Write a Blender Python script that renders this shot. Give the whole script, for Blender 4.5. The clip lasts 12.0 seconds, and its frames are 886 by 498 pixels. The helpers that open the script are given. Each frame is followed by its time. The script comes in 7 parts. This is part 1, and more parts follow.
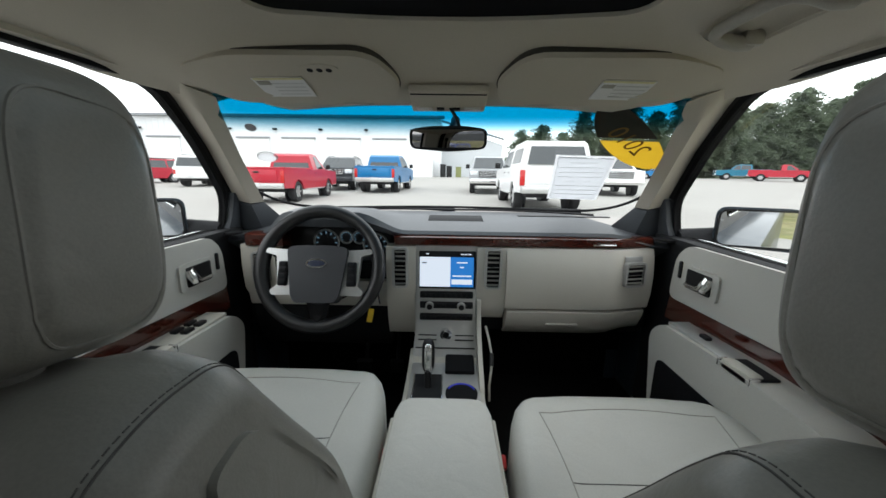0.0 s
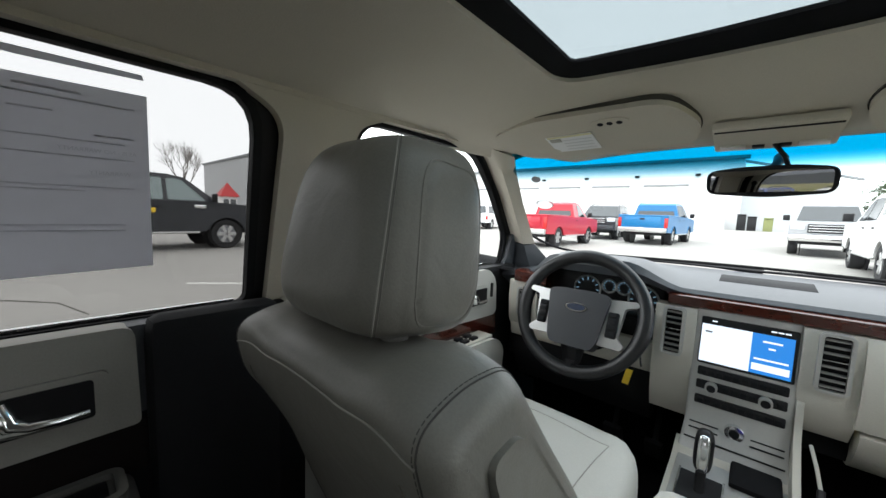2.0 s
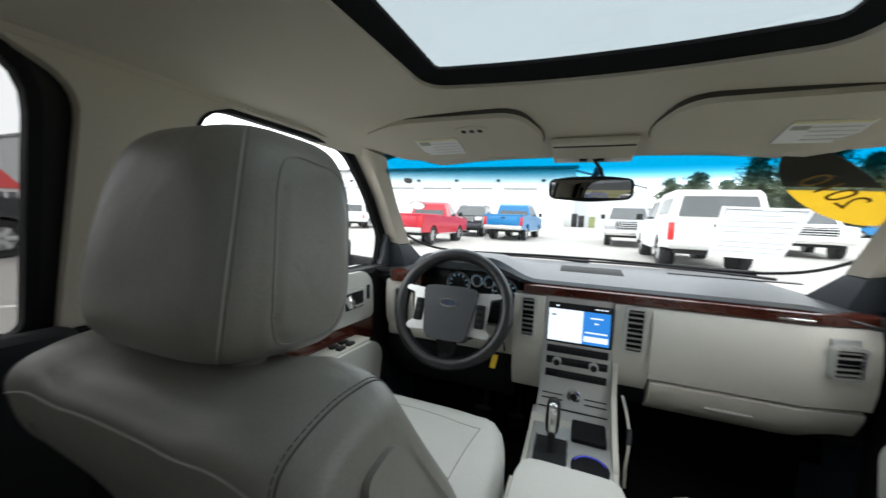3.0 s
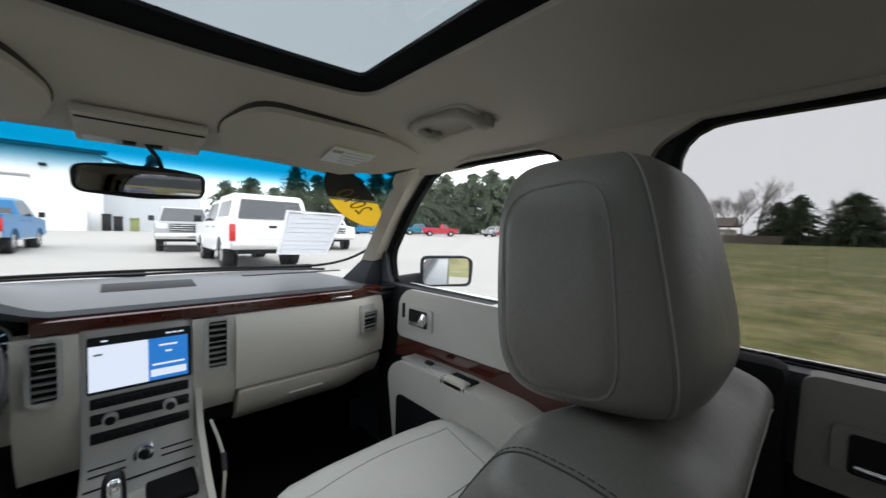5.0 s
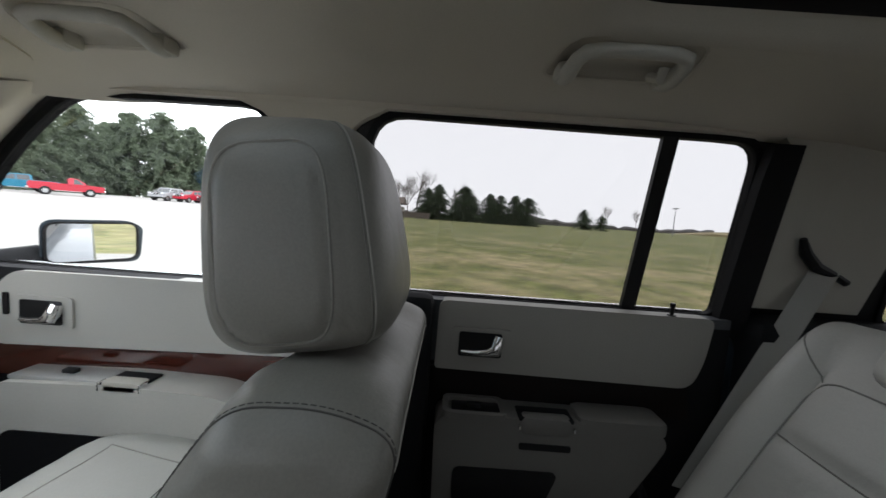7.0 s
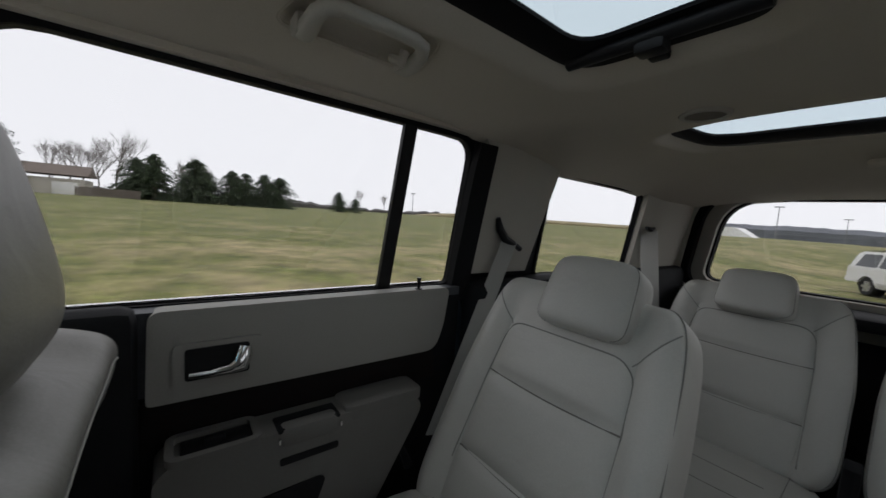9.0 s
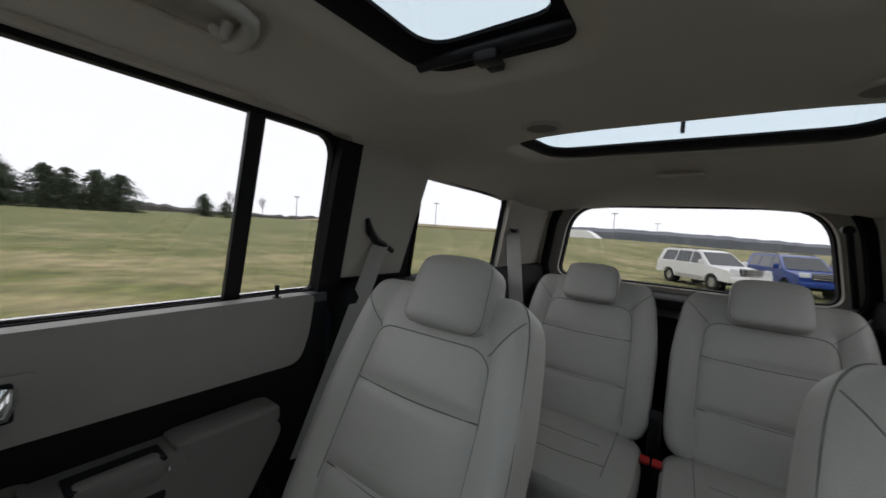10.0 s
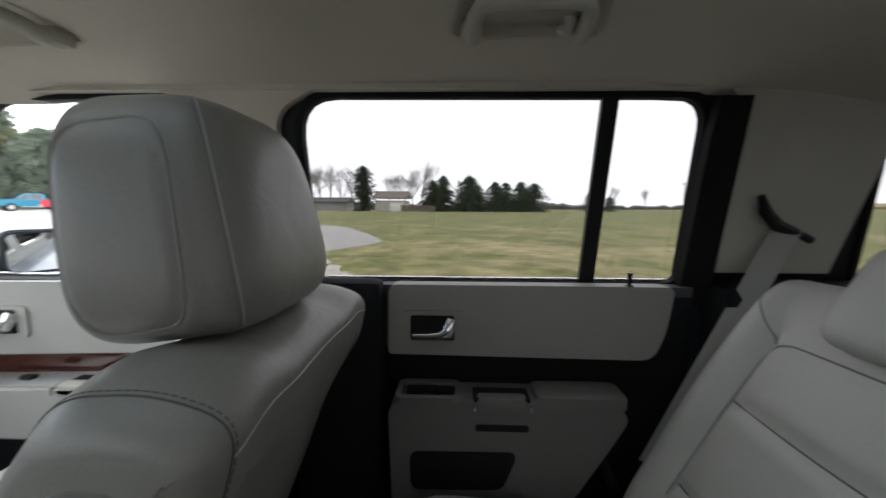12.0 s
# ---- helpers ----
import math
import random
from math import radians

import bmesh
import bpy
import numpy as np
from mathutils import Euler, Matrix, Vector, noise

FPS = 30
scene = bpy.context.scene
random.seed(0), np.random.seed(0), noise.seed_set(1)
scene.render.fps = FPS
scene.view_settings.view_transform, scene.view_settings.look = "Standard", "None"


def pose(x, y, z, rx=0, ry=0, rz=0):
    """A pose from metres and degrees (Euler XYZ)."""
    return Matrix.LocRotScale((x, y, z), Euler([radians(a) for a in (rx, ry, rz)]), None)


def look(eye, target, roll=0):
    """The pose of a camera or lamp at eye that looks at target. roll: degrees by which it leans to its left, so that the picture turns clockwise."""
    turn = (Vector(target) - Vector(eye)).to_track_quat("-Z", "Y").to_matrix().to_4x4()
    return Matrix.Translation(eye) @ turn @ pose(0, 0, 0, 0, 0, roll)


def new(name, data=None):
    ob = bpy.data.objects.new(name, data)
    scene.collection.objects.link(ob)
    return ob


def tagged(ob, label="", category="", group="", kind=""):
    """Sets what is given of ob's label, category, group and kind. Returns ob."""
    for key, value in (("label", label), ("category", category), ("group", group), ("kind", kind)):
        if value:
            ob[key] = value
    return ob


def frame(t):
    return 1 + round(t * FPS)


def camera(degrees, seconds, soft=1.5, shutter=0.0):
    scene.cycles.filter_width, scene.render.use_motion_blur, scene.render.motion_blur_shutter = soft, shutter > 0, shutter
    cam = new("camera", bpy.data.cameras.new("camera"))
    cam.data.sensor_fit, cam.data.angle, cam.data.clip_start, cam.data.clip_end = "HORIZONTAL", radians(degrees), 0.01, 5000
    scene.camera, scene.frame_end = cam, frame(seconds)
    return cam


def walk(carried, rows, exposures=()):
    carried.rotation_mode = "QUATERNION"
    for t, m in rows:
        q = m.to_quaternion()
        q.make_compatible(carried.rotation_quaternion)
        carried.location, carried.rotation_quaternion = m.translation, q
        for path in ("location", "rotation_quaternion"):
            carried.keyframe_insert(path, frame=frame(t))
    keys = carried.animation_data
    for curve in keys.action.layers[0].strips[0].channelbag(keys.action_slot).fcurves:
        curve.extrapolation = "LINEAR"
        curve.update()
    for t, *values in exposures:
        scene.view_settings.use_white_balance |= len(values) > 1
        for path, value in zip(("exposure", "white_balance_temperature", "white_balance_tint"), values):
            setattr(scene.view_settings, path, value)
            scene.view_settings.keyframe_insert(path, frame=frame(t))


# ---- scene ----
cam = camera(103.5, 12.0, soft=1.5, shutter=0.25)
PATH = [  # seconds, place, then yaw, pitch and roll in degrees
    (0, 0.006, 0.303, 1.279, 0.94, -12.33, 0.80),
    (0.5, -0.001, 0.292, 1.283, 8.13, -9.65, -0.89),
    (1, -0.008, 0.280, 1.281, 24.40, -7.85, 0.55),
    (1.5, -0.009, 0.270, 1.276, 36.96, -6.26, 1.39),
    (2, -0.012, 0.264, 1.274, 41.31, -5.76, 2.14),
    (2.5, -0.014, 0.266, 1.274, 38.71, -5.83, 2.58),
    (3, -0.011, 0.280, 1.279, 21.43, -5.18, 2.24),
    (3.5, -0.006, 0.292, 1.279, 5.80, -5.27, 1.98),
    (3.7, -0.009, 0.291, 1.281, -1.05, -4.80, 2.27),
    (5.3, -0.034, 0.347, 1.278, -51.53, -3.56, 1.35),
    (5.5, -0.033, 0.351, 1.273, -57.13, -4.56, 1.64),
    (6, -0.049, 0.351, 1.268, -69.52, -4.64, 2.93),
    (6.5, -0.059, 0.339, 1.273, -79.23, -4.29, 3.60),
    (6.7, -0.063, 0.337, 1.271, -83.77, -4.77, 3.82),
    (8.3, -0.014, 0.352, 1.260, -110.77, -4.56, 5.11),
    (8.5, -0.007, 0.339, 1.264, -116.09, -5.17, 5.44),
    (9, 0.000, 0.312, 1.268, -127.96, -5.08, 4.00),
    (9.5, -0.015, 0.290, 1.268, -134.23, -3.68, 4.99),
    (10, -0.028, 0.258, 1.262, -145.50, -3.10, 3.69),
    (10.5, -0.035, 0.236, 1.255, -149.43, -4.60, 1.79),
    (11, -0.038, 0.222, 1.255, -136.33, -5.45, 0.55),
    (11.5, -0.035, 0.211, 1.248, -110.96, -6.45, -1.27),
    (12, -0.038, 0.204, 1.249, -88.15, -6.44, 0.25),
]


def view(x, y, z, yaw, pitch, roll):
    w, p = radians(yaw), radians(pitch)
    ahead = Vector((-math.sin(w) * math.cos(p), math.cos(w) * math.cos(p), math.sin(p)))
    return look((x, y, z), Vector((x, y, z)) + ahead, roll)


EXPOSURES = [(0.0, -0.46), (0.5, -0.40), (1.0, -0.15), (1.5, -0.10), (2.0, 0.10), (2.5, 0.06), (3.0, 0.04), (3.5, -0.33), (5.5, -0.43), (6.0, -0.28), (6.5, -0.12), (8.5, 0.03), (9.0, -0.03), (9.5, 0.07), (10.5, 0.24), (11.0, 0.27), (12.0, 0.27)]
walk(cam, [(t, view(*row)) for t, *row in PATH], [(t, stops, 6300 if t < 4 else 6200, 9 if t < 4 else 13) for t, stops in EXPOSURES])

# ---- light: an overcast sky ----
world = bpy.data.worlds.new("world")
scene.world = world
world.use_nodes = True
wn, wl = world.node_tree.nodes, world.node_tree.links
sky = wn.new("ShaderNodeTexSky")
sky.sky_type, sky.sun_disc, sky.sun_elevation, sky.sun_rotation = "NISHITA", False, radians(50), radians(200)
sky.air_density, sky.dust_density = 1.0, 1.0
grey = wn.new("ShaderNodeHueSaturation")
grey.inputs["Saturation"].default_value = 0.10
wl.new(sky.outputs[0], grey.inputs["Color"])
# a closed cloud deck evens out the clear sky
cloud = wn.new("ShaderNodeMix")
cloud.data_type, cloud.inputs["Factor"].default_value = "RGBA", 0.82
cloud.inputs["B"].default_value = (27.2, 27.4, 27.6, 1)
wl.new(grey.outputs[0], cloud.inputs["A"])
wl.new(cloud.outputs["Result"], wn["Background"].inputs["Color"])
wn["Background"].inputs["Strength"].default_value = 0.15
sun = new("sun", bpy.data.lights.new("sun", "SUN"))
sun.data.energy, sun.data.angle, sun.data.color = 1.0, radians(25), (1.0, 0.97, 0.93)
sun.matrix_world = look((0, 0, 30), (6, 16, 0))

# ---- materials ----


def material(name, base, rough=0.5, metal=0.0, spread=0.12, scale=40.0, bump=0.0, coarse=4.0, coat=0.0, spec=0.5, wrinkle=0.0):
    """A surface whose colour varies at two scales, with fine relief."""
    m = bpy.data.materials.new(name)
    m.use_nodes = True
    n, l = m.node_tree.nodes, m.node_tree.links
    b = n["Principled BSDF"]
    b.inputs["Roughness"].default_value, b.inputs["Metallic"].default_value = rough, metal
    b.inputs["Coat Weight"].default_value, b.inputs["Specular IOR Level"].default_value = coat, spec
    co = n.new("ShaderNodeTexCoord")
    fine, big = n.new("ShaderNodeTexNoise"), n.new("ShaderNodeTexNoise")
    fine.inputs["Scale"].default_value, big.inputs["Scale"].default_value = scale, coarse
    fine.inputs["Detail"].default_value, big.inputs["Detail"].default_value = 3, 4
    l.new(co.outputs["Object"], fine.inputs["Vector"]), l.new(co.outputs["Object"], big.inputs["Vector"])
    mix = n.new("ShaderNodeMath")
    mix.operation = "ADD"
    l.new(fine.outputs[0], mix.inputs[0]), l.new(big.outputs[0], mix.inputs[1])
    ramp = n.new("ShaderNodeMapRange")
    ramp.inputs["From Min"].default_value, ramp.inputs["From Max"].default_value = 0.6, 1.4
    ramp.inputs["To Min"].default_value, ramp.inputs["To Max"].default_value = 1 - spread, 1 + spread
    l.new(mix.outputs[0], ramp.inputs[0])
    mul = n.new("ShaderNodeVectorMath")
    mul.operation = "SCALE"
    mul.inputs[0].default_value = base
    l.new(ramp.outputs[0], mul.inputs["Scale"])
    l.new(mul.outputs[0], b.inputs["Base Color"])
    if bump:
        bp = n.new("ShaderNodeBump")
        bp.inputs["Strength"].default_value, bp.inputs["Distance"].default_value = bump, 0.002
        l.new(fine.outputs[0], bp.inputs["Height"])
        l.new(bp.outputs[0], b.inputs["Normal"])
        if wrinkle:
            fold, soft_bump = n.new("ShaderNodeTexNoise"), n.new("ShaderNodeBump")
            fold.inputs["Scale"].default_value, fold.inputs["Detail"].default_value, fold.inputs["Distortion"].default_value = coarse * 2.4, 2.5, 1.2
            soft_bump.inputs["Strength"].default_value, soft_bump.inputs["Distance"].default_value = wrinkle, 0.010
            l.new(co.outputs["Object"], fold.inputs["Vector"]), l.new(fold.outputs[0], soft_bump.inputs["Height"])
            l.new(soft_bump.outputs[0], bp.inputs["Normal"])
    return m


def glow(name, color, strength):
    m = bpy.data.materials.new(name)
    m.use_nodes = True
    b = m.node_tree.nodes["Principled BSDF"]
    b.inputs["Base Color"].default_value = (0.02, 0.02, 0.02, 1)
    b.inputs["Emission Color"].default_value, b.inputs["Emission Strength"].default_value = (*color, 1), strength
    b.inputs["Roughness"].default_value = 0.2
    return m


def clear(name, tint, gloss=0.05, band=None):
    """A thin pane: it lets light through, with a little mirror shine. band: a coloured strip by height (low, high, colour)."""
    m = bpy.data.materials.new(name)
    m.use_nodes = True
    n, l = m.node_tree.nodes, m.node_tree.links
    n.remove(n["Principled BSDF"])
    tr, gl, mix = n.new("ShaderNodeBsdfTransparent"), n.new("ShaderNodeBsdfGlossy"), n.new("ShaderNodeMixShader")
    tr.inputs[0].default_value = (*tint, 1)
    gl.inputs["Roughness"].default_value = 0.02
    mix.inputs[0].default_value = gloss
    l.new(tr.outputs[0], mix.inputs[1]), l.new(gl.outputs[0], mix.inputs[2])
    l.new(mix.outputs[0], n["Material Output"].inputs[0])
    if band:
        geo, sep, mr = n.new("ShaderNodeNewGeometry"), n.new("ShaderNodeSeparateXYZ"), n.new("ShaderNodeMapRange")
        mr.interpolation_type = "SMOOTHSTEP"
        mr.inputs["From Min"].default_value, mr.inputs["From Max"].default_value = band[0], band[1]
        l.new(geo.outputs["Position"], sep.inputs[0]), l.new(sep.outputs["Z"], mr.inputs[0])
        cm = n.new("ShaderNodeMix")
        cm.data_type = "RGBA"
        cm.inputs["A"].default_value, cm.inputs["B"].default_value = (*tint, 1), (*band[2], 1)
        l.new(mr.outputs[0], cm.inputs["Factor"]), l.new(cm.outputs["Result"], tr.inputs[0])
    return m


def wood_material():
    m = material("wood_veneer", (0.050, 0.0105, 0.006), 0.16, 0, 0.3, 30, 0, 6, 0.6)
    n, l = m.node_tree.nodes, m.node_tree.links
    for node in n:
        if node.type == "TEX_NOISE" and node.inputs["Scale"].default_value == 30:
            mp = n.new("ShaderNodeMapping")
            mp.inputs["Scale"].default_value = (1.2, 0.25, 3.0)
            l.new(node.inputs["Vector"].links[0].from_socket, mp.inputs[0])
            l.new(mp.outputs[0], node.inputs["Vector"])
    return m


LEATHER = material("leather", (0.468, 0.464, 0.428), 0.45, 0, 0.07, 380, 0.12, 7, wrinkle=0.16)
# the same leather, darkened to put shade on front seat backs and headrests
LEATHER_SHADED = material("leather_shaded", (0.193, 0.185, 0.164), 0.42, 0, 0.10, 380, 0.12, 7, wrinkle=0.16)
STITCH = material("dark_stitch", (0.075, 0.072, 0.066), 0.8)
# dark line colours that paint the shade in leather seams and creases
SEAM_SHADE = material("leather_seam_shade", (0.15, 0.145, 0.13), 0.7)
CREASE_SHADE = material("leather_crease_shade", (0.22, 0.218, 0.20), 0.6)
PIPING = material("pale_stitch", (0.31, 0.30, 0.27), 0.6)
FABRIC = material("headliner_cloth", (0.55, 0.505, 0.425), 0.92, 0, 0.06, 500, 0.2, 3)
TRIM = material("stone_plastic", (0.46, 0.44, 0.385), 0.6, 0, 0.05, 350, 0.25, 5)
# TRIM made lighter: its colour carries light that the dash faces lack
TRIM_LIT = material("stone_plastic_lit", (0.58, 0.555, 0.495), 0.5, 0, 0.05, 350, 0.25, 5)
REAR_VINYL = material("grey_rear_door_vinyl", (0.31, 0.300, 0.274), 0.6, 0, 0.06, 300, 0.25, 5)
# REAR_VINYL darkened: the dimmer light low on the doors is in the colour
VINYL_SHADED = material("grey_vinyl_shaded", (0.155, 0.150, 0.138), 0.6, 0, 0.06, 300, 0.25, 5)
PALE = material("pale_door_vinyl", (0.46, 0.45, 0.415), 0.55, 0, 0.05, 300, 0.2, 5)
DARK = material("charcoal_plastic", (0.010, 0.0105, 0.012), 0.75, 0, 0.15, 350, 0.3, 5, 0, 0.25)
PAD = material("grained_dash_pad", (0.055, 0.060, 0.068), 0.50, 0, 0.12, 400, 0.4, 5)
BLACK = material("black_plastic", (0.007, 0.007, 0.008), 0.45, 0, 0.1, 40, 0, 4, 0, 0.3)
RUBBER = material("black_rubber", (0.009, 0.009, 0.010), 0.8, 0, 0.2, 120, 0.2, 4, 0, 0.2)
CARPET = material("dark_carpet", (0.006, 0.006, 0.006), 0.98, 0, 0.4, 300, 0.8, 4, 0, 0.1)
SILVER = material("silver_paint", (0.52, 0.52, 0.51), 0.35, 0.6, 0.04, 200)
CHROME = material("chrome", (0.80, 0.80, 0.80), 0.10, 1.0, 0.02)
MIRROR = material("mirror_glass", (0.85, 0.86, 0.86), 0.01, 1.0, 0.0)
WOOD = wood_material()
DARKWOOD = material("near_black_trim", (0.006, 0.004, 0.0035), 0.5, 0, 0.2, 40, 0, 4, 0, 0.25)
MATTE = material("matt_black", (0.006, 0.006, 0.007), 0.8, 0, 0.1, 40, 0, 4, 0, 0.15)
LABEL = material("white_label", (0.80, 0.80, 0.80), 0.6, 0, 0.03, 30)
INK = material("grey_ink", (0.34, 0.34, 0.36), 0.8)
BELT = material("grey_belt_webbing", (0.42, 0.415, 0.385), 0.8, 0, 0.1, 900, 0.4)
RED = material("red_plastic", (0.45, 0.02, 0.02), 0.4)
YELLOW = material("yellow_vinyl", (0.75, 0.50, 0.03), 0.5)
GLASS = clear("window_glass", (0.97, 0.98, 0.975), 0.03)
ROOFGLASS = clear("tinted_roof_glass", (0.425, 0.455, 0.462), 0.04)
PRIVACY = clear("privacy_glass", (0.515, 0.512, 0.507), 0.02)
WINDSCREEN = clear("windscreen_glass", (0.97, 0.985, 0.98), 0.02, (1.372, 1.424, (0.03, 0.36, 0.50)))
SCREEN_BODY = glow("screen_white", (0.82, 0.90, 1.0), 1.2)
SCREEN_BLUE = glow("screen_blue", (0.03, 0.25, 0.75), 1.0)
DIAL = glow("dial_blue", (0.40, 0.68, 0.9), 0.32)
CUPGLOW = glow("cup_ring_blue", (0.06, 0.08, 1.0), 0.35)
ASPHALT = material("pale_concrete", (0.31, 0.30, 0.28), 0.9, 0, 0.10, 9, 0.3, 0.35)
TYRE = material("tyre_rubber", (0.014, 0.014, 0.015), 0.85, 0, 0.25, 30, 0.2)
ALLOY = material("alloy_rim", (0.55, 0.55, 0.55), 0.3, 0.9, 0.05)
CARGLASS = material("dark_car_glass", (0.03, 0.036, 0.04), 0.06, 0, 0.1, 2, 0, 1, 0, 0.8)
SIDING = material("white_metal_siding", (0.72, 0.73, 0.74), 0.6, 0, 0.04, 3, 0, 0.2)
DOORWHITE = material("white_sectional_door", (0.80, 0.80, 0.79), 0.55, 0, 0.03, 3, 0, 0.3)
ROOFGREY = material("grey_roofing", (0.25, 0.26, 0.27), 0.7, 0, 0.1, 3)
BARK = material("grey_bark", (0.13, 0.11, 0.095), 0.95, 0, 0.25, 12, 0.4)
# twig colour is paler than bark, with distance haze mixed in
TWIG_HAZY = material("hazy_bare_twigs", (0.22, 0.195, 0.18), 0.95, 0, 0.2)
HILL = material("far_wooded_hill", (0.15, 0.16, 0.18), 1.0, 0, 0.2, 0.08, 0, 0.02)


def backlit(name, base, share):
    """Paper that also lets light through."""
    m = material(name, base, 0.8, 0, 0.05, 30)
    n, l = m.node_tree.nodes, m.node_tree.links
    tl, mix = n.new("ShaderNodeBsdfTranslucent"), n.new("ShaderNodeMixShader")
    tl.inputs[0].default_value, mix.inputs[0].default_value = (*base, 1), share
    l.new(n["Principled BSDF"].outputs[0], mix.inputs[1]), l.new(tl.outputs[0], mix.inputs[2])
    l.new(mix.outputs[0], n["Material Output"].inputs[0])
    return m


YELLOWFILM, FORM_W = backlit("yellow_film", (0.74, 0.58, 0.13), 0.75), backlit("thin_form", (0.84, 0.84, 0.85), 0.75)
FIELD_W, FAINT = backlit("thin_print_field", (0.70, 0.705, 0.72), 0.85), backlit("faint_print", (0.86, 0.865, 0.87), 0.92)
BLACKVINYL = backlit("black_vinyl", (0.095, 0.084, 0.066), 0.65)
FORM, FORM_INK = backlit("taped_form", (0.72, 0.72, 0.76), 0.42), backlit("form_print", (0.60, 0.60, 0.64), 0.42)


# needles lightened so that their colour holds the haze over the lot's pines
PINE_HAZY = backlit("hazy_pine_needles", (0.195, 0.240, 0.165), 0.60)
SPRUCE = backlit("spruce_needles", (0.105, 0.138, 0.085), 0.35)
PINE_DARK = backlit("dark_needles", (0.060, 0.078, 0.050), 0.2)


def paint(name, color):
    return material(name, color, 0.34, 0.0, 0.03, 8, 0, 1, 0.25, 0.4)


P_RED, P_BLUE, P_WHITE = paint("red_paint", (0.40, 0.012, 0.030)), paint("blue_paint", (0.006, 0.150, 0.36)), paint("white_paint", (0.75, 0.75, 0.75))
P_BLACK, P_GREY, P_TEAL = paint("dark_grey_paint", (0.025, 0.027, 0.032)), paint("grey_paint", (0.30, 0.31, 0.32)), paint("teal_paint", (0.01, 0.15, 0.24))
P_NAVY, P_BODY, P_PALE = paint("navy_paint", (0.012, 0.045, 0.24)), paint("deep_blue_paint", (0.03, 0.045, 0.06)), paint("pewter_paint", (0.40, 0.39, 0.36))

# ---- mesh helpers ----
from mathutils.bvhtree import BVHTree


def part(name, bm, mat, parent=None, label="", smooth=True, at=None):
    """Links a bmesh as one mesh object, under a thing or a part."""
    bmesh.ops.recalc_face_normals(bm, faces=bm.faces)
    me = bpy.data.meshes.new(name)
    bm.to_mesh(me)
    bm.free()
    for p in me.polygons:
        p.use_smooth = smooth
    if smooth:
        me.set_sharp_from_angle(angle=radians(38))
    for m in mat if isinstance(mat, (list, tuple)) else [mat]:
        me.materials.append(m)
    ob = new(name, me)
    if parent:
        ob.parent = parent
    if at is not None:
        ob.matrix_basis = at
    if label:
        ob["label"] = label
    return ob


def thing(name, label, category, group="", kind="", at=None):
    ob = new(name)
    ob.empty_display_size = 0.05
    if at is not None:
        ob.matrix_basis = at
    return tagged(ob, label, category, group, kind)


def box(bm, c, s, bevel=0.0, m=None, seg=2):
    """A box of size s about c, with rounded edges."""
    made = bmesh.ops.create_cube(bm, size=1.0)["verts"]
    bmesh.ops.scale(bm, vec=s, verts=made)
    if bevel:
        edges = {e for v in made for e in v.link_edges}
        got = bmesh.ops.bevel(bm, geom=list(edges), offset=bevel, segments=seg, profile=0.5, affect="EDGES")
        made = list({v for f in got["faces"] for v in f.verts} | {v for v in made if v.is_valid})
    mat = Matrix.Translation(c) @ (m or Matrix())
    bmesh.ops.transform(bm, matrix=mat, verts=made)
    return bm


def bbox(c, s, bevel=0.0, m=None, seg=2):
    return box(bmesh.new(), c, s, bevel, m, seg)


def prism(bm, poly, lift, mat=None):
    """A closed solid from a flat outline: lift(u, v, k) gives the place for k = 0 and 1."""
    lo, hi = [bm.verts.new(lift(u, v, 0)) for u, v in poly], [bm.verts.new(lift(u, v, 1)) for u, v in poly]
    n = len(poly)
    faces = [bm.faces.new(lo), bm.faces.new(hi[::-1])]
    faces += [bm.faces.new((lo[i], lo[(i + 1) % n], hi[(i + 1) % n], hi[i])) for i in range(n)]
    return faces


def soften(bm, width, seg=2, angle=30):
    edges = [e for e in bm.edges if len(e.link_faces) == 2 and e.calc_face_angle(0) > radians(angle)]
    bmesh.ops.bevel(bm, geom=edges, offset=width, segments=seg, profile=0.5, affect="EDGES", clamp_overlap=True)
    return bm


def rounded(poly, r, n=5):
    """The outline with rounded corners; r is one radius or one for each corner."""
    out, k = [], len(poly)
    rs = r if isinstance(r, (list, tuple)) else [r] * k
    for i in range(k):
        a, b, c = (Vector(poly[(i + j) % k]) for j in (-1, 0, 1))
        u, w = (a - b).normalized(), (c - b).normalized()
        d = min(rs[i], (a - b).length * 0.45, (c - b).length * 0.45)
        p, q = b + u * d, b + w * d
        for j in range(n + 1):
            t = j / n
            out.append(tuple(p * (1 - t) ** 2 + b * 2 * t * (1 - t) + q * t * t))
    return out


def grown(poly, d):
    """The outline moved outwards by d."""
    k = len(poly)
    area = sum(poly[i][0] * poly[(i + 1) % k][1] - poly[(i + 1) % k][0] * poly[i][1] for i in range(k))
    s, out = (1 if area > 0 else -1), []
    for i in range(k):
        a, b, c = (Vector(poly[(i + j) % k]) for j in (-1, 0, 1))
        n1, n2 = (b - a).normalized(), (c - b).normalized()
        n1, n2 = Vector((n1.y, -n1.x)) * s, Vector((n2.y, -n2.x)) * s
        m = (n1 + n2).normalized()
        out.append(tuple(b + m * d / max(0.4, m.dot(n1))))
    return out


def ring(bm, inner, outer, lift):
    """A frame between two outlines of equally many points, with depth."""
    n = len(inner)
    v = [[bm.verts.new(lift(u, w, k)) for u, w in o] for o in (inner, outer) for k in (0, 1)]
    for i in range(n):
        j = (i + 1) % n
        for a, b in ((0, 1), (1, 3), (3, 2), (2, 0)):
            bm.faces.new((v[a][i], v[a][j], v[b][j], v[b][i]))
    return bm


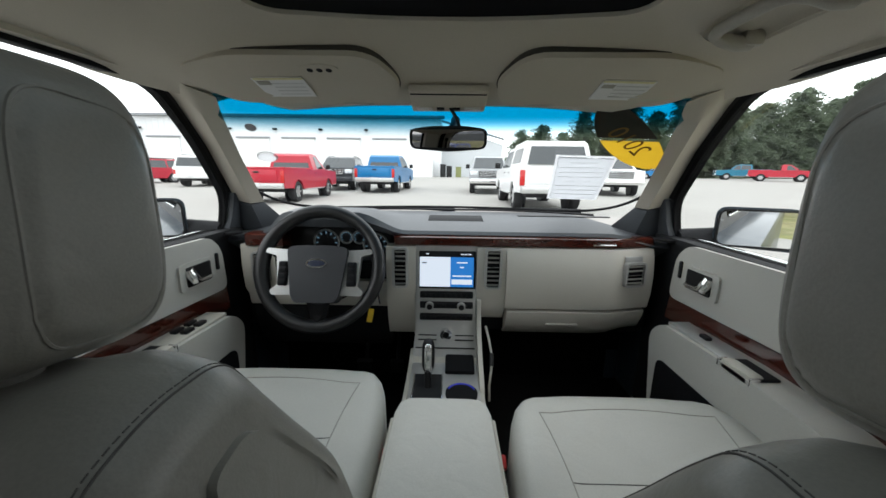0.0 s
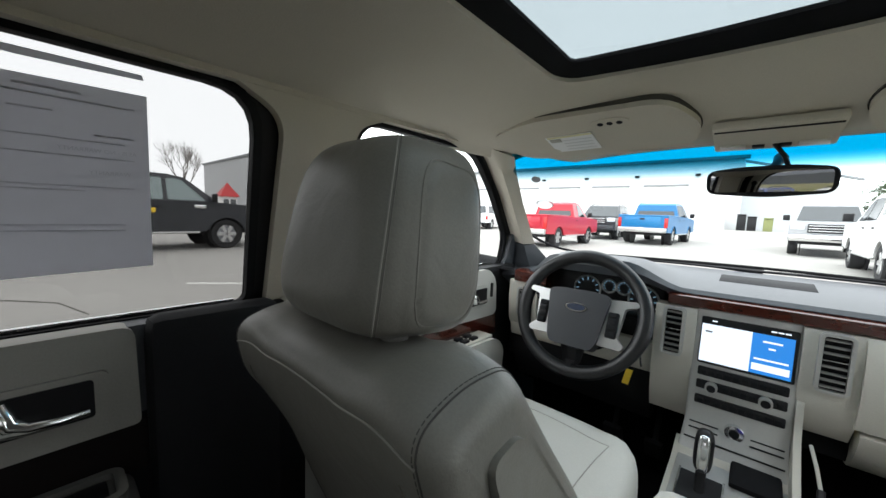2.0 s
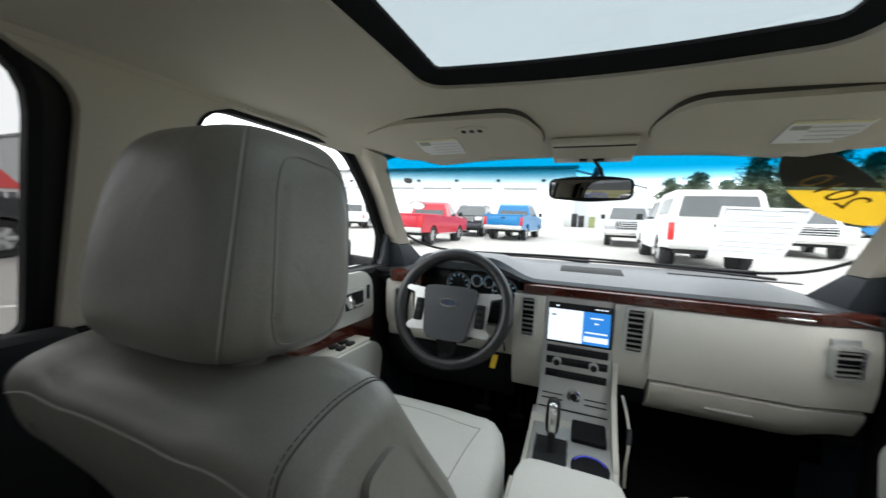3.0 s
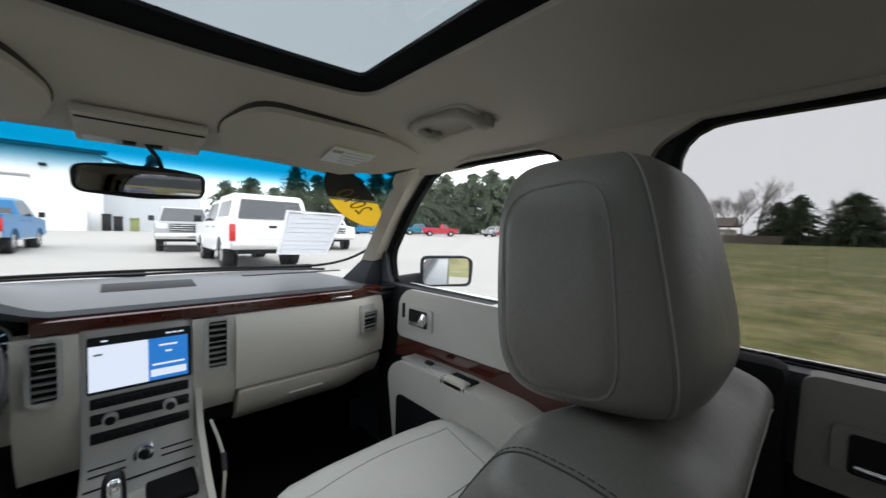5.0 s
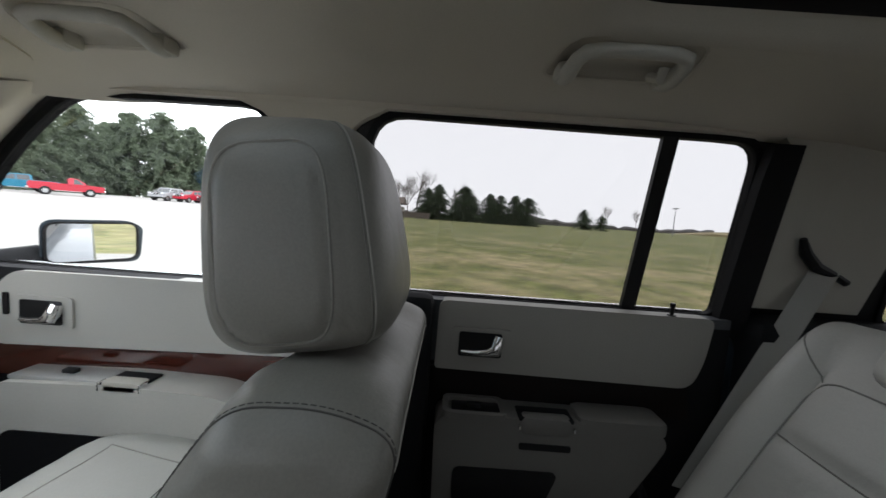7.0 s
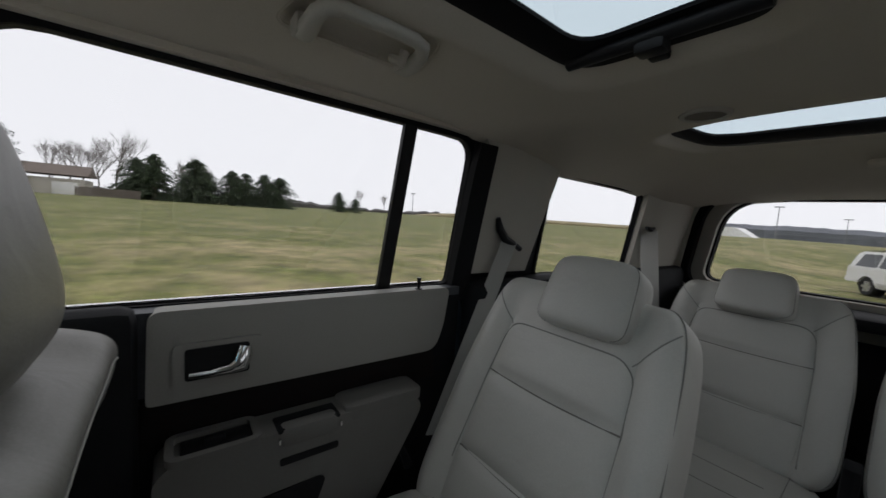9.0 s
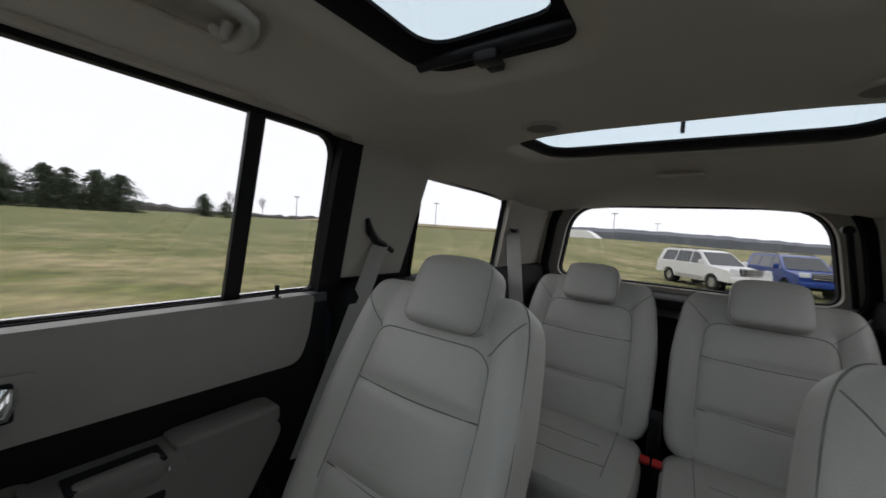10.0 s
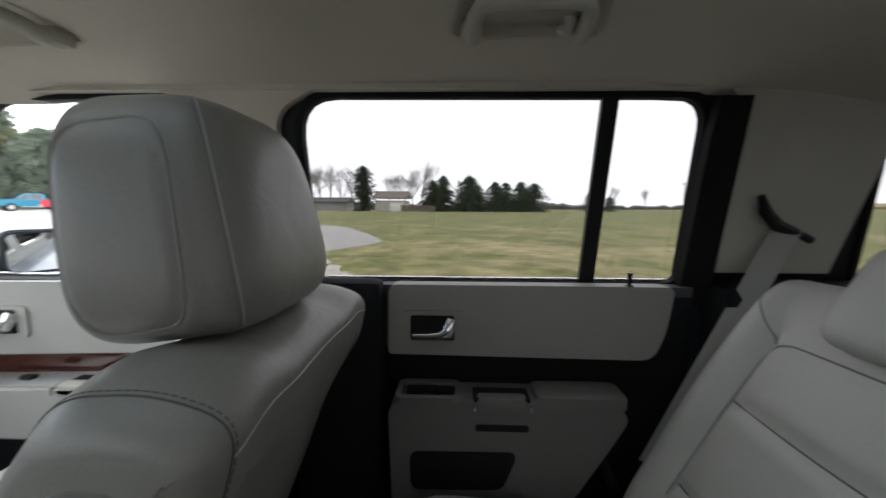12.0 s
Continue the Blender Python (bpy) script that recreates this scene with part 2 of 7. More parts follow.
def tube(bm, pts, r, n=8, flat=1.0, closed=False):
    """A pipe along points; r is one radius or one a point."""
    pts = [Vector(p) for p in pts]
    k, rings, up = len(pts), [], None
    for i, p in enumerate(pts):
        a, b = pts[(i - 1) % k if closed else max(i - 1, 0)], pts[(i + 1) % k if closed else min(i + 1, k - 1)]
        d = (b - a).normalized()
        if up is None:
            up = d.orthogonal().normalized()
        up = (up - d * up.dot(d)).normalized()
        side, rad = d.cross(up), (r[i] if isinstance(r, (list, tuple)) else r)
        rings.append([bm.verts.new(p + up * math.cos(math.tau * j / n) * rad + side * math.sin(math.tau * j / n) * rad * flat) for j in range(n)])
    for i in range(k if closed else k - 1):
        a, b = rings[i], rings[(i + 1) % k]
        for j in range(n):
            bm.faces.new((a[j], a[(j + 1) % n], b[(j + 1) % n], b[j]))
    if not closed:
        bm.faces.new(rings[0][::-1]), bm.faces.new(rings[-1])
    return bm


def power(v, e):
    return math.copysign(abs(v) ** e, v)


def on_pillow(a, b, c, e1, e2, u, v, puff=None):
    """A point of a rounded cushion: u round it, v from bottom to top (-90 to 90 degrees)."""
    cu, su, cv, sv = math.cos(u), math.sin(u), math.cos(v), math.sin(v)
    p = Vector((a * power(cv, e1) * power(cu, e2), b * power(cv, e1) * power(su, e2), c * power(sv, e1)))
    return puff(p) if puff else p


def pillow(bm, size, e1=0.35, e2=0.35, m=None, nu=48, nv=24, puff=None):
    a, b, c = size
    m = m or Matrix()
    rows = []

    def spread(w, e):
        """The angle whose point lies in the direction w, so that points are spaced evenly."""
        return math.atan2(power(math.sin(w), 1 / e), power(math.cos(w), 1 / e))

    for i in range(1, nv):
        v = spread(math.pi / 2 * (-1 + 2 * i / nv), e1)
        rows.append([bm.verts.new(m @ on_pillow(a, b, c, e1, e2, spread(math.tau * j / nu, e2), v, puff)) for j in range(nu)])
    for p, q in zip(rows, rows[1:]):
        for j in range(nu):
            bm.faces.new((p[j], p[(j + 1) % nu], q[(j + 1) % nu], q[j]))
    lo, hi = bm.verts.new(m @ on_pillow(a, b, c, e1, e2, 0, -math.pi / 2, puff)), bm.verts.new(m @ on_pillow(a, b, c, e1, e2, 0, math.pi / 2, puff))
    for j in range(nu):
        bm.faces.new((lo, rows[0][(j + 1) % nu], rows[0][j])), bm.faces.new((hi, rows[-1][j], rows[-1][(j + 1) % nu]))
    return bm


def disc(bm, r, depth, n=32, m=None, taper=1.0):
    """A round slab along local y."""
    m = m or Matrix()
    lo = [bm.verts.new(m @ Vector((r * math.cos(math.tau * i / n), 0, r * math.sin(math.tau * i / n)))) for i in range(n)]
    hi = [bm.verts.new(m @ Vector((r * taper * math.cos(math.tau * i / n), depth, r * taper * math.sin(math.tau * i / n)))) for i in range(n)]
    bm.faces.new(lo), bm.faces.new(hi[::-1])
    for i in range(n):
        bm.faces.new((lo[i], hi[i], hi[(i + 1) % n], lo[(i + 1) % n]))
    return bm


def cut(ob, cutters):
    """Cuts closed meshes out of ob for good."""
    for bm in cutters:
        bmesh.ops.recalc_face_normals(bm, faces=bm.faces)
        me = bpy.data.meshes.new("cutter")
        bm.to_mesh(me)
        bm.free()
        tool = new("cutter", me)
        mod = ob.modifiers.new("cut", "BOOLEAN")
        mod.operation, mod.object, mod.solver = "DIFFERENCE", tool, "EXACT"
        bpy.context.view_layer.update()
        dg = bpy.context.evaluated_depsgraph_get()
        done = bpy.data.meshes.new_from_object(ob.evaluated_get(dg))
        ob.modifiers.remove(mod)
        old = ob.data
        ob.data = done
        bpy.data.meshes.remove(old)
        bpy.data.objects.remove(tool)
        bpy.data.meshes.remove(me)
    ob.data.set_sharp_from_angle(angle=radians(38))
    return ob


def oval(w, h, n=28):
    return [(w * math.cos(math.tau * i / n), h * math.sin(math.tau * i / n)) for i in range(n)]


def rect(u0, v0, u1, v1):
    return [(u0, v0), (u1, v0), (u1, v1), (u0, v1)]


def smooth(a, b, x):
    t = min(1, max(0, (x - a) / (b - a)))
    return t * t * (3 - 2 * t)


def drape(obs, pts, lift):
    """Lays points onto the nearest surface of the given objects, lift metres above it."""
    trees = []
    for ob in obs:
        b = bmesh.new()
        b.from_mesh(ob.data)
        trees.append(BVHTree.FromBMesh(b))
        b.free()
    out = []
    for p in pts:
        hits = [t.find_nearest(Vector(p)) for t in trees]
        best = min(hits, key=lambda h: h[3])
        n = best[1] if (Vector(p) - best[0]).dot(best[1]) >= -0.02 else -best[1]
        out.append(best[0] + n * lift)
    return out


# The side glass leans inwards: its distance from the middle at a height.
def lean(z):
    return 0.745 - 0.28 * (z - 1.09)


def side(s, off, deep):
    """Lifts an outline in (y, z) onto the leaning side of the car: off metres inwards, deep metres thick."""
    return lambda y, z, k: Vector((s * (lean(z) - off + (deep if k else 0)), y, z))

# ---- the car's shell ----
FRONT_GLASS = rounded([(0.705, 1.09), (1.432, 1.09), (1.415, 1.195), (1.235, 1.362), (1.098, 1.456), (0.705, 1.458)], [0.02, 0.02, 0.05, 0.2, 0.05, 0.06])
REAR_GLASS = rounded([(-0.286, 1.09), (0.513, 1.09), (0.500, 1.458), (-0.255, 1.454)], [0.02, 0.02, 0.07, 0.05])
QUARTER_GLASS = rounded([(-1.295, 1.10), (-0.665, 1.10), (-0.60, 1.426), (-1.20, 1.418)], [0.03, 0.02, 0.02, 0.03])

# floor
bm = bmesh.new()
box(bm, (0, -0.12, 0.40), (1.52, 3.76, 0.06))
box(bm, (0, 0.35, 0.47), (0.26, 2.6, 0.10), 0.04)
box(bm, (0, 1.70, 0.66), (1.50, 0.06, 0.52))
floor = part("floor", bm, CARPET, smooth=False)
tagged(floor, "dark carpeted car floor with a centre tunnel", "floor", kind="structure")


def roof_height(x, y):
    """The headliner's lower face: crowned across, falling to the windscreen and the tailgate."""
    z = 1.519 - 0.046 * (abs(x) / 0.62) ** 3.2 - 0.014 * smooth(0.0, -0.45, y)
    z -= 0.080 * smooth(0.90, 1.16, y) * (1 - 0.75 * smooth(0.42, 0.64, abs(x)))
    z -= 0.052 * smooth(-0.95, -1.85, y)
    z -= 0.028 * smooth(-0.36, -0.66, y) * smooth(0.42, 0.64, abs(x)) * (1 - smooth(-1.3, -1.7, y))
    return z


def roof_sheet():
    bm = bmesh.new()
    xs = [-0.665 + 1.33 * i / 30 for i in range(31)]
    ys = [-1.90 + (1.215 + 1.90) * i / 56 for i in range(57)]
    grid = [[[bm.verts.new((x * (1 - 0.13 * smooth(0.98, 1.2, y)), y, roof_height(x, y) + 0.020 * k)) for x in xs] for y in ys] for k in (0, 1)]
    for k in (0, 1):
        for j in range(56):
            for i in range(30):
                q = (grid[k][j][i], grid[k][j][i + 1], grid[k][j + 1][i + 1], grid[k][j + 1][i])
                bm.faces.new(q if k else q[::-1])
    rim = [(0, i) for i in range(31)] + [(j, 30) for j in range(1, 57)] + [(56, i) for i in range(29, -1, -1)] + [(j, 0) for j in range(55, 0, -1)]
    for n in range(len(rim)):
        (a, b), (c, d) = rim[n], rim[(n + 1) % len(rim)]
        bm.faces.new((grid[0][a][b], grid[0][c][d], grid[1][c][d], grid[1][a][b]))
    return bm


ROOF_HOLES = [  # outline of the cloth opening in (x, y)
    rounded([(-0.295, 0.36), (0.295, 0.36), (0.298, 0.896), (0.10, 0.925), (-0.10, 0.925), (-0.298, 0.896)], [0.07, 0.07, 0.05, 0.2, 0.2, 0.05]),
    rounded(rect(0.105, -0.232, 0.36, 0.18), [0.04, 0.07, 0.07, 0.04]),
    rounded(rect(-0.36, -0.232, -0.105, 0.18), [0.07, 0.04, 0.04, 0.07]),
    rounded([(-0.335, -0.865), (0.335, -0.865), (0.372, -0.62), (0.20, -0.59), (-0.20, -0.59), (-0.372, -0.62)], [0.09, 0.09, 0.06, 0.2, 0.2, 0.06]),
]
headliner = part("ceiling", roof_sheet(), FABRIC)
tagged(headliner, "beige cloth headliner with four roof glass openings", "ceiling", kind="structure")


def straight(poly):
    bm = bmesh.new()
    prism(bm, poly, lambda x, y, k: Vector((x, y, 1.30 + 0.5 * k)))
    return bm


cut(headliner, [straight(ROOF_HOLES[0]), *(straight(grown(h, 0.040)) for h in ROOF_HOLES[1:])])

ROOF_GLASS = [
    rounded([(-0.258, 0.40), (0.258, 0.40), (0.262, 0.858), (0.10, 0.877), (-0.10, 0.877), (-0.262, 0.858)], [0.05, 0.05, 0.012, 0.2, 0.2, 0.012]),
    rounded(rect(0.125, -0.178, 0.322, 0.16), [0.03, 0.05, 0.05, 0.03]),
    rounded(rect(-0.322, -0.178, -0.125, 0.16), [0.05, 0.03, 0.03, 0.05]),
    rounded([(-0.315, -0.805), (0.315, -0.805), (0.345, -0.61), (-0.345, -0.61)], [0.06, 0.06, 0.03, 0.03]),
]
for hole, glass, words in zip(ROOF_HOLES, ROOF_GLASS, ("large front sunroof with a wide black surround", "second-row roof window with a drawn-back shade", "second-row roof window with a drawn-back shade", "third-row fixed roof window with a black surround")):
    roof_window = thing("roof_window", words, "sunroof", "roof windows", "structure")
    bm = bmesh.new()
    # the black surround, from the cloth to the glass
    outer, n = grown(hole, 0.012), 40
    pts_o = [Vector((x, y, 0)) for x, y in outer]
    mid = Vector((sum(p[0] for p in glass) / len(glass), sum(p[1] for p in glass) / len(glass), 0))

    def spoke(poly, a):
        d = Vector((math.cos(a), math.sin(a)))
        best = 0
        for i in range(len(poly)):
            p, q = Vector(poly[i]) - mid.xy, Vector(poly[(i + 1) % len(poly)]) - mid.xy
            e = q - p
            den = d.x * -e.y + d.y * e.x
            if abs(den) < 1e-9:
                continue
            t, u = (p.x * -e.y + p.y * e.x) / den, (d.x * p.y - d.y * p.x) / den
            if t > best and -1e-6 <= u <= 1 + 1e-6:
                best = t
        return mid.xy + d * best

    n, low = 200, 1.519 if "large" in words else 1.511 if "third" in words else 1.528
    ringed = [[bm.verts.new((*spoke(o, math.tau * i / n), z)) for i in range(n)] for o, z in ((outer, low), (glass, low + 0.012), (glass, low + 0.018), (outer, low + 0.022))]
    for a, b in ((0, 1), (1, 2), (2, 3), (3, 0)):
        for i in range(n):
            j = (i + 1) % n
            bm.faces.new((ringed[a][i], ringed[a][j], ringed[b][j], ringed[b][i]))
    part("surround", bm, MATTE, roof_window)
    if "large" not in words:
        # the cloth slopes up into the opening
        bm, wide = bmesh.new(), grown(hole, 0.046)
        steps_in = [(0.0, -0.0012), (0.12, -0.0012), (0.25, 0.02), (0.55, 0.3), (0.85, 0.92), (1.0, 1.0)]
        loops = []
        for f, g in steps_in:
            row = []
            for i in range(n):
                p, q = spoke(wide, math.tau * i / n), spoke(hole, math.tau * i / n)
                c = p.lerp(q, f)
                low_z = roof_height(*p)
                row.append(bm.verts.new((c.x, c.y, low_z + g if g < 0 else low_z + (low - 0.002 - low_z) * g)))
            loops.append(row)
        for u, v in zip(loops, loops[1:]):
            for i in range(n):
                bm.faces.new((u[i], u[(i + 1) % n], v[(i + 1) % n], v[i]))
        part("cloth_collar", bm, FABRIC, roof_window, "beige cloth sloping up to the glass")
    bm = bmesh.new()
    prism(bm, grown(glass, 0.004), lambda x, y, k: Vector((x, y, low + 0.013 + 0.003 * k)))
    roof_pane = part("pane", bm, ROOFGLASS, roof_window, smooth=False)
    roof_pane.visible_shadow = "second" in words
    if "third" in words:
        part("antenna_base", bbox((0, -0.83, 1.60), (0.010, 0.02, 0.10), 0.003), MATTE, roof_window)

# outer roof skin with the same openings
bm = bmesh.new()
box(bm, (0, -0.385, 1.556), (1.38, 3.13, 0.012), 0.004)
roof_skin = part("roof_skin", bm, P_BODY)
tagged(roof_skin, "painted steel roof above the headliner", "roof", kind="structure")
cut(roof_skin, [straight(grown(h, 0.035 if h[0][1] > -0.5 else 0.085)) for h in ROOF_HOLES])

# sides: a leaning dark sheet with the three window openings, and the body below it
for s, place in ((1, "east"), (-1, "west")):
    bm = bmesh.new()
    outline = [(-1.98, 1.02), (1.66, 1.02), (1.66, 1.14), (1.14, 1.50), (1.0, 1.53), (-1.75, 1.53)]
    prism(bm, outline, side(s, 0.0, 0.014))
    wall = part(f"wall_{place}", bm, BLACK, smooth=False)
    tagged(wall, "dark window surround and door frame of the car", "wall", kind="structure")
    cutters = []
    for glass in (FRONT_GLASS, REAR_GLASS, QUARTER_GLASS):
        b = bmesh.new()
        prism(b, glass, side(s, 0.2, 0.5))
        cutters.append(b)
    cut(wall, cutters)
    low = part(f"body_side_{place}", bbox((s * 0.83, -0.15, 0.72), (0.20, 3.7, 0.64), 0.03), P_BODY)
    tagged(low, "deep blue painted lower body side", "car body", kind="structure")
    for name, glass, words in (("window_front", FRONT_GLASS, "front side window, clear glass"), ("window_rear", REAR_GLASS, "dark-tinted rear door window with a black divider bar"), ("window_quarter", QUARTER_GLASS, "dark-tinted third-row quarter window")):
        win = thing(f"{name}_{place}", words, "window", "side windows", "structure")
        bm = bmesh.new()
        ring(bm, glass, grown(glass, 0.012 if name == "window_quarter" else 0.014), side(s, 0.006, 0.018))
        part("rubber_seal", bm, RUBBER, win)
        bm = bmesh.new()
        prism(bm, grown(glass, 0.004), side(s, -0.008, 0.004))
        side_pane = part("pane", bm, GLASS if name == "window_front" else PRIVACY, win, smooth=False)
        side_pane.visible_shadow = name != "window_quarter"
        if name != "window_quarter":
            y0, y1 = (0.72, 1.42) if name == "window_front" else (-0.28, 0.50)
            part("outer_belt_trim", bbox((s * (lean(1.09) + 0.020), (y0 + y1) / 2, 1.088), (0.010, y1 - y0, 0.012), 0.003), CHROME, win, "thin bright belt moulding outside the glass")
        if name == "window_rear":
            bm = bmesh.new()
            prism(bm, [(-0.107, 1.085), (-0.075, 1.085), (-0.066, 1.455), (-0.096, 1.455)], side(s, 0.006, 0.012))
            part("divider_bar", bm, BLACK, win, smooth=False)

    # cloth rail over the door windows
    bm = bmesh.new()
    prism(bm, rounded([(-0.60, 1.464), (1.075, 1.466), (1.060, 1.505), (-0.60, 1.505)], [0.01, 0.02, 0.01, 0.01]), side(s, 0.024, 0.020))
    soften(bm, 0.008)
    p = part(f"trim_rail_{place}", bm, FABRIC)
    tagged(p, "beige cloth rail along the roof edge over the doors", "roof rail trim", kind="structure")
    # pillar trims
    bm = bmesh.new()
    prism(bm, rounded([(0.545, 1.02), (0.690, 1.02), (0.690, 1.44), (0.78, 1.475), (0.78, 1.50), (0.44, 1.50), (0.44, 1.478), (0.545, 1.43)], [0.01, 0.01, 0.03, 0.01, 0, 0, 0.01, 0.04]), side(s, 0.022, 0.020))
    soften(bm, 0.008)
    p = part(f"trim_b_{place}", bm, FABRIC)
    tagged(p, "beige upper centre pillar cover", "pillar trim", kind="structure")
    bm = bmesh.new()
    prism(bm, [(-0.585, 1.118), (-0.352, 1.118), (-0.318, 1.43), (-0.27, 1.475), (-0.27, 1.50), (-0.62, 1.50), (-0.60, 1.44)], side(s, 0.022, 0.020))
    soften(bm, 0.006)
    p = part(f"trim_c_{place}", bm, TRIM)
    tagged(p, "stone-coloured rear door pillar cover", "pillar trim", kind="structure")
    bm = bmesh.new()
    prism(bm, [(-1.88, 1.08), (-1.304, 1.08), (-1.206, 1.43), (-1.206, 1.50), (-1.80, 1.50)], side(s, 0.028, 0.026))
    soften(bm, 0.008)
    p = part(f"trim_d_{place}", bm, TRIM)
    tagged(p, "stone-coloured rearmost pillar cover", "pillar trim", kind="structure")
    # black edge of the rear door frame behind the window
    bm = bmesh.new()
    prism(bm, [(-0.350, 1.04), (-0.286, 1.04), (-0.262, 1.38), (-0.262, 1.45), (-0.318, 1.45)], side(s, 0.030, 0.022))
    soften(bm, 0.008)
    p = part(f"door_seal_{place}", bm, RUBBER)
    tagged(p, "black rubber edge of the rear door opening", "door seal", kind="structure")
    # dark lower linings
    bm = bmesh.new()
    box(bm, (s * 0.72, -1.15, 0.80), (0.10, 1.62, 0.60), 0.03)
    box(bm, (s * 0.70, 0.455, 0.77), (0.06, 0.20, 0.66), 0.02)
    p = part(f"side_lining_{place}", bm, DARK)
    tagged(p, "black plastic lower side lining", "side trim", kind="structure")
    # windscreen pillar
    a_line = [Vector((s * 0.616, 1.075, 1.480)), Vector((s * 0.640, 1.165, 1.436)), Vector((s * 0.672, 1.300, 1.342)), Vector((s * 0.706, 1.462, 1.180))]
    i_line = [Vector((s * 0.534, 1.150, 1.440)), Vector((s * 0.562, 1.212, 1.408)), Vector((s * 0.594, 1.325, 1.318)), Vector((s * 0.638, 1.512, 1.172))]
    feet = Vector((s * 0.742, 1.500, 1.070)), Vector((s * 0.602, 1.600, 1.090))
    def pillar(a_pts, i_pts, proud):
        bm, rings = bmesh.new(), []
        for k in range(len(a_pts) - 1):
            for j in range(5 if k < len(a_pts) - 2 else 6):
                a, b = a_pts[k].lerp(a_pts[k + 1], j / 5), i_pts[k].lerp(i_pts[k + 1], j / 5)
                mid = (a + b) / 2 + Vector((-s * 0.6, -1, -0.3)) * proud
                o = (a + b) / 2 + Vector((s * 0.03, 0.05, 0.04))
                rings.append([bm.verts.new(v) for v in (a, a.lerp(mid, 0.5) + (mid - a) * 0.14, mid, b.lerp(mid, 0.5) + (mid - b) * 0.14, b, o)])
        for p, q in zip(rings, rings[1:]):
            for j in range(6):
                bm.faces.new((p[j], p[(j + 1) % 6], q[(j + 1) % 6], q[j]))
        bm.faces.new(rings[0]), bm.faces.new(rings[-1][::-1])
        return bm

    p = part(f"trim_a_{place}", pillar(a_line, i_line, 0.022), FABRIC)
    tagged(p, "beige windscreen pillar cover", "pillar trim", kind="structure")
    p = part(f"trim_a_foot_{place}", pillar([a_line[-1] + Vector((0, 0.004, -0.004)), feet[0]], [i_line[-1] + Vector((0, 0.004, -0.004)), feet[1]], 0.026), PAD)
    tagged(p, "charcoal foot of the windscreen pillar cover", "pillar trim", kind="structure")
    # mirror sail and dash corner
    bm = bmesh.new()
    prism(bm, [(1.425, 1.05), (1.60, 1.05), (1.58, 1.10), (1.475, 1.215), (1.428, 1.205), (1.438, 1.12)], side(s, 0.025, 0.03))
    soften(bm, 0.006)
    p = part(f"sail_trim_{place}", bm, PAD)
    tagged(p, "charcoal triangular trim at the mirror base", "trim", kind="structure")

# windscreen
bm = bmesh.new()
rows = []
for j in range(13):
    t = j / 12
    row = []
    for i in range(25):
        k = -1 + 2 * i / 24
        half = 0.55 + (0.72 - 0.55) * t
        y = 1.20 + 0.66 * t - (0.055 + 0.20 * t) * k * k
        z = 1.445 - 0.325 * t - 0.012 * math.sin(math.pi * t) * -1
        row.append((bm.verts.new((half * k, y, z)), bm.verts.new((half * k, y + 0.004, z + 0.005))))
    rows.append(row)
for p, q in zip(rows, rows[1:]):
    for i in range(24):
        for k in (0, 1):
            f = (p[i][k], p[i + 1][k], q[i + 1][k], q[i][k])
            bm.faces.new(f if k else f[::-1])
windscreen = thing("windscreen", "curved windscreen with a blue sun band along its top", "windscreen", kind="structure")
pane = part("pane", bm, WINDSCREEN, windscreen)
pane.visible_shadow = False
bm = bmesh.new()
edge = []
for i in range(61):
    k = -0.99 + 1.98 * i / 60
    t = 0.965 * (1 - abs(k) ** 9 * 0.30)
    edge.append(((0.55 + 0.17 * t) * k, 1.20 + 0.66 * t - (0.055 + 0.20 * t) * k * k, 1.445 - 0.325 * t + 0.012 * math.sin(math.pi * t)))
tube(bm, edge, 0.005, 8)
part("lower_seal", bm, RUBBER, windscreen)

# tailgate with its window
GATE = rounded([(-0.60, 1.045), (0.60, 1.045), (0.512, 1.447), (-0.512, 1.447)], [0.06, 0.06, 0.15, 0.15], 8)


def gate(y0, y1):
    return lambda x, z, k: Vector((x, -1.95 + (z - 1.045) * 0.28 + (y1 if k else y0), z))


tailgate = thing("tailgate", "tailgate lining with a wide rear window", "tailgate", kind="structure")
bm = bmesh.new()
ring(bm, grown(GATE, 0.098), [(x * 1.0 + (0.20 if x > 0 else -0.20), z + (0.104 if z > 1.2 else -0.16)) for x, z in GATE], gate(-0.05, 0.10))
soften(bm, 0.012, 2, 50)
part("upper_lining", bm, TRIM, tailgate)
bm = bmesh.new()
ring(bm, grown(GATE, 0.064), grown(GATE, 0.100), gate(-0.045, 0.086))
soften(bm, 0.012, 3, 50)
part("outer_seal", bm, RUBBER, tailgate, "black rubber seal of the tailgate opening")
bm = bmesh.new()
ring(bm, grown(GATE, 0.008), grown(GATE, 0.066), gate(-0.045, 0.040))
soften(bm, 0.016, 3, 50)
part("window_reveal", bm, TRIM, tailgate)
bm = bmesh.new()
ring(bm, GATE, grown(GATE, 0.012), gate(-0.045, 0.006))
part("black_edge", bm, MATTE, tailgate)
part("lower_panel", bbox((0, -1.97, 0.70), (1.44, 0.10, 0.64), 0.02), DARK, tailgate)
part("outer_panel", bbox((0, -2.040, 0.71), (1.50, 0.03, 0.64), 0.012), P_BODY, tailgate, "deep blue painted outer panel")
bm = bmesh.new()
ring(bm, grown(GATE, 0.024), [(x + (0.21 if x > 0 else -0.21), z + (0.110 if z > 1.2 else -0.06)) for x, z in GATE], gate(-0.078, -0.054))
part("outer_frame", bm, P_BODY, tailgate, "deep blue painted frame round the rear window")
bm = bmesh.new()
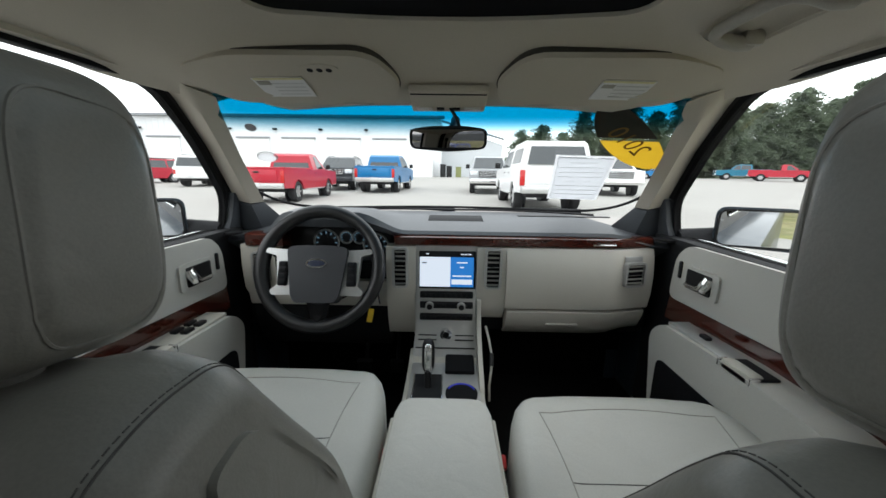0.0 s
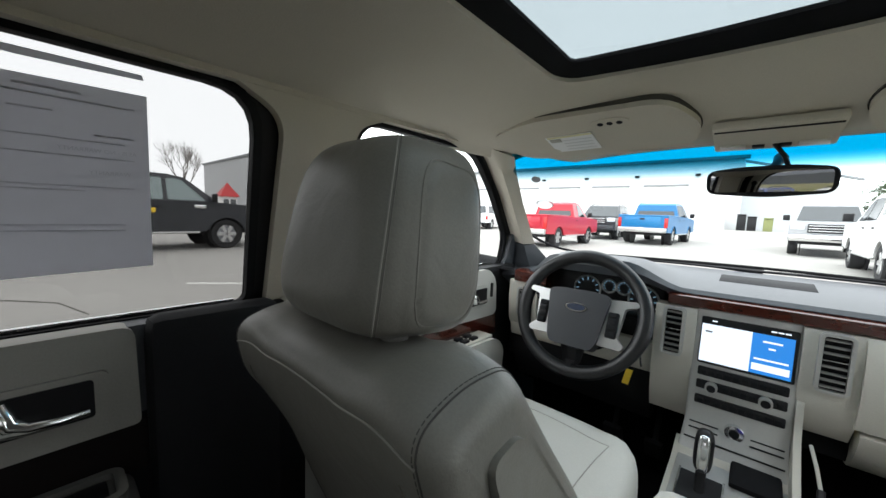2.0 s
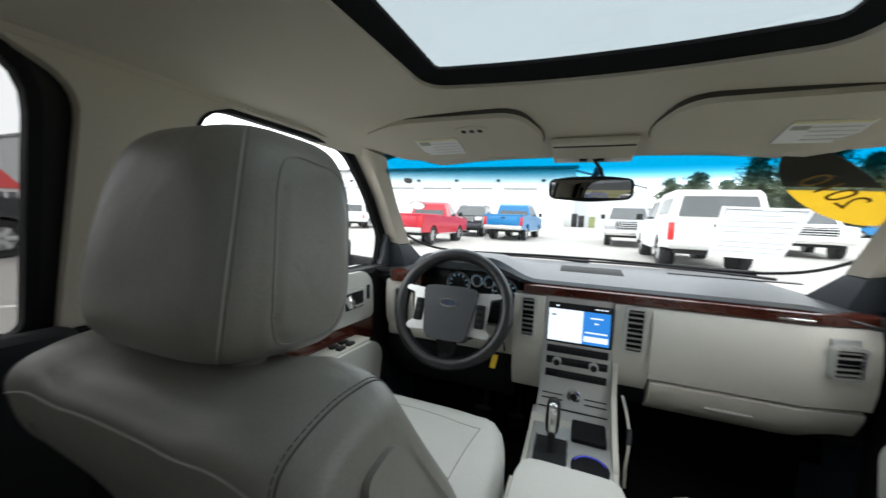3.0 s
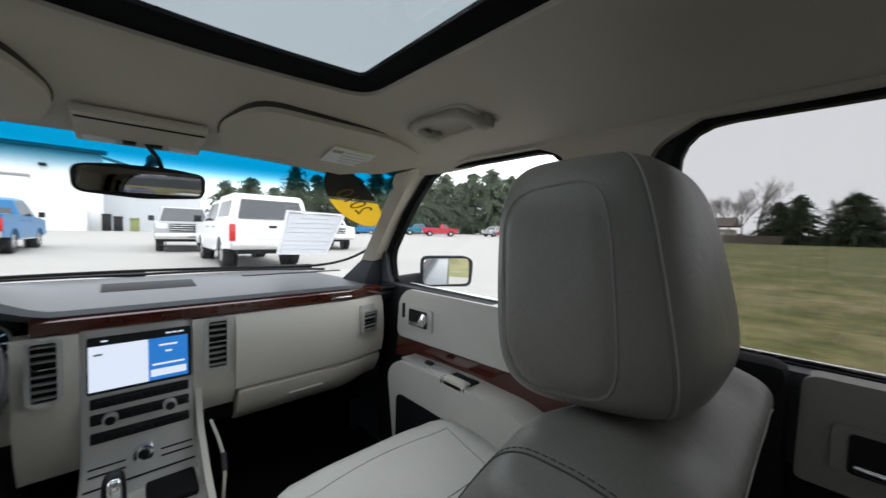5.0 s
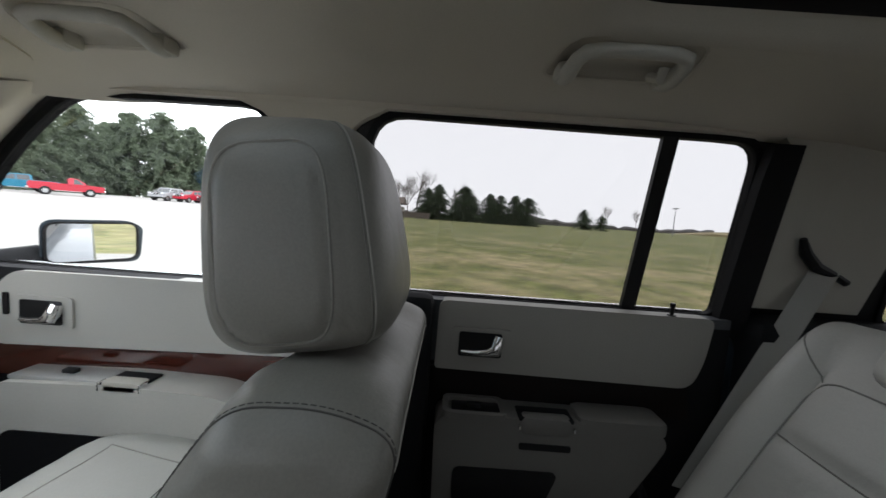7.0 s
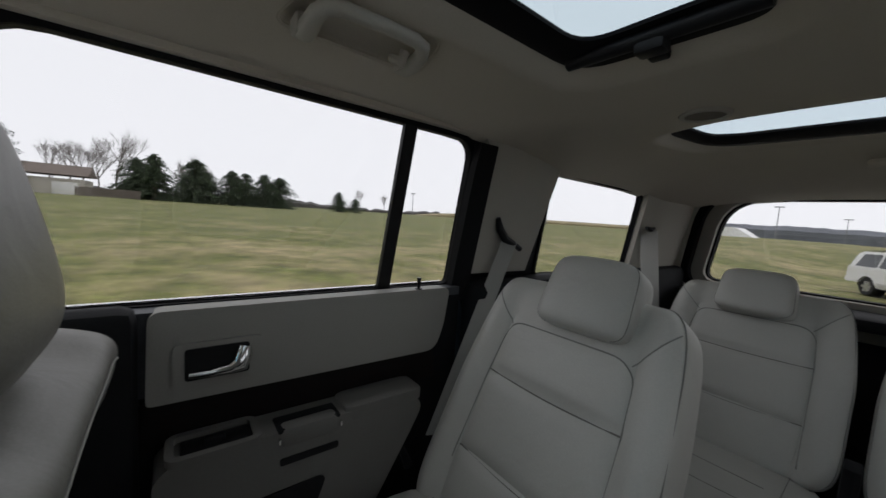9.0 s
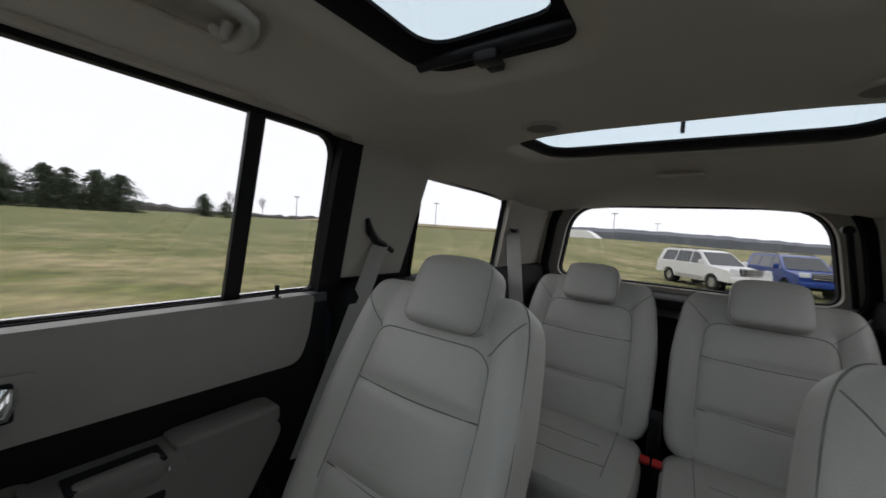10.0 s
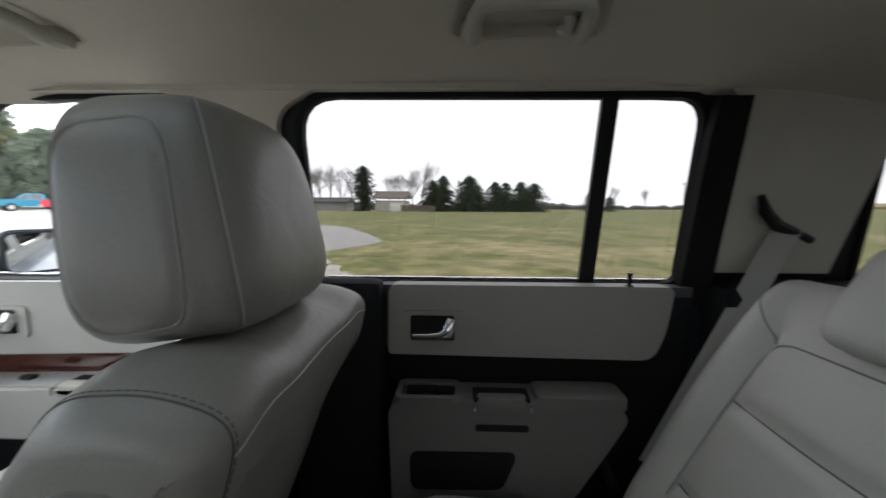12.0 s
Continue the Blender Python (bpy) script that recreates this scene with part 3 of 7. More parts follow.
prism(bm, grown(GATE, 0.030), gate(-0.03, -0.026))
part("pane", bm, PRIVACY, tailgate, smooth=False)
shelf = part("rear_shelf", bbox((0, -1.80, 0.985), (1.30, 0.26, 0.05), 0.02), DARK)
tagged(shelf, "black plastic shelf under the rear window", "shelf", kind="structure")

# bonnet and front bulkhead
bm = bmesh.new()
rows = []
for j in range(9):
    t = j / 8
    rows.append([bm.verts.new((k / 8 * (0.80 - 0.06 * t), 1.80 + 1.15 * t, 1.075 - 0.10 * t * t - 0.05 * (k / 8) ** 4)) for k in range(-8, 9)])
for p, q in zip(rows, rows[1:]):
    for i in range(16):
        bm.faces.new((p[i], p[i + 1], q[i + 1], q[i]))
bonnet = part("bonnet", bm, P_BODY)
tagged(bonnet, "deep blue painted bonnet beyond the windscreen", "bonnet", kind="structure")
bm = bmesh.new()
for s in (1, -1):
    prism(bm, rounded([(1.66, 0.40), (1.84, 0.40), (1.90, 0.62), (2.06, 0.74), (2.34, 0.74), (2.50, 0.62), (2.56, 0.40), (2.94, 0.42), (2.94, 0.86), (2.80, 0.945), (1.70, 1.03)], [0.01, 0.01, 0.1, 0.1, 0.1, 0.1, 0.01, 0.03, 0.06, 0.06, 0.02]), lambda y, z, k: Vector((s * (0.90 - 0.22 * k), y, z)))
box(bm, (0, 2.93, 0.64), (1.62, 0.12, 0.50), 0.04)
nose = part("body_front", bm, P_BODY)
tagged(nose, "deep blue painted front wings and nose", "car body", kind="structure")
bm = bmesh.new()
box(bm, (0, 0.35, 0.33), (1.40, 4.9, 0.10), 0.02)
under = part("underbody", bm, BLACK)
tagged(under, "black underbody of the car", "car body", kind="structure")

# ---- front seats ----


def seam(parent, pts, r=0.0022, mat=None, name="seam"):
    bm = bmesh.new()
    tube(bm, pts, r, 6)
    return part(name, bm, mat or STITCH, parent)


def stitches(parent, pts, r=0.001, dash=0.0065, gap=0.0045, mat=None):
    """A row of thread dashes along points."""
    bm, run, on, cur = bmesh.new(), 0.0, True, [Vector(pts[0])]
    for a, b in zip(pts, pts[1:]):
        a, b = Vector(a), Vector(b)
        size, at = (b - a).length, 0.0
        while size - at > 1e-9:
            go = min(size - at, (dash if on else gap) - run)
            at, run = at + go, run + go
            p = a.lerp(b, at / size)
            if on:
                cur.append(p)
            if run >= (dash if on else gap) - 1e-9:
                if on and len(cur) > 1:
                    tube(bm, [cur[0], cur[-1]], r, 5)
                on, run, cur = not on, 0.0, [p]
    return part("stitching", bm, mat or STITCH, parent)


def cast_x(ob, pts, way):
    """Throws points sideways onto a mesh."""
    b = bmesh.new()
    b.from_mesh(ob.data)
    tree = BVHTree.FromBMesh(b)
    b.free()
    hits = [tree.ray_cast(p, Vector((way, 0, 0)))[0] for p in pts]
    return [h for h in hits if h is not None]


def slab_matrix(y0, z0, y1, z1):
    """Local z runs from the low to the high point of a leaning slab, local y to the front."""
    d = Vector((0, y1 - y0, z1 - z0)).normalized()
    f = Vector((1, 0, 0)).cross(d) * -1
    m = Matrix(((1, f.x, d.x, 0), (0, f.y, d.y, (y0 + y1) / 2), (0, f.z, d.z, (z0 + z1) / 2), (0, 0, 0, 1)))
    return m


def front_seat(x, dy, dz):
    seat = thing("front_seat", "pale grey leather front seat with a tall headrest", "seat", "front seats", at=pose(x, dy, dz))
    # backrest: a side profile carried across, with wide rounded shoulders and a padded arch on each flank
    profile = rounded([(0.640, 0.58), (0.570, 0.74), (0.500, 0.93), (0.452, 1.05), (0.438, 1.128), (0.500, 1.150), (0.580, 1.146), (0.618, 1.090), (0.668, 0.98), (0.740, 0.84), (0.800, 0.70), (0.830, 0.58)], [0.03, 0.1, 0.1, 0.08, 0.05, 0.05, 0.05, 0.06, 0.1, 0.1, 0.1, 0.03], 7)
    w, r = 0.252, 0.045

    def station(x, inset=0.0, out=0.0):
        """The profile's points at a distance from the middle, drawn in near the flanks."""
        e = max(0.0, (abs(x) - (w - r)) / r)
        d = r * (1 - math.sqrt(max(0.0, 1 - e * e))) * 0.62 + inset
        pts = []
        for y, z in grown(profile, out - d):
            top = smooth(0.90, 1.13, z)
            wide = 1 - 0.14 * top
            dip = 0.020 * smooth(0.16, 0.05, abs(x)) * smooth(0.62, 0.70, y + 0.42 * (z - 0.98))
            y += 0.030 * (abs(x) / w) ** 2.5 * (1 - smooth(0.88, 1.06, z)) * (1 if y < 0.53 + 0.40 * (1.1 - z) else 0)
            pts.append(Vector((x * wide, y - dip, z - 0.036 * (abs(x) / w) ** 2.2 * top - 0.020 * smooth(0.175, 0.085, abs(x)) * smooth(1.06, 1.13, z))))
        return pts

    bm = bmesh.new()
    xs = [-w + r * (1 - math.cos(math.pi / 2 * i / 9)) for i in range(10)]
    xs += [xs[-1] + (2 * (w - r)) * i / 16 for i in range(1, 16)]
    xs += [-v for v in xs[:10][::-1]]
    rows = [station(v) for v in xs]
    rows = [[p - Vector((0.0015, 0, 0)) for p in station(-w, 0.006)]] + rows + [[p + Vector((0.0015, 0, 0)) for p in station(w, 0.006)]]
    grid = [[bm.verts.new(p) for p in row] for row in rows]
    n = len(profile)
    for p, q in zip(grid, grid[1:]):
        for j in range(n):
            bm.faces.new((p[j], p[(j + 1) % n], q[(j + 1) % n], q[j]))
    bm.faces.new(grid[0]), bm.faces.new(grid[-1][::-1])
    back = part("backrest", bm, LEATHER_SHADED, seat)
    upper = [j for j in range(n) if profile[j][1] > 0.66]
    for sg in (1, -1):
        line = [station(sg * (w - 0.030), 0, 0.0003)[j] for j in upper]
        fine = [line[i].lerp(line[i + 1], j / 3) for i in range(len(line) - 1) for j in range(3)]
        seam(back, fine, 0.0009)
        near = [station(sg * (w - 0.0345), 0, 0.0002)[j] for j in upper]
        stitches(back, [near[i].lerp(near[i + 1], j / 3) for i in range(len(near) - 1) for j in range(3)], 0.0006, 0.005, 0.0022)
        # the padded arch on the flank
        pad = rounded([(0.655, 0.68), (0.618, 0.84), (0.566, 0.95), (0.508, 1.025), (0.500, 1.064), (0.555, 1.070), (0.582, 1.03), (0.630, 0.96), (0.695, 0.84), (0.750, 0.70)], [0.03, 0.1, 0.1, 0.05, 0.025, 0.03, 0.05, 0.1, 0.1, 0.03])
        bm = bmesh.new()
        prism(bm, pad, lambda y, z, k: Vector((sg * ((w + 0.0030) * (1 - 0.14 * smooth(0.90, 1.13, z)) if k else 0.20), y, z)))
        soften(bm, 0.014, 4, 50)
        part("bolster_pad", bm, LEATHER_SHADED, back)
    rear = min((j for j in range(n) if profile[j][0] < 0.52), key=lambda j: abs(profile[j][1] - 1.095))
    seam(back, [station(-0.220 + 0.44 * i / 40, 0, 0.0006)[rear] for i in range(41)], 0.0011, PIPING, "piping")
    for sg in (1, -1):
        low = [station(sg * (0.20 - 0.01 * i / 12), 0, 0.0004)[j] for i, j in enumerate(j for j in range(n) if profile[j][0] < 0.60 and 0.62 < profile[j][1] < 1.06)]
        seam(back, low, 0.0012, LEATHER_SHADED, "piping")
    bm = bmesh.new()
    half = 0.27
    pillow(bm, (0.165, 0.05, half * 0.86), 0.25, 0.3, pose(0, 0.675, 0.84, 26, 0, 0), 40, 18)
    part("seat_front", bm, LEATHER, back)
    # cushion
    mc = pose(0, 0.865, 0.690, 5, 0, 0)

    def cush(p):
        return Vector((p.x * (1.0 - 0.06 * smooth(0.0, 0.27, p.y)), p.y, p.z + 0.018 * smooth(0.15, 0.24, abs(p.x)) * (1 if p.z > 0 else 0)))

    bm = bmesh.new()
    pillow(bm, (0.262, 0.270, 0.085), 0.36, 0.42, mc, 64, 24, cush)
    cushion = part("seat_cushion", bm, LEATHER, seat)
    for sg in (1, -1):
        seam(cushion, drape([cushion], [mc @ Vector((sg * (0.185 - 0.02 * math.sin(i / 30 * 3.1)), -0.22 + 0.40 * i / 30, 0.09)) for i in range(31)], 0.0), 0.0013, PIPING, "piping")
    seam(cushion, drape([cushion], [mc @ Vector((-0.183 + 0.366 * i / 30, 0.18 + 0.020 * math.sin(math.pi * i / 30), 0.09)) for i in range(31)], 0.0), 0.0013, PIPING, "piping")
    seam(cushion, drape([cushion], [mc @ Vector((-0.165 + 0.33 * i / 30, 0.02, 0.09)) for i in range(31)], 0.0), 0.0010)
    part("seat_base", bbox((0, 0.84, 0.52), (0.44, 0.46, 0.20), 0.03), DARK, seat)
    # headrest, thick and rounded, narrower towards its crown
    mh = pose(-0.012, 0.572, 1.244 if x < 0 else 1.2475, -8, 0, 0)
    ha, hb, hc, e1, e2 = 0.126, 0.099, 0.124 if x < 0 else 0.1255, 0.42, 0.52

    def head(p):
        t = (p.z / hc + 1) / 2
        q = Vector((p.x * (1.02 - 0.17 * t * t), p.y * (1.04 - 0.20 * t * t), p.z + 0.10 * p.y * t))
        # a shallow panel is pressed into each cheek, with a raised welt round it
        d = (abs(p.y - 0.006) / 0.056) ** 4 + (abs(p.z + 0.006) / 0.096) ** 4
        cheek = smooth(0.55, 0.80, abs(p.x) / ha)
        push = (0.0022 * math.exp(-((d - 1.25) / 0.45) ** 2) - 0.0045 * (1 - smooth(0.55, 1.05, d))) * cheek
        return q + Vector((math.copysign(push, p.x), 0, 0))

    bm = bmesh.new()
    pillow(bm, (ha, hb, hc), e1, e2, mh, 144, 84, head)
    rest = part("headrest", bm, LEATHER_SHADED, seat)
    for sg in (1, -1):
        u = -math.pi / 2 + sg * 0.80
        line = [mh @ head(on_pillow(ha, hb, hc, e1, e2, u, -1.35 + 2.7 * i / 60)) for i in range(61)]
        seam(rest, drape([rest], line, 0.0002), 0.0011, PIPING, "piping")
        seam(rest, drape([rest], [p + Vector((sg * 0.0035, 0.002, 0)) for p in line], 0.0), 0.0007, SEAM_SHADE)
        pts = []
        for i in range(73):
            a = math.tau * i / 72
            pts.append(mh @ Vector((sg * 0.2, power(math.cos(a), 0.5) * 0.056 + 0.006, power(math.sin(a), 0.5) * 0.096 - 0.006)))
        seam(rest, [p - Vector((sg * 0.0006, 0, 0)) for p in cast_x(rest, pts, -sg)], 0.0018, LEATHER_SHADED)
    for sg in (1, -1):
        bm = bmesh.new()
        tube(bm, [(sg * 0.062, 0.545, 1.04), (sg * 0.062, 0.556, 1.14)], 0.007, 10)
        part("headrest_post", bm, CHROME, seat)
        bm = bmesh.new()
        tube(bm, [(sg * 0.062, 0.528, 1.095), (sg * 0.062, 0.532, 1.134)], 0.018, 12)
        # darkened colour here stands in for the shade under the headrest
        part("post_collar", bm, VINYL_SHADED, seat, "grey plastic collar")
    return seat


for sx, sy, sz in ((-0.382, 0.0, 0.0), (0.390, -0.077, -0.009)):
    seat = front_seat(sx, sy, sz)
    si = 1 if sx < 0 else -1
    part("buckle", bbox((si * 0.272, 0.90 - sy, 0.69), (0.022, 0.034, 0.085), 0.007, pose(0, 0, 0, 18, 0, 0)), BLACK, seat)
    part("buckle_button", bbox((si * 0.272, 0.8865 - sy, 0.733), (0.018, 0.028, 0.012), 0.004, pose(0, 0, 0, 18, 0, 0)), RED, seat, "red release button")


# ---- second and third row ----


def rear_seat(x, y0, z0, y1, z1, width, cush_y, cush_z, cush_d, head, words, group):
    """A bench seat unit: y0, z0 is the foot of its backrest, y1, z1 the top."""
    seat = thing("car_seat", words, "seat", group, at=pose(x, 0, 0))
    m = slab_matrix(y0, z0, y1, z1)
    half = math.hypot(y1 - y0, z1 - z0) / 2

    def shape(p):
        t = (p.z / half + 1) / 2
        q = p.copy()
        q.x *= 1.0 - 0.09 * smooth(0.50, 1.0, t)
        if p.y > 0:
            q.y += 0.022 * smooth(0.62, 0.88, abs(p.x) / width) - (0.012 * math.exp(-((p.z - half * 0.18) / 0.012) ** 2) + 0.012 * math.exp(-((p.z + half * 0.42) / 0.012) ** 2)) * (1 - smooth(0.60, 0.68, abs(p.x) / width)) - 0.009 * math.exp(-((abs(p.x) - width * 0.66) / 0.010) ** 2) * (1 - smooth(0.62, 0.72, p.z / half))
        return q

    bm = bmesh.new()
    pillow(bm, (width, 0.068, half), 0.26, 0.34, m, 128, 96, shape)
    back = part("backrest", bm, LEATHER, seat)
    iw = width * 0.66

    def front(xx, zz, lift=0.0004):
        u = abs(xx) / width
        yy = 0.068 * max(0.0, 1 - u ** (2 / 0.34)) ** 0.17
        p = shape(Vector((xx, yy, zz)))
        return m @ (p + Vector((0, lift, 0)))

    for zz in (half * 0.18, -half * 0.42):
        seam(back, [front(-iw + 2 * iw * i / 14, zz - 0.006 * math.sin(math.pi * i / 14), 0.0) for i in range(15)], 0.0017, SEAM_SHADE)
    # one welt round the inset panel, and a short seam from each corner to the shoulder
    loop = rounded([(-iw * 1.04, -half * 0.84), (-iw, half * 0.60), (iw, half * 0.60), (iw * 1.04, -half * 0.84)], [0, 0.05, 0.05, 0], 8)
    path = [Vector(loop[k]).lerp(Vector(loop[k + 1]), q / 4) for k in range(len(loop) - 1) for q in range(4) if (Vector(loop[k]) - Vector(loop[k + 1])).length > 1e-6]
    seam(back, [front(p.x, p.y, 0.0002) for p in path], 0.0016, CREASE_SHADE)
    for sg in (1, -1):
        seam(back, drape([back], [front(sg * iw * (0.95 + 0.50 * i / 8), half * (0.575 + 0.26 * i / 8)) for i in range(9)], 0.0002), 0.0014, CREASE_SHADE)
    for sg in (1, -1):
        seam(back, [m @ (shape(on_pillow(width, 0.068, half, 0.26, 0.34, (0.30 if sg > 0 else math.pi - 0.30), -1.2 + 2.4 * i / 20)) * 1.003) for i in range(21)], 0.0014, CREASE_SHADE)
    part("back_panel", bbox((0, 0, 0), (width * 1.7, 0.02, half * 1.6), 0.008, m @ Matrix.Translation((0, -0.066, -0.02))), DARK, back)
    # headrest: a small rounded block that leans with the backrest
    hx, hy, hz, ha, hc = head
    hb, tilt_back = 0.056, math.degrees(math.atan2(y0 - y1, z1 - z0))
    mh = pose(hx, hy, hz, tilt_back - 2, 0, 0)

    def crown(p):
        t = (p.z / hc + 1) / 2
        return Vector((p.x * (1.05 - 0.11 * t), p.y * (1.0 - 0.10 * t) + 0.006 * (1 - (p.x / ha) ** 2) * (1 if p.y > 0 else 0), p.z + 0.004 * (1 - (p.x / ha) ** 2) * (1 if p.z > 0 else 0)))

    bm = bmesh.new()
    pillow(bm, (ha, hb, hc), 0.34, 0.34, mh, 64, 32, crown)
    rest = part("headrest", bm, LEATHER, seat)
    for sg in (1, -1):
        seam(rest, drape([rest], [mh @ (crown(on_pillow(ha, hb, hc, 0.34, 0.34, 0.42 if sg > 0 else math.pi - 0.42, -1.2 + 2.4 * i / 18)) * 1.004) for i in range(19)], 0.0), 0.0009, SEAM_SHADE)
        bm = bmesh.new()
        tube(bm, [(hx + sg * 0.045, y1 + 0.02, z1 - 0.06), (hx + sg * 0.045, hy, hz - hc * 0.6)], 0.006, 8)
        part("headrest_post", bm, CHROME, seat)
    mc = pose(0, cush_y, cush_z, 4, 0, 0)
    bm = bmesh.new()
    pillow(bm, (width * 0.98, cush_d, 0.075), 0.30, 0.30, mc, 48, 18)
    cushion = part("seat_cushion", bm, LEATHER, seat)
    seam(cushion, [mc @ Vector((-iw + 2 * iw * i / 10, cush_d * (0.35 + 0.07 * math.sin(math.pi * i / 10)), 0.0755)) for i in range(11)], 0.0008, SEAM_SHADE)
    seam(cushion, [mc @ Vector((-iw * 0.8 + 1.6 * iw * i / 10, -cush_d * 0.15, 0.0755)) for i in range(11)], 0.0008, SEAM_SHADE)
    for sg in (1, -1):
        seam(cushion, [mc @ Vector((sg * iw, -cush_d * 0.8 + cush_d * 1.4 * i / 10, 0.0755)) for i in range(11)], 0.0008, SEAM_SHADE)
    part("seat_base", bbox((0, cush_y - 0.02, cush_z - 0.13), (width * 1.5, cush_d * 1.6, 0.15), 0.02), DARK, seat)
    return seat


for sx in (0.385, -0.385):
    seat = rear_seat(sx, -0.168, 0.60, -0.425, 1.118, 0.226, 0.070, 0.615, 0.240, (-0.026 if sx > 0 else 0.026, -0.368, 1.122, 0.094, 0.076), "pale grey leather second-row seat with stitched panels", "second-row seats")
    # hinge handle at its outer foot and a folded armrest on its inner side
    so = 1 if sx > 0 else -1
    bm = bmesh.new()
    tube(bm, [(so * 0.262, -0.02, 0.60), (so * 0.268, -0.06, 0.70), (so * 0.262, -0.11, 0.73), (so * 0.258, -0.13, 0.68)], 0.012, 8)
    part("recline_lever", bm, DARK, seat)
for sx in (0.268, -0.268):
    seat = rear_seat(sx, -1.100, 0.570, -1.350, 1.082, 0.249, -0.87, 0.550, 0.225, (0.0, -1.268, 1.080, 0.102, 0.074), "pale grey leather third-row seat beside its twin", "third-row seats")
    si = -1 if sx > 0 else 1
    bm = bmesh.new()
    box(bm, (si * 0.262, -1.02, 0.66), (0.022, 0.040, 0.18), 0.008, pose(0, 0, 0, -22, 0, 0))
    part("buckle_strap", bm, DARK, seat)
    part("buckle", bbox((si * 0.252, -0.965, 0.585), (0.030, 0.028, 0.05), 0.008, pose(0, 0, 0, -22, 0, 0)), DARK, seat)
    part("buckle_button", bbox((si * 0.252, -0.950, 0.610), (0.026, 0.024, 0.014), 0.004, pose(0, 0, 0, -22, 0, 0)), RED, seat, "red release button")

# ---- seat belts ----
for s in (1, -1):
    for y, z, foot, words in ((-0.452, 1.212, (0.655, -0.215, 0.72), "second-row"), (-1.29, 1.280, (0.56, -1.30, 0.62), "third-row"), (0.63, 1.17, (0.66, 0.62, 0.50), "front")):
        belt = thing("seat_belt", f"grey {words} seat belt hanging from a black pillar guide", "seat belt", "seat belts")
        x = lean(z) - (0.038 if words == "second-row" else 0.050)
        bm = bmesh.new()
        d = Vector((foot[0] - x, foot[1] - y, foot[2] - z)).normalized()
        m = Matrix(((0.0, 1, 0, 0), (1, 0.0, 0, 0), (0, 0, 1, 0), (0, 0, 0, 1)))
        n = 10
        bx, by = {"second-row": (0.010, 0.022), "third-row": (0.030, 0.010)}.get(words, (0.0, 0.024))
        rows = []
        for i in range(n + 1):
            p = Vector((x, y, z)).lerp(Vector(foot), i / n)
            rows.append([bm.verts.new((s * (p.x + dx), p.y + dy, p.z)) for dx, dy in ((-bx, -by), (bx, by), (bx + 0.003, by - 0.002), (-bx + 0.003, -by - 0.002))])
        for p, q in zip(rows, rows[1:]):
            for j in range(4):
                bm.faces.new((p[j], p[(j + 1) % 4], q[(j + 1) % 4], q[j]))
        bm.faces.new(rows[0][::-1]), bm.faces.new(rows[-1])
        part("webbing", bm, BELT, belt, smooth=False)
        bm = bmesh.new()
        tube(bm, [(s * (x - 0.012), y + 0.066, z + 0.066), (s * (x - 0.006), y + 0.050, z + 0.036), (s * (x - 0.004), y + 0.024, z + 0.010), (s * (x - 0.002), y - 0.016, z - 0.004), (s * (x - 0.002), y - 0.046, z - 0.020)] if words == "second-row" else [(s * (x - 0.004), y + 0.038, z + 0.006), (s * (x - 0.006), y + 0.015, z), (s * (x - 0.006), y - 0.015, z), (s * (x - 0.004), y - 0.038, z + 0.006)], [0.006, 0.011, 0.012, 0.008, 0.008] if words == "second-row" else [0.006, 0.010, 0.010, 0.007], 8)
        part("guide", bm, BLACK, belt)
        if words != "second-row":
            bm = bmesh.new()
            disc(bm, 0.035, 0.008, 24, Matrix.Translation((s * (x + 0.012), y, z + 0.10)) @ pose(0, 0, 0, 0, 0, 90))
            part("anchor_cover", bm, TRIM, belt)

# ---- round lamps in the headliner ahead of the rearmost roof glass ----
for sx in (0.25, -0.25):
    lamp = thing("roof_lamp", "small round unlit reading lamp flush in the headliner", "lamp", "rear reading lamps")
    z = roof_height(sx, -0.50)
    bm = bmesh.new()
    rim = [(0.042 * math.cos(math.tau * i / 32), 0.042 * math.sin(math.tau * i / 32)) for i in range(32)]
    hole = [(a * 0.80, b * 0.80) for a, b in rim]
    ring(bm, hole, rim, lambda a, b, k: Vector((sx + a, -0.50 + b, z - 0.006 + 0.012 * k)))
    part("bezel", bm, TRIM, lamp)
    bm = bmesh.new()
    disc(bm, 0.035, 0.006, 28, Matrix.Translation((sx, -0.50, z - 0.003)) @ pose(0, 0, 0, 90, 0, 0))
    part("lens", bm, DARK, lamp, "dark slatted lens")

# ---- doors ----


def strip(s, poly, x_in, x_out, mat, parent, name, soft=0.006, label=""):
    """A raised panel on the door: an outline in (y, z) from x_out to x_in."""
    bm = bmesh.new()
    prism(bm, poly, lambda y, z, k: Vector((s * (x_in if k else x_out), y, z)))
    soften(bm, soft)
    return part(name, bm, mat, parent, label)


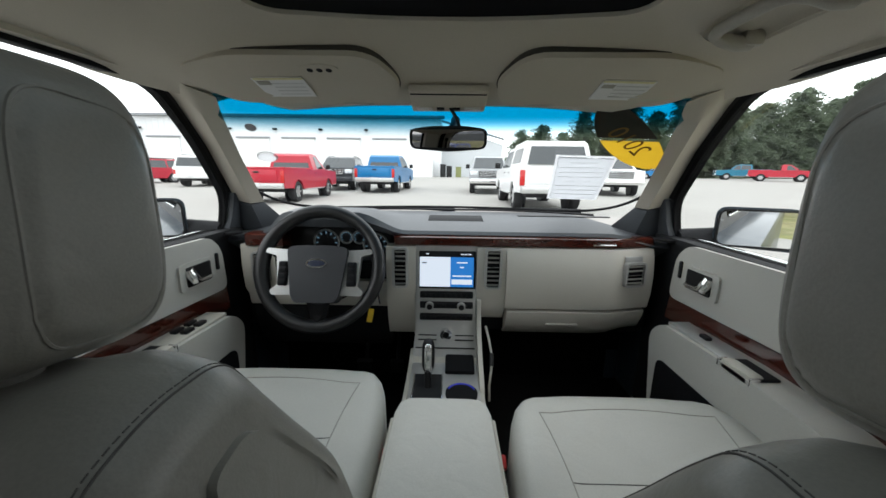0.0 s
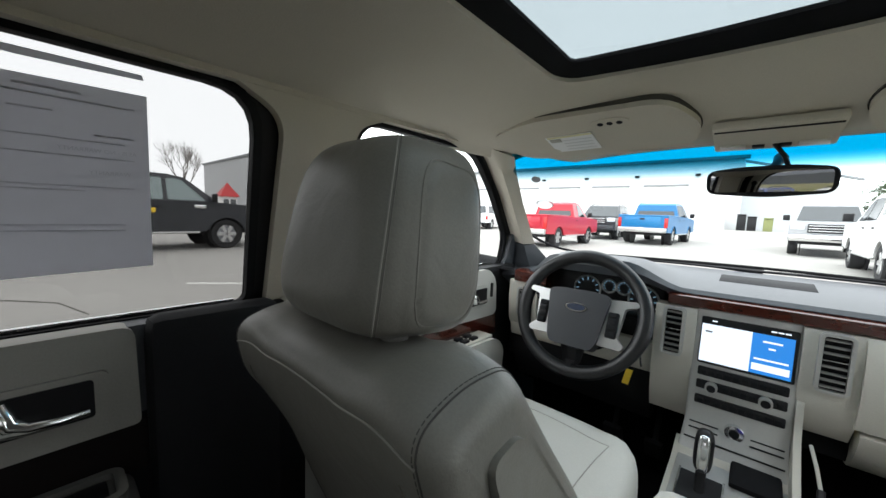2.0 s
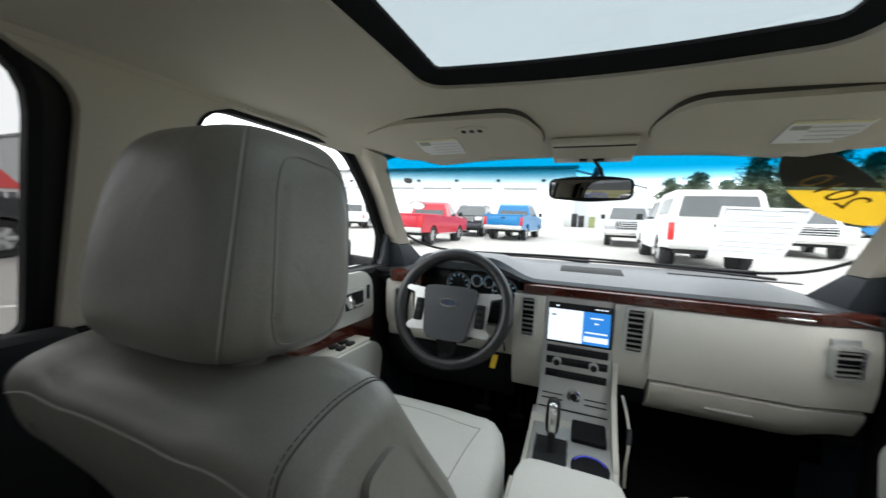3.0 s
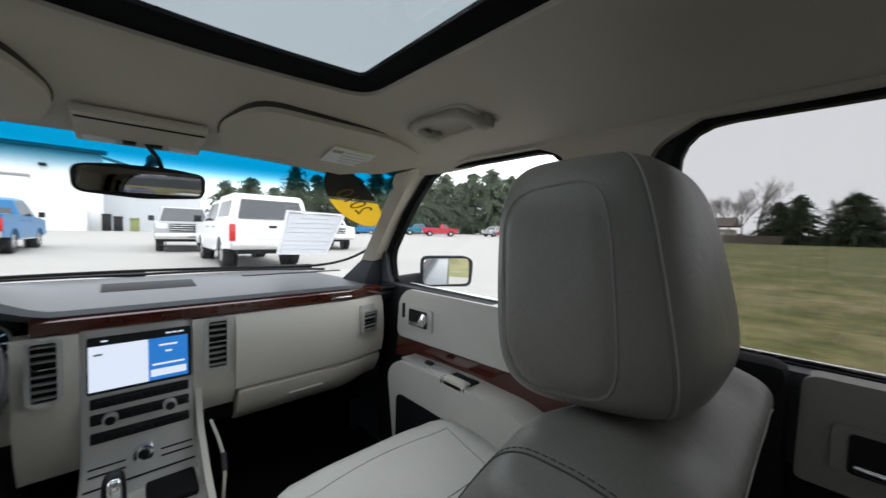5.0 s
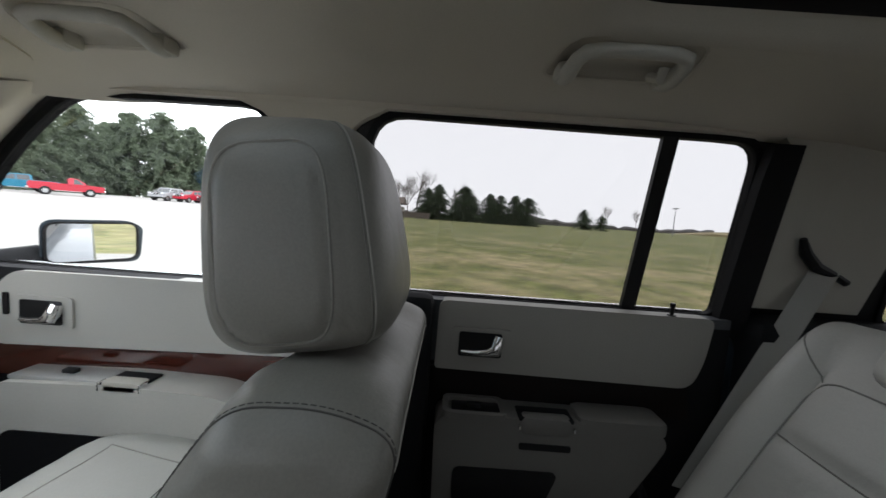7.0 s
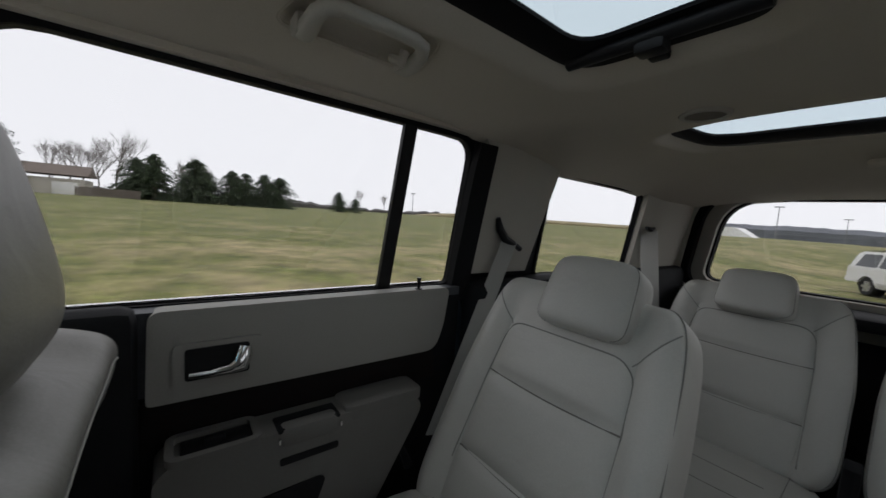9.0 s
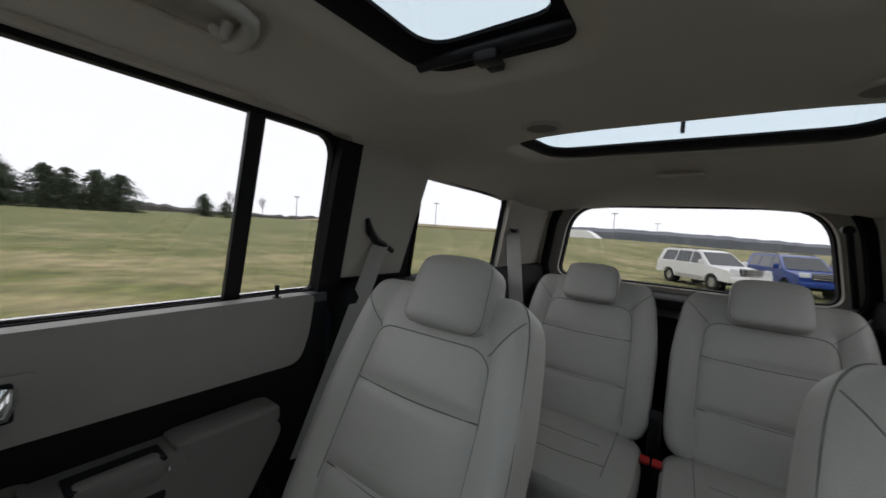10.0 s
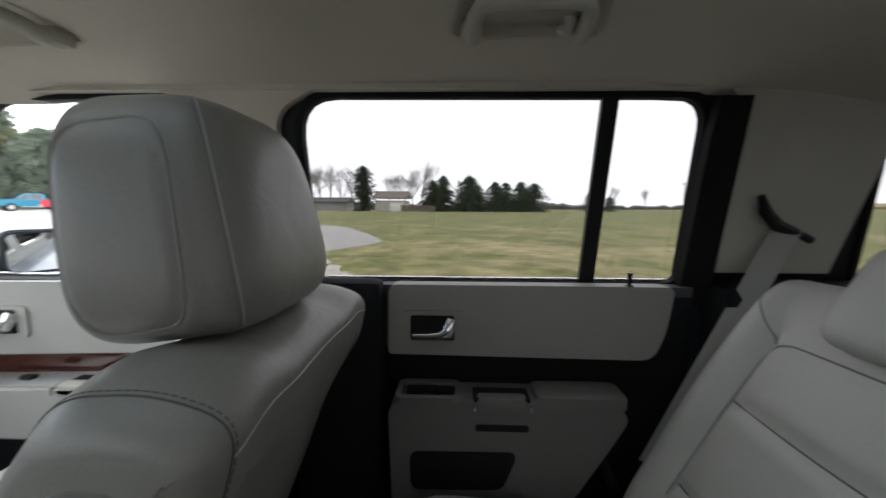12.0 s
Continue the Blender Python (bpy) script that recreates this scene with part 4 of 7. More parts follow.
def lever(s, y, z, x, door, flip, mat):
    """The inside handle: a dark recess with a chrome lever."""
    bezel = strip(s, rounded(rect(y - 0.070, z - 0.036, y + 0.062, z + 0.036), 0.012), x - 0.006, x + 0.004, mat, door, "handle_bezel", 0.004)
    strip(s, rounded(rect(y - 0.048, z - 0.027, y + 0.046, z + 0.027), 0.006), x - 0.0085, x, BLACK, bezel, "recess", 0.001)
    k = -1 if flip else 1
    bm = bmesh.new()
    tube(bm, [(s * (x - 0.010), y - k * 0.041, z + 0.022), (s * (x - 0.013), y - k * 0.037, z + 0.006), (s * (x - 0.016), y - k * 0.032, z - 0.008), (s * (x - 0.017), y - k * 0.015, z - 0.014), (s * (x - 0.016), y + k * 0.012, z - 0.016), (s * (x - 0.012), y + k * 0.040, z - 0.016)], [0.0105, 0.0145, 0.0150, 0.0085, 0.0060, 0.0048], 12)
    part("lever", bm, CHROME, bezel, "chrome lever")


def front_door(s):
    words = "front door panel in pale vinyl with wood trim" + (", window switches in the armrest" if s < 0 else ", speaker tweeter and pull cup")
    door = thing("front_door", words, "car door", "doors")
    strip(s, rect(0.56, 0.46, 1.50, 1.085), 0.715, 0.745, DARK, door, "inner_skin", 0.004)
    strip(s, rect(0.56, 1.070, 1.46, 1.089), 0.702, 0.742, DARK, door, "window_ledge", 0.006)
    strip(s, rounded([(0.57, 0.938), (1.345, 0.915), (1.335, 1.044), (1.29, 1.086), (0.57, 1.092)], [0.01, 0.03, 0.05, 0.03, 0.01]), 0.690, 0.727, PALE, door, "upper_panel", 0.010)
    strip(s, [(0.57, 0.862), (1.362, 0.840), (1.352, 0.918), (0.57, 0.940)], 0.700, 0.72, WOOD, door, "wood_trim", 0.004, "glossy dark red wood trim")
    arm = strip(s, rounded([(0.72, 0.60), (1.25, 0.58), (1.290, 0.822), (1.24, 0.870), (1.00, 0.878), (0.80, 0.872), (0.70, 0.842)], [0.03, 0.03, 0.03, 0.03, 0.02, 0.03, 0.04]), 0.615, 0.71, PALE, door, "armrest", 0.014)
    strip(s, rounded([(0.76, 0.612), (1.235, 0.592), (1.235, 0.768), (0.76, 0.768)], 0.03), 0.6115, 0.63, MATTE, arm, "map_pocket", 0.002)
    bm = bmesh.new()
    box(bm, (s * 0.655, 1.130, 0.8755), (0.058, 0.20, 0.010), 0.003)
    plate = part("switch_plate", bm, SILVER if s > 0 else TRIM, arm)
    if s < 0:
        for i in range(4):
            part("window_switch", bbox((s * (0.643 + 0.026 * (i % 2)), 1.100 + 0.045 * (i // 2), 0.884), (0.018, 0.030, 0.010), 0.003), BLACK, plate)
    else:
        part("window_switch", bbox((s * 0.655, 1.125, 0.884), (0.016, 0.028, 0.010), 0.003), BLACK, plate)
    part("pull_cup", bbox((s * 0.648, 0.985, 0.8765), (0.060, 0.085, 0.010), 0.003), DARK, arm)
    part("pull_bar", bbox((s * 0.632, 0.985, 0.872), (0.034, 0.084, 0.030), 0.010), TRIM, arm)
    for y in (1.028, 0.942):
        part("chrome_clip", bbox((s * 0.624, y, 0.875), (0.020, 0.004, 0.018), 0.001), CHROME, arm)
    lever(s, 1.222, 0.997, 0.690, door, False, PALE)
    strip(s, rounded(rect(1.30, 0.985, 1.312, 1.035), 0.004), 0.686, 0.70, BLACK, door, "lock_switch", 0.001)
    bm = bmesh.new()
    disc(bm, 0.030, 0.006, 24, Matrix.Translation((s * 0.690, 1.40, 1.078)) @ pose(0, 0, 0, 90, 0, 0))
    part("tweeter_cover", bm, BLACK, door)


def rear_door(s):
    door = thing("rear_door", "rear door panel in grey vinyl with a dark trim band", "car door", "doors")
    strip(s, rect(-0.31, 0.46, 0.535, 1.085), 0.712, 0.745, DARK, door, "inner_skin", 0.004)
    strip(s, rect(-0.30, 1.066, 0.53, 1.087), 0.702, 0.742, PAD, door, "window_ledge", 0.006)
    strip(s, rounded(rect(-0.235, 0.945, 0.53, 1.075), 0.012), 0.7085, 0.73, PAD, door, "upper_skin", 0.003)
    strip(s, rounded([(-0.222, 0.930), (0.346, 0.936), (0.343, 1.090), (-0.258, 1.090), (-0.245, 0.99)], [0.03, 0.01, 0.02, 0.02, 0.05]), 0.690, 0.727, REAR_VINYL, door, "upper_panel", 0.010)
    strip(s, [(-0.24, 0.85), (0.36, 0.852), (0.36, 0.934), (-0.225, 0.930)], 0.7065, 0.72, DARKWOOD, door, "trim_band", 0.002, "near-black trim band")
    arm = strip(s, rounded([(0.02, 0.54), (0.33, 0.58), (0.337, 0.842), (0.31, 0.866), (-0.125, 0.864), (-0.152, 0.830), (-0.125, 0.78)], [0.05, 0.03, 0.02, 0.02, 0.03, 0.02, 0.05]), 0.632, 0.71, VINYL_SHADED, door, "armrest", 0.014)
    strip(s, rounded([(0.10, 0.672), (0.290, 0.668), (0.293, 0.752), (0.07, 0.754)], 0.02), 0.6285, 0.64, BLACK, arm, "map_pocket", 0.002)
    plate = part("switch_plate", bbox((s * 0.660, 0.250, 0.866), (0.045, 0.105, 0.008), 0.003), BLACK, arm)
    part("window_switch", bbox((s * 0.660, 0.255, 0.873), (0.016, 0.030, 0.010), 0.003), DARK, plate)
    part("pull_cup", bbox((s * 0.655, 0.105, 0.8655), (0.050, 0.115, 0.008), 0.003), DARK, arm)
    part("pull_bar", bbox((s * 0.643, 0.105, 0.852), (0.034, 0.108, 0.040), 0.011), VINYL_SHADED, arm)
    for y in (0.160, 0.047):
        part("chrome_clip", bbox((s * 0.631, y, 0.850), (0.012, 0.004, 0.010), 0.001), CHROME, arm)
    strip(s, rounded(rect(0.050, 0.800, 0.158, 0.814), 0.005), 0.6300, 0.64, BLACK, arm, "vent_slot", 0.001)
    lever(s, 0.250, 0.998, 0.690, door, False, REAR_VINYL)
    bm = bmesh.new()
    pillow(bm, (0.038, 0.092, 0.017), 0.22, 0.22, pose(s * 0.668, -0.056, 0.860), 36, 14)
    part("arm_pad", bm, VINYL_SHADED, arm)
    bm = bmesh.new()
    ring(bm, rounded(rect(0.200, 0.634, 0.310, 0.690), 0.008), grown(rounded(rect(0.200, 0.634, 0.310, 0.690), 0.008), 0.012), lambda y, x, k: Vector((s * x, y, 0.862 + 0.012 * k)))
    soften(bm, 0.003)
    part("switch_pod", bm, VINYL_SHADED, arm)
    bm = bmesh.new()
    tube(bm, [(s * 0.700, -0.167, 1.078), (s * 0.700, -0.167, 1.092)], 0.009, 12)
    tube(bm, [(s * 0.700, -0.167, 1.090), (s * 0.700, -0.167, 1.118)], [0.004, 0.0055], 10)
    part("lock_pin", bm, BLACK, door)


for s in (1, -1):
    front_door(s)
    rear_door(s)

# ---- dashboard ----
dash = thing("dashboard", "two-tone dashboard with dark padded top and stone lower panels", "dashboard")


def hood(x):
    """The hump over the instruments."""
    return smooth(-0.60, -0.47, x) * (1 - smooth(-0.27, -0.13, x))


bm = bmesh.new()
rows = []
for i in range(61):
    x = -0.715 + 1.43 * i / 60
    e, h = smooth(0.50, 0.71, abs(x)), hood(x)
    back = 1.388 - 0.060 * h + 0.02 * e
    prof = [(1.50, 1.03 + 0.085 * h), (back + 0.012, 1.078 + 0.036 * h), (back, 1.088 + 0.050 * h), (back + 0.010, 1.098 + 0.062 * h), (1.44, 1.102 + 0.062 * h), (1.53, 1.109 + 0.045 * h), (1.66, 1.114 + 0.012 * h), (1.85 - 0.20 * e, 1.112)]
    rows.append([bm.verts.new((x, y, z - 0.035 * e)) for y, z in prof] + [bm.verts.new((x, 1.85 - 0.2 * e, 1.0))])
for p, q in zip(rows, rows[1:]):
    for j in range(8):
        bm.faces.new((p[j], p[j + 1], q[j + 1], q[j]))
part("top_pad", bm, PAD, dash, "dark grained padded top")
part("speaker_grille", bbox((0.03, 1.60, 1.1130), (0.20, 0.10, 0.004), 0.001, pose(0, 0, 0, 5, 0, 0)), DARK, dash)
for x in (-0.42, 0.46):
    part("defrost_slot", bbox((x, 1.70, 1.1150), (0.36, 0.03, 0.004), 0.001), BLACK, dash)
part("underside", bbox((0, 1.56, 0.88), (1.40, 0.22, 0.30), 0.03), DARK, dash)


def face_panel(x0, x1, prof, mat, name, label="", n=16, end=0.0, parent=None):
    """A panel that runs across the dash with a profile in (y, z); its right end curves away to the front by end."""
    bm = bmesh.new()
    rows = []
    for i in range(n + 1):
        x = x0 + (x1 - x0) * i / n
        d = end * smooth(x1 - 0.16, x1, x) if end > 0 else 0
        rows.append([bm.verts.new((x, y + d, z)) for y, z in prof] + [bm.verts.new((x, y + 0.05, z)) for y, z in reversed(prof)])
    k = len(rows[0])
    for p, q in zip(rows, rows[1:]):
        for j in range(k):
            bm.faces.new((p[j], p[(j + 1) % k], q[(j + 1) % k], q[j]))
    bm.faces.new(rows[0][::-1]), bm.faces.new(rows[-1])
    soften(bm, 0.004, 2, 50)
    return part(name, bm, mat, parent or dash, label)


face_panel(-0.165, 0.660, [(1.388, 1.051), (1.379, 1.056), (1.378, 1.080), (1.388, 1.085)], WOOD, "wood_strip", "glossy dark red wood strip", 20, 0.03)
face_panel(-0.640, -0.520, [(1.388, 1.040), (1.379, 1.045), (1.378, 1.078), (1.388, 1.083)], WOOD, "wood_strip", "glossy dark red wood strip", 4)
face_panel(0.190, 0.668, [(1.390, 0.846), (1.376, 0.850), (1.364, 0.90), (1.362, 0.96), (1.370, 1.02), (1.382, 1.050)], TRIM_LIT, "passenger_panel", "", 24, 0.035)
glove = face_panel(0.200, 0.660, [(1.480, 0.728), (1.450, 0.735), (1.404, 0.775), (1.380, 0.82), (1.377, 0.838), (1.390, 0.843)], TRIM_LIT, "glove_box", "", 24, 0.035)
part("glove_handle", bbox((0.385, 1.3915, 0.790), (0.105, 0.008, 0.010), 0.003, pose(0, 0, 0, 28, 0, 0)), PALE, glove)
face_panel(0.098, 0.192, [(1.42, 0.80), (1.385, 0.845), (1.376, 0.90), (1.374, 1.0), (1.381, 1.050)], TRIM_LIT, "centre_side_panel")
face_panel(-0.192, -0.098, [(1.42, 0.74), (1.395, 0.80), (1.380, 0.88), (1.375, 1.0), (1.381, 1.050)], TRIM_LIT, "centre_side_panel")
face_panel(-0.660, -0.190, [(1.415, 0.835), (1.408, 0.85), (1.405, 0.88), (1.42, 0.92)], TRIM_LIT, "knee_panel")
face_panel(-0.655, -0.195, [(1.485, 0.66), (1.445, 0.72), (1.424, 0.79), (1.420, 0.832)], DARK, "lower_panel")
face_panel(-0.665, -0.555, [(1.42, 0.86), (1.395, 0.90), (1.388, 0.98), (1.392, 1.045)], TRIM_LIT, "driver_end_panel")
# chrome script bar on the wood
bar = part("script_bar", bbox((0.492, 1.376, 1.064), (0.072, 0.004, 0.006), 0.0015), CHROME, dash, "small chrome script bar")


SLAT = material("stone_slat", (0.26, 0.25, 0.23), 0.5)


def vent(x, z, w, h, y, slats, parent):
    """An air vent: a silver frame, dark inside, with slats."""
    v = bmesh.new()
    ring(v, rounded(rect(-w / 2, -h / 2, w / 2, h / 2), 0.006), grown(rounded(rect(-w / 2, -h / 2, w / 2, h / 2), 0.006), 0.007), lambda a, b, k: Vector((x + a, y - 0.008 + 0.016 * k, z + b)))
    frame_ob = part("vent_frame", v, SILVER, parent)
    part("vent_inside", bbox((x, y + 0.004, z), (w, 0.006, h)), MATTE, frame_ob, smooth=False)
    for i in range(slats):
        part("slat", bbox((x, y - 0.002, z - h / 2 + h * (i + 0.5) / slats), (w * 0.98, 0.010, h / slats * 0.20), 0.001, pose(0, 0, 0, 12, 0, 0)), CHROME if i == slats // 2 else SLAT, frame_ob)
    return frame_ob


vent(-0.146, 0.984, 0.036, 0.118, 1.368, 8, dash)
vent(0.148, 0.984, 0.040, 0.118, 1.368, 8, dash)
turned = vent(0.594, 0.972, 0.060, 0.066, 1.374, 5, dash)
turned.matrix_basis = Matrix.Translation((0.594, 1.374, 0)) @ pose(0, 0, 0, 0, 0, 14) @ Matrix.Translation((-0.594, -1.374, 0))
vent(-0.600, 0.972, 0.040, 0.090, 1.384, 6, dash)
part("vent_top_plate", bbox((0.590, 1.382, 1.020), (0.062, 0.006, 0.018), 0.002, pose(0, 0, 0, 0, 0, 14)), SILVER, dash)

# instruments
cluster = part("instrument_panel", bbox((-0.365, 1.47, 1.045), (0.36, 0.02, 0.14), 0.01), BLACK, dash)
for x, z, r in ((-0.408, 1.044, 0.042), (-0.340, 1.062, 0.021), (-0.296, 1.062, 0.021), (-0.240, 1.034, 0.042)):
    bm = bmesh.new()
    tube(bm, [(x + r * math.cos(math.tau * i / 32), 1.457, z + r * math.sin(math.tau * i / 32)) for i in range(32)], 0.003, 6, 1.0, True)
    dial = part("dial", bm, SILVER, cluster)
    for i in range(9):
        a = radians(215 - 31.25 * i)
        part("dial_mark", bbox((x + r * 0.78 * math.cos(a), 1.458, z + r * 0.78 * math.sin(a)), (r * 0.22, 0.002, 0.003), 0, pose(0, 0, 0, 0, -math.degrees(a), 0)), DIAL, dial, smooth=False)

# centre stack
stack = thing("centre_stack", "silver centre stack with touch screen and button rows", "centre console")


def stack_y(z):
    return 1.392 - 0.10 * (1.05 - z) if z > 0.78 else 1.365 - 0.55 * (0.78 - z)


bm = bmesh.new()
rows = []
for z, w in ((1.052, 0.100), (0.98, 0.100), (0.90, 0.101), (0.82, 0.100), (0.76, 0.099), (0.70, 0.104), (0.645, 0.112)):
    y = stack_y(z)
    rows.append([bm.verts.new(p) for p in ((-w, y + 0.03, z), (-w, y + 0.004, z), (-w + 0.006, y, z), (w - 0.006, y, z), (w, y + 0.004, z), (w, y + 0.03, z), (w, y + 0.12, z), (-w, y + 0.12, z))])
for p, q in zip(rows, rows[1:]):
    for j in range(8):
        bm.faces.new((p[j], p[(j + 1) % 8], q[(j + 1) % 8], q[j]))
bm.faces.new(rows[0]), bm.faces.new(rows[-1][::-1])
part("stack_body", bm, SILVER, stack)
tilt = pose(0, 0, 0, -5.7, 0, 0)
screen = part("screen_bezel", bbox((0.003, 1.385, 0.974), (0.182, 0.012, 0.122), 0.004, tilt), BLACK, stack, "black glossy screen surround")
part("display", bbox((-0.036, 1.3780, 0.969), (0.098, 0.003, 0.096), 0, tilt), SCREEN_BODY, screen, "lit white half of the display", False)
part("display", bbox((0.050, 1.3778, 0.969), (0.074, 0.003, 0.096), 0, tilt), SCREEN_BLUE, screen, "lit blue half of the display", False)
for z, w in ((1.000, 0.034), (0.985, 0.012), (0.957, 0.060), (0.938, 0.066)):
    part("display_line", bbox((0.050, 1.3755 + (z - 0.97) * 0.1, z), (w, 0.002, 0.016 if z < 0.95 else 0.004), 0, tilt), SCREEN_BODY, screen, "", False)
part("display_line", bbox((-0.070, 1.3775, 0.999), (0.014, 0.002, 0.004), 0, tilt), INK, screen, "", False)
for x in (-0.060, 0.050, 0.062, 0.074):
    part("display_mark", bbox((x, 1.3800, 1.027), (0.010, 0.002, 0.003), 0, tilt), SCREEN_BODY, screen, "", False)
for z, knobs in ((0.894, 0), (0.860, 1), (0.821, 0)):
    y = stack_y(z) - 0.002
    row = part("control_strip", bbox((0.002, y, z), (0.172, 0.010, 0.022), 0.003, tilt), BLACK, stack)
    if knobs:
        for x in (-0.052, 0.050):
            bm = bmesh.new()
            disc(bm, 0.013, -0.016, 24, Matrix.Translation((x, y - 0.004, z)))
            knob = part("knob", bm, SILVER, row)
            bm = bmesh.new()
            disc(bm, 0.009, -0.002, 24, Matrix.Translation((x, y - 0.0205, z)))
            part("knob_cap", bm, BLACK, knob)
    for i in range(10):
        x = -0.072 + 0.0164 * i
        if not knobs or abs(abs(x) - 0.052) > 0.02:
            part("button", bbox((x, y - 0.006, z), (0.013, 0.004, 0.012), 0.001), DARK, row)
# round clock with its ribs
for z in (0.775, 0.762, 0.749):
    for x in (-0.058, 0.062):
        part("rib", bbox((x, stack_y(z) - 0.001, z), (0.060, 0.005, 0.003), 0.001, tilt), DARK, stack)
bm = bmesh.new()
disc(bm, 0.021, -0.010, 32, Matrix.Translation((0.002, stack_y(0.765) + 0.002, 0.765)), 0.9)
clock = part("clock", bm, CHROME, stack)
bm = bmesh.new()
disc(bm, 0.010, -0.003, 32, Matrix.Translation((0.002, stack_y(0.765) - 0.0085, 0.765)))
part("clock_face", bm, BLACK, clock)
part("panel_gap", bbox((0, stack_y(0.727) - 0.0005, 0.727), (0.190, 0.006, 0.003), 0, tilt), BLACK, stack, "", False)

# ---- centre console ----
console = thing("floor_console", "stone-coloured console with lidded box, shifter and cup holders", "console")
bm = bmesh.new()
prism(bm, rounded([(0.58, 0.44), (1.36, 0.44), (1.36, 0.715), (1.28, 0.688), (1.00, 0.668), (0.97, 0.76), (0.58, 0.76)], [0.01, 0.01, 0.01, 0.03, 0.02, 0.02, 0.02]), lambda y, z, k: Vector(((0.112 if k else -0.112), y, z)))
soften(bm, 0.012)
part("console_body", bm, TRIM, console)
bm = bmesh.new()
pillow(bm, (0.100, 0.190, 0.028), 0.30, 0.25, pose(0, 0.785, 0.782), 48, 14)
part("lid", bm, LEATHER, console)
part("silver_plate", bbox((0, 1.155, 0.683), (0.200, 0.285, 0.012), 0.004, pose(0, 0, 0, 3.5, 0, 0)), SILVER, console)
gate_plate = part("shift_plate", bbox((-0.046, 1.140, 0.690), (0.080, 0.18, 0.010), 0.004, pose(0, 0, 0, 3.5, 0, 0)), DARK, console)
for sg in (-1, 1):
    part("plate_edge", bbox((-0.046 + sg * 0.040, 1.140, 0.694), (0.004, 0.18, 0.006), 0.001, pose(0, 0, 0, 3.5, 0, 0)), CHROME, gate_plate)
shifter = thing("gear_shifter", "chrome and black gear shifter on the console", "gear shifter")
bm = bmesh.new()
tube(bm, [(-0.046, 1.17, 0.690), (-0.046, 1.19, 0.745)], 0.010, 12)
part("shaft", bm, BLACK, shifter)
bm = bmesh.new()
pillow(bm, (0.018, 0.022, 0.046), 0.6, 0.7, pose(-0.046, 1.203, 0.774, -14, 0, 0), 28, 18)
part("grip", bm, BLACK, shifter)
bm = bmesh.new()
pillow(bm, (0.012, 0.010, 0.040), 0.5, 0.6, pose(-0.046, 1.187, 0.774, -14, 0, 0), 24, 16)
part("grip_plate", bm, CHROME, shifter, "chrome face with position marks")
for i in range(4):
    part("mark", bbox((-0.046, 1.1785 + 0.0022 * i, 0.758 + 0.010 * i), (0.007, 0.003, 0.005), 0.001, pose(0, 0, 0, -14, 0, 0)), BLACK, shifter)
bm = bmesh.new()
box(bm, (0.046, 1.275, 0.700), (0.088, 0.075, 0.030), 0.006, pose(0, 0, 0, 12, 0, 0))
part("tray", bm, MATTE, console, "open black storage tray")
bm = bmesh.new()
disc(bm, 0.044, 0.05, 32, Matrix.Translation((0.048, 1.150, 0.645)) @ pose(0, 0, 0, 90, 0, 0))
part("cup_holder", bm, MATTE, console)
bm = bmesh.new()
tube(bm, [(0.048 + 0.038 * math.cos(math.pi * (0.12 + 0.76 * i / 20)), 1.150 + 0.038 * math.sin(math.pi * (0.12 + 0.76 * i / 20)), 0.6965) for i in range(21)], 0.002, 6)
part("cup_ring_light", bm, CUPGLOW, console, "glowing blue cup holder ring")
for sg in (1,):
    bm = bmesh.new()
    prism(bm, rounded([(1.40, 0.88), (1.372, 0.88), (1.350, 0.80), (1.25, 0.725), (1.175, 0.690), (1.165, 0.655), (1.20, 0.60), (1.40, 0.60)], [0.01, 0.01, 0.05, 0.05, 0.03, 0.02, 0.05, 0.01]), lambda y, z, k: Vector((sg * (0.101 + 0.013 * k), y, z)))
    soften(bm, 0.005, 3)
    part("side_wing", bm, TRIM, console)

# ---- steering wheel ----
wm = pose(-0.366, 1.275, 1.005, -22, 0, 0)
wheel = thing("steering_wheel", "dark leather steering wheel with silver spokes", "steering wheel", at=wm)
bm = bmesh.new()
tube(bm, [(0.171 * math.cos(math.tau * i / 64), 0, 0.168 * math.sin(math.tau * i / 64)) for i in range(64)], [0.0168 + 0.002 * math.cos(4 * math.pi * i / 64) ** 2 for i in range(64)], 14, 1.15, True)
part("rim", bm, material("rim_leather", (0.012, 0.012, 0.013), 0.36, 0, 0.1, 300, 0.3), wheel)
bm = bmesh.new()
prism(bm, rounded([(-0.088, 0.054), (-0.068, -0.082), (-0.056, -0.102), (0.056, -0.102), (0.068, -0.082), (0.088, 0.054), (0.05, 0.060), (-0.05, 0.060)], 0.02), lambda x, z, k: Vector((x, -0.030 + 0.045 * k, z)))
soften(bm, 0.012, 3)
hub = part("hub", bm, material("hub_vinyl", (0.036, 0.038, 0.043), 0.5, 0, 0.08, 300, 0.3), wheel, "grey vinyl airbag cover")
bm = bmesh.new()
prism(bm, oval(0.030, 0.0125), lambda x, z, k: Vector((x, -0.0335 + 0.006 * k, z + 0.008)))
emblem = part("emblem", bm, CHROME, hub, "oval badge with a chrome edge", False)
bm = bmesh.new()
prism(bm, oval(0.026, 0.0095), lambda x, z, k: Vector((x, -0.0350 + 0.006 * k, z + 0.008)))
part("emblem_field", bm, material("badge_blue", (0.03, 0.04, 0.07), 0.2), emblem, "", False)
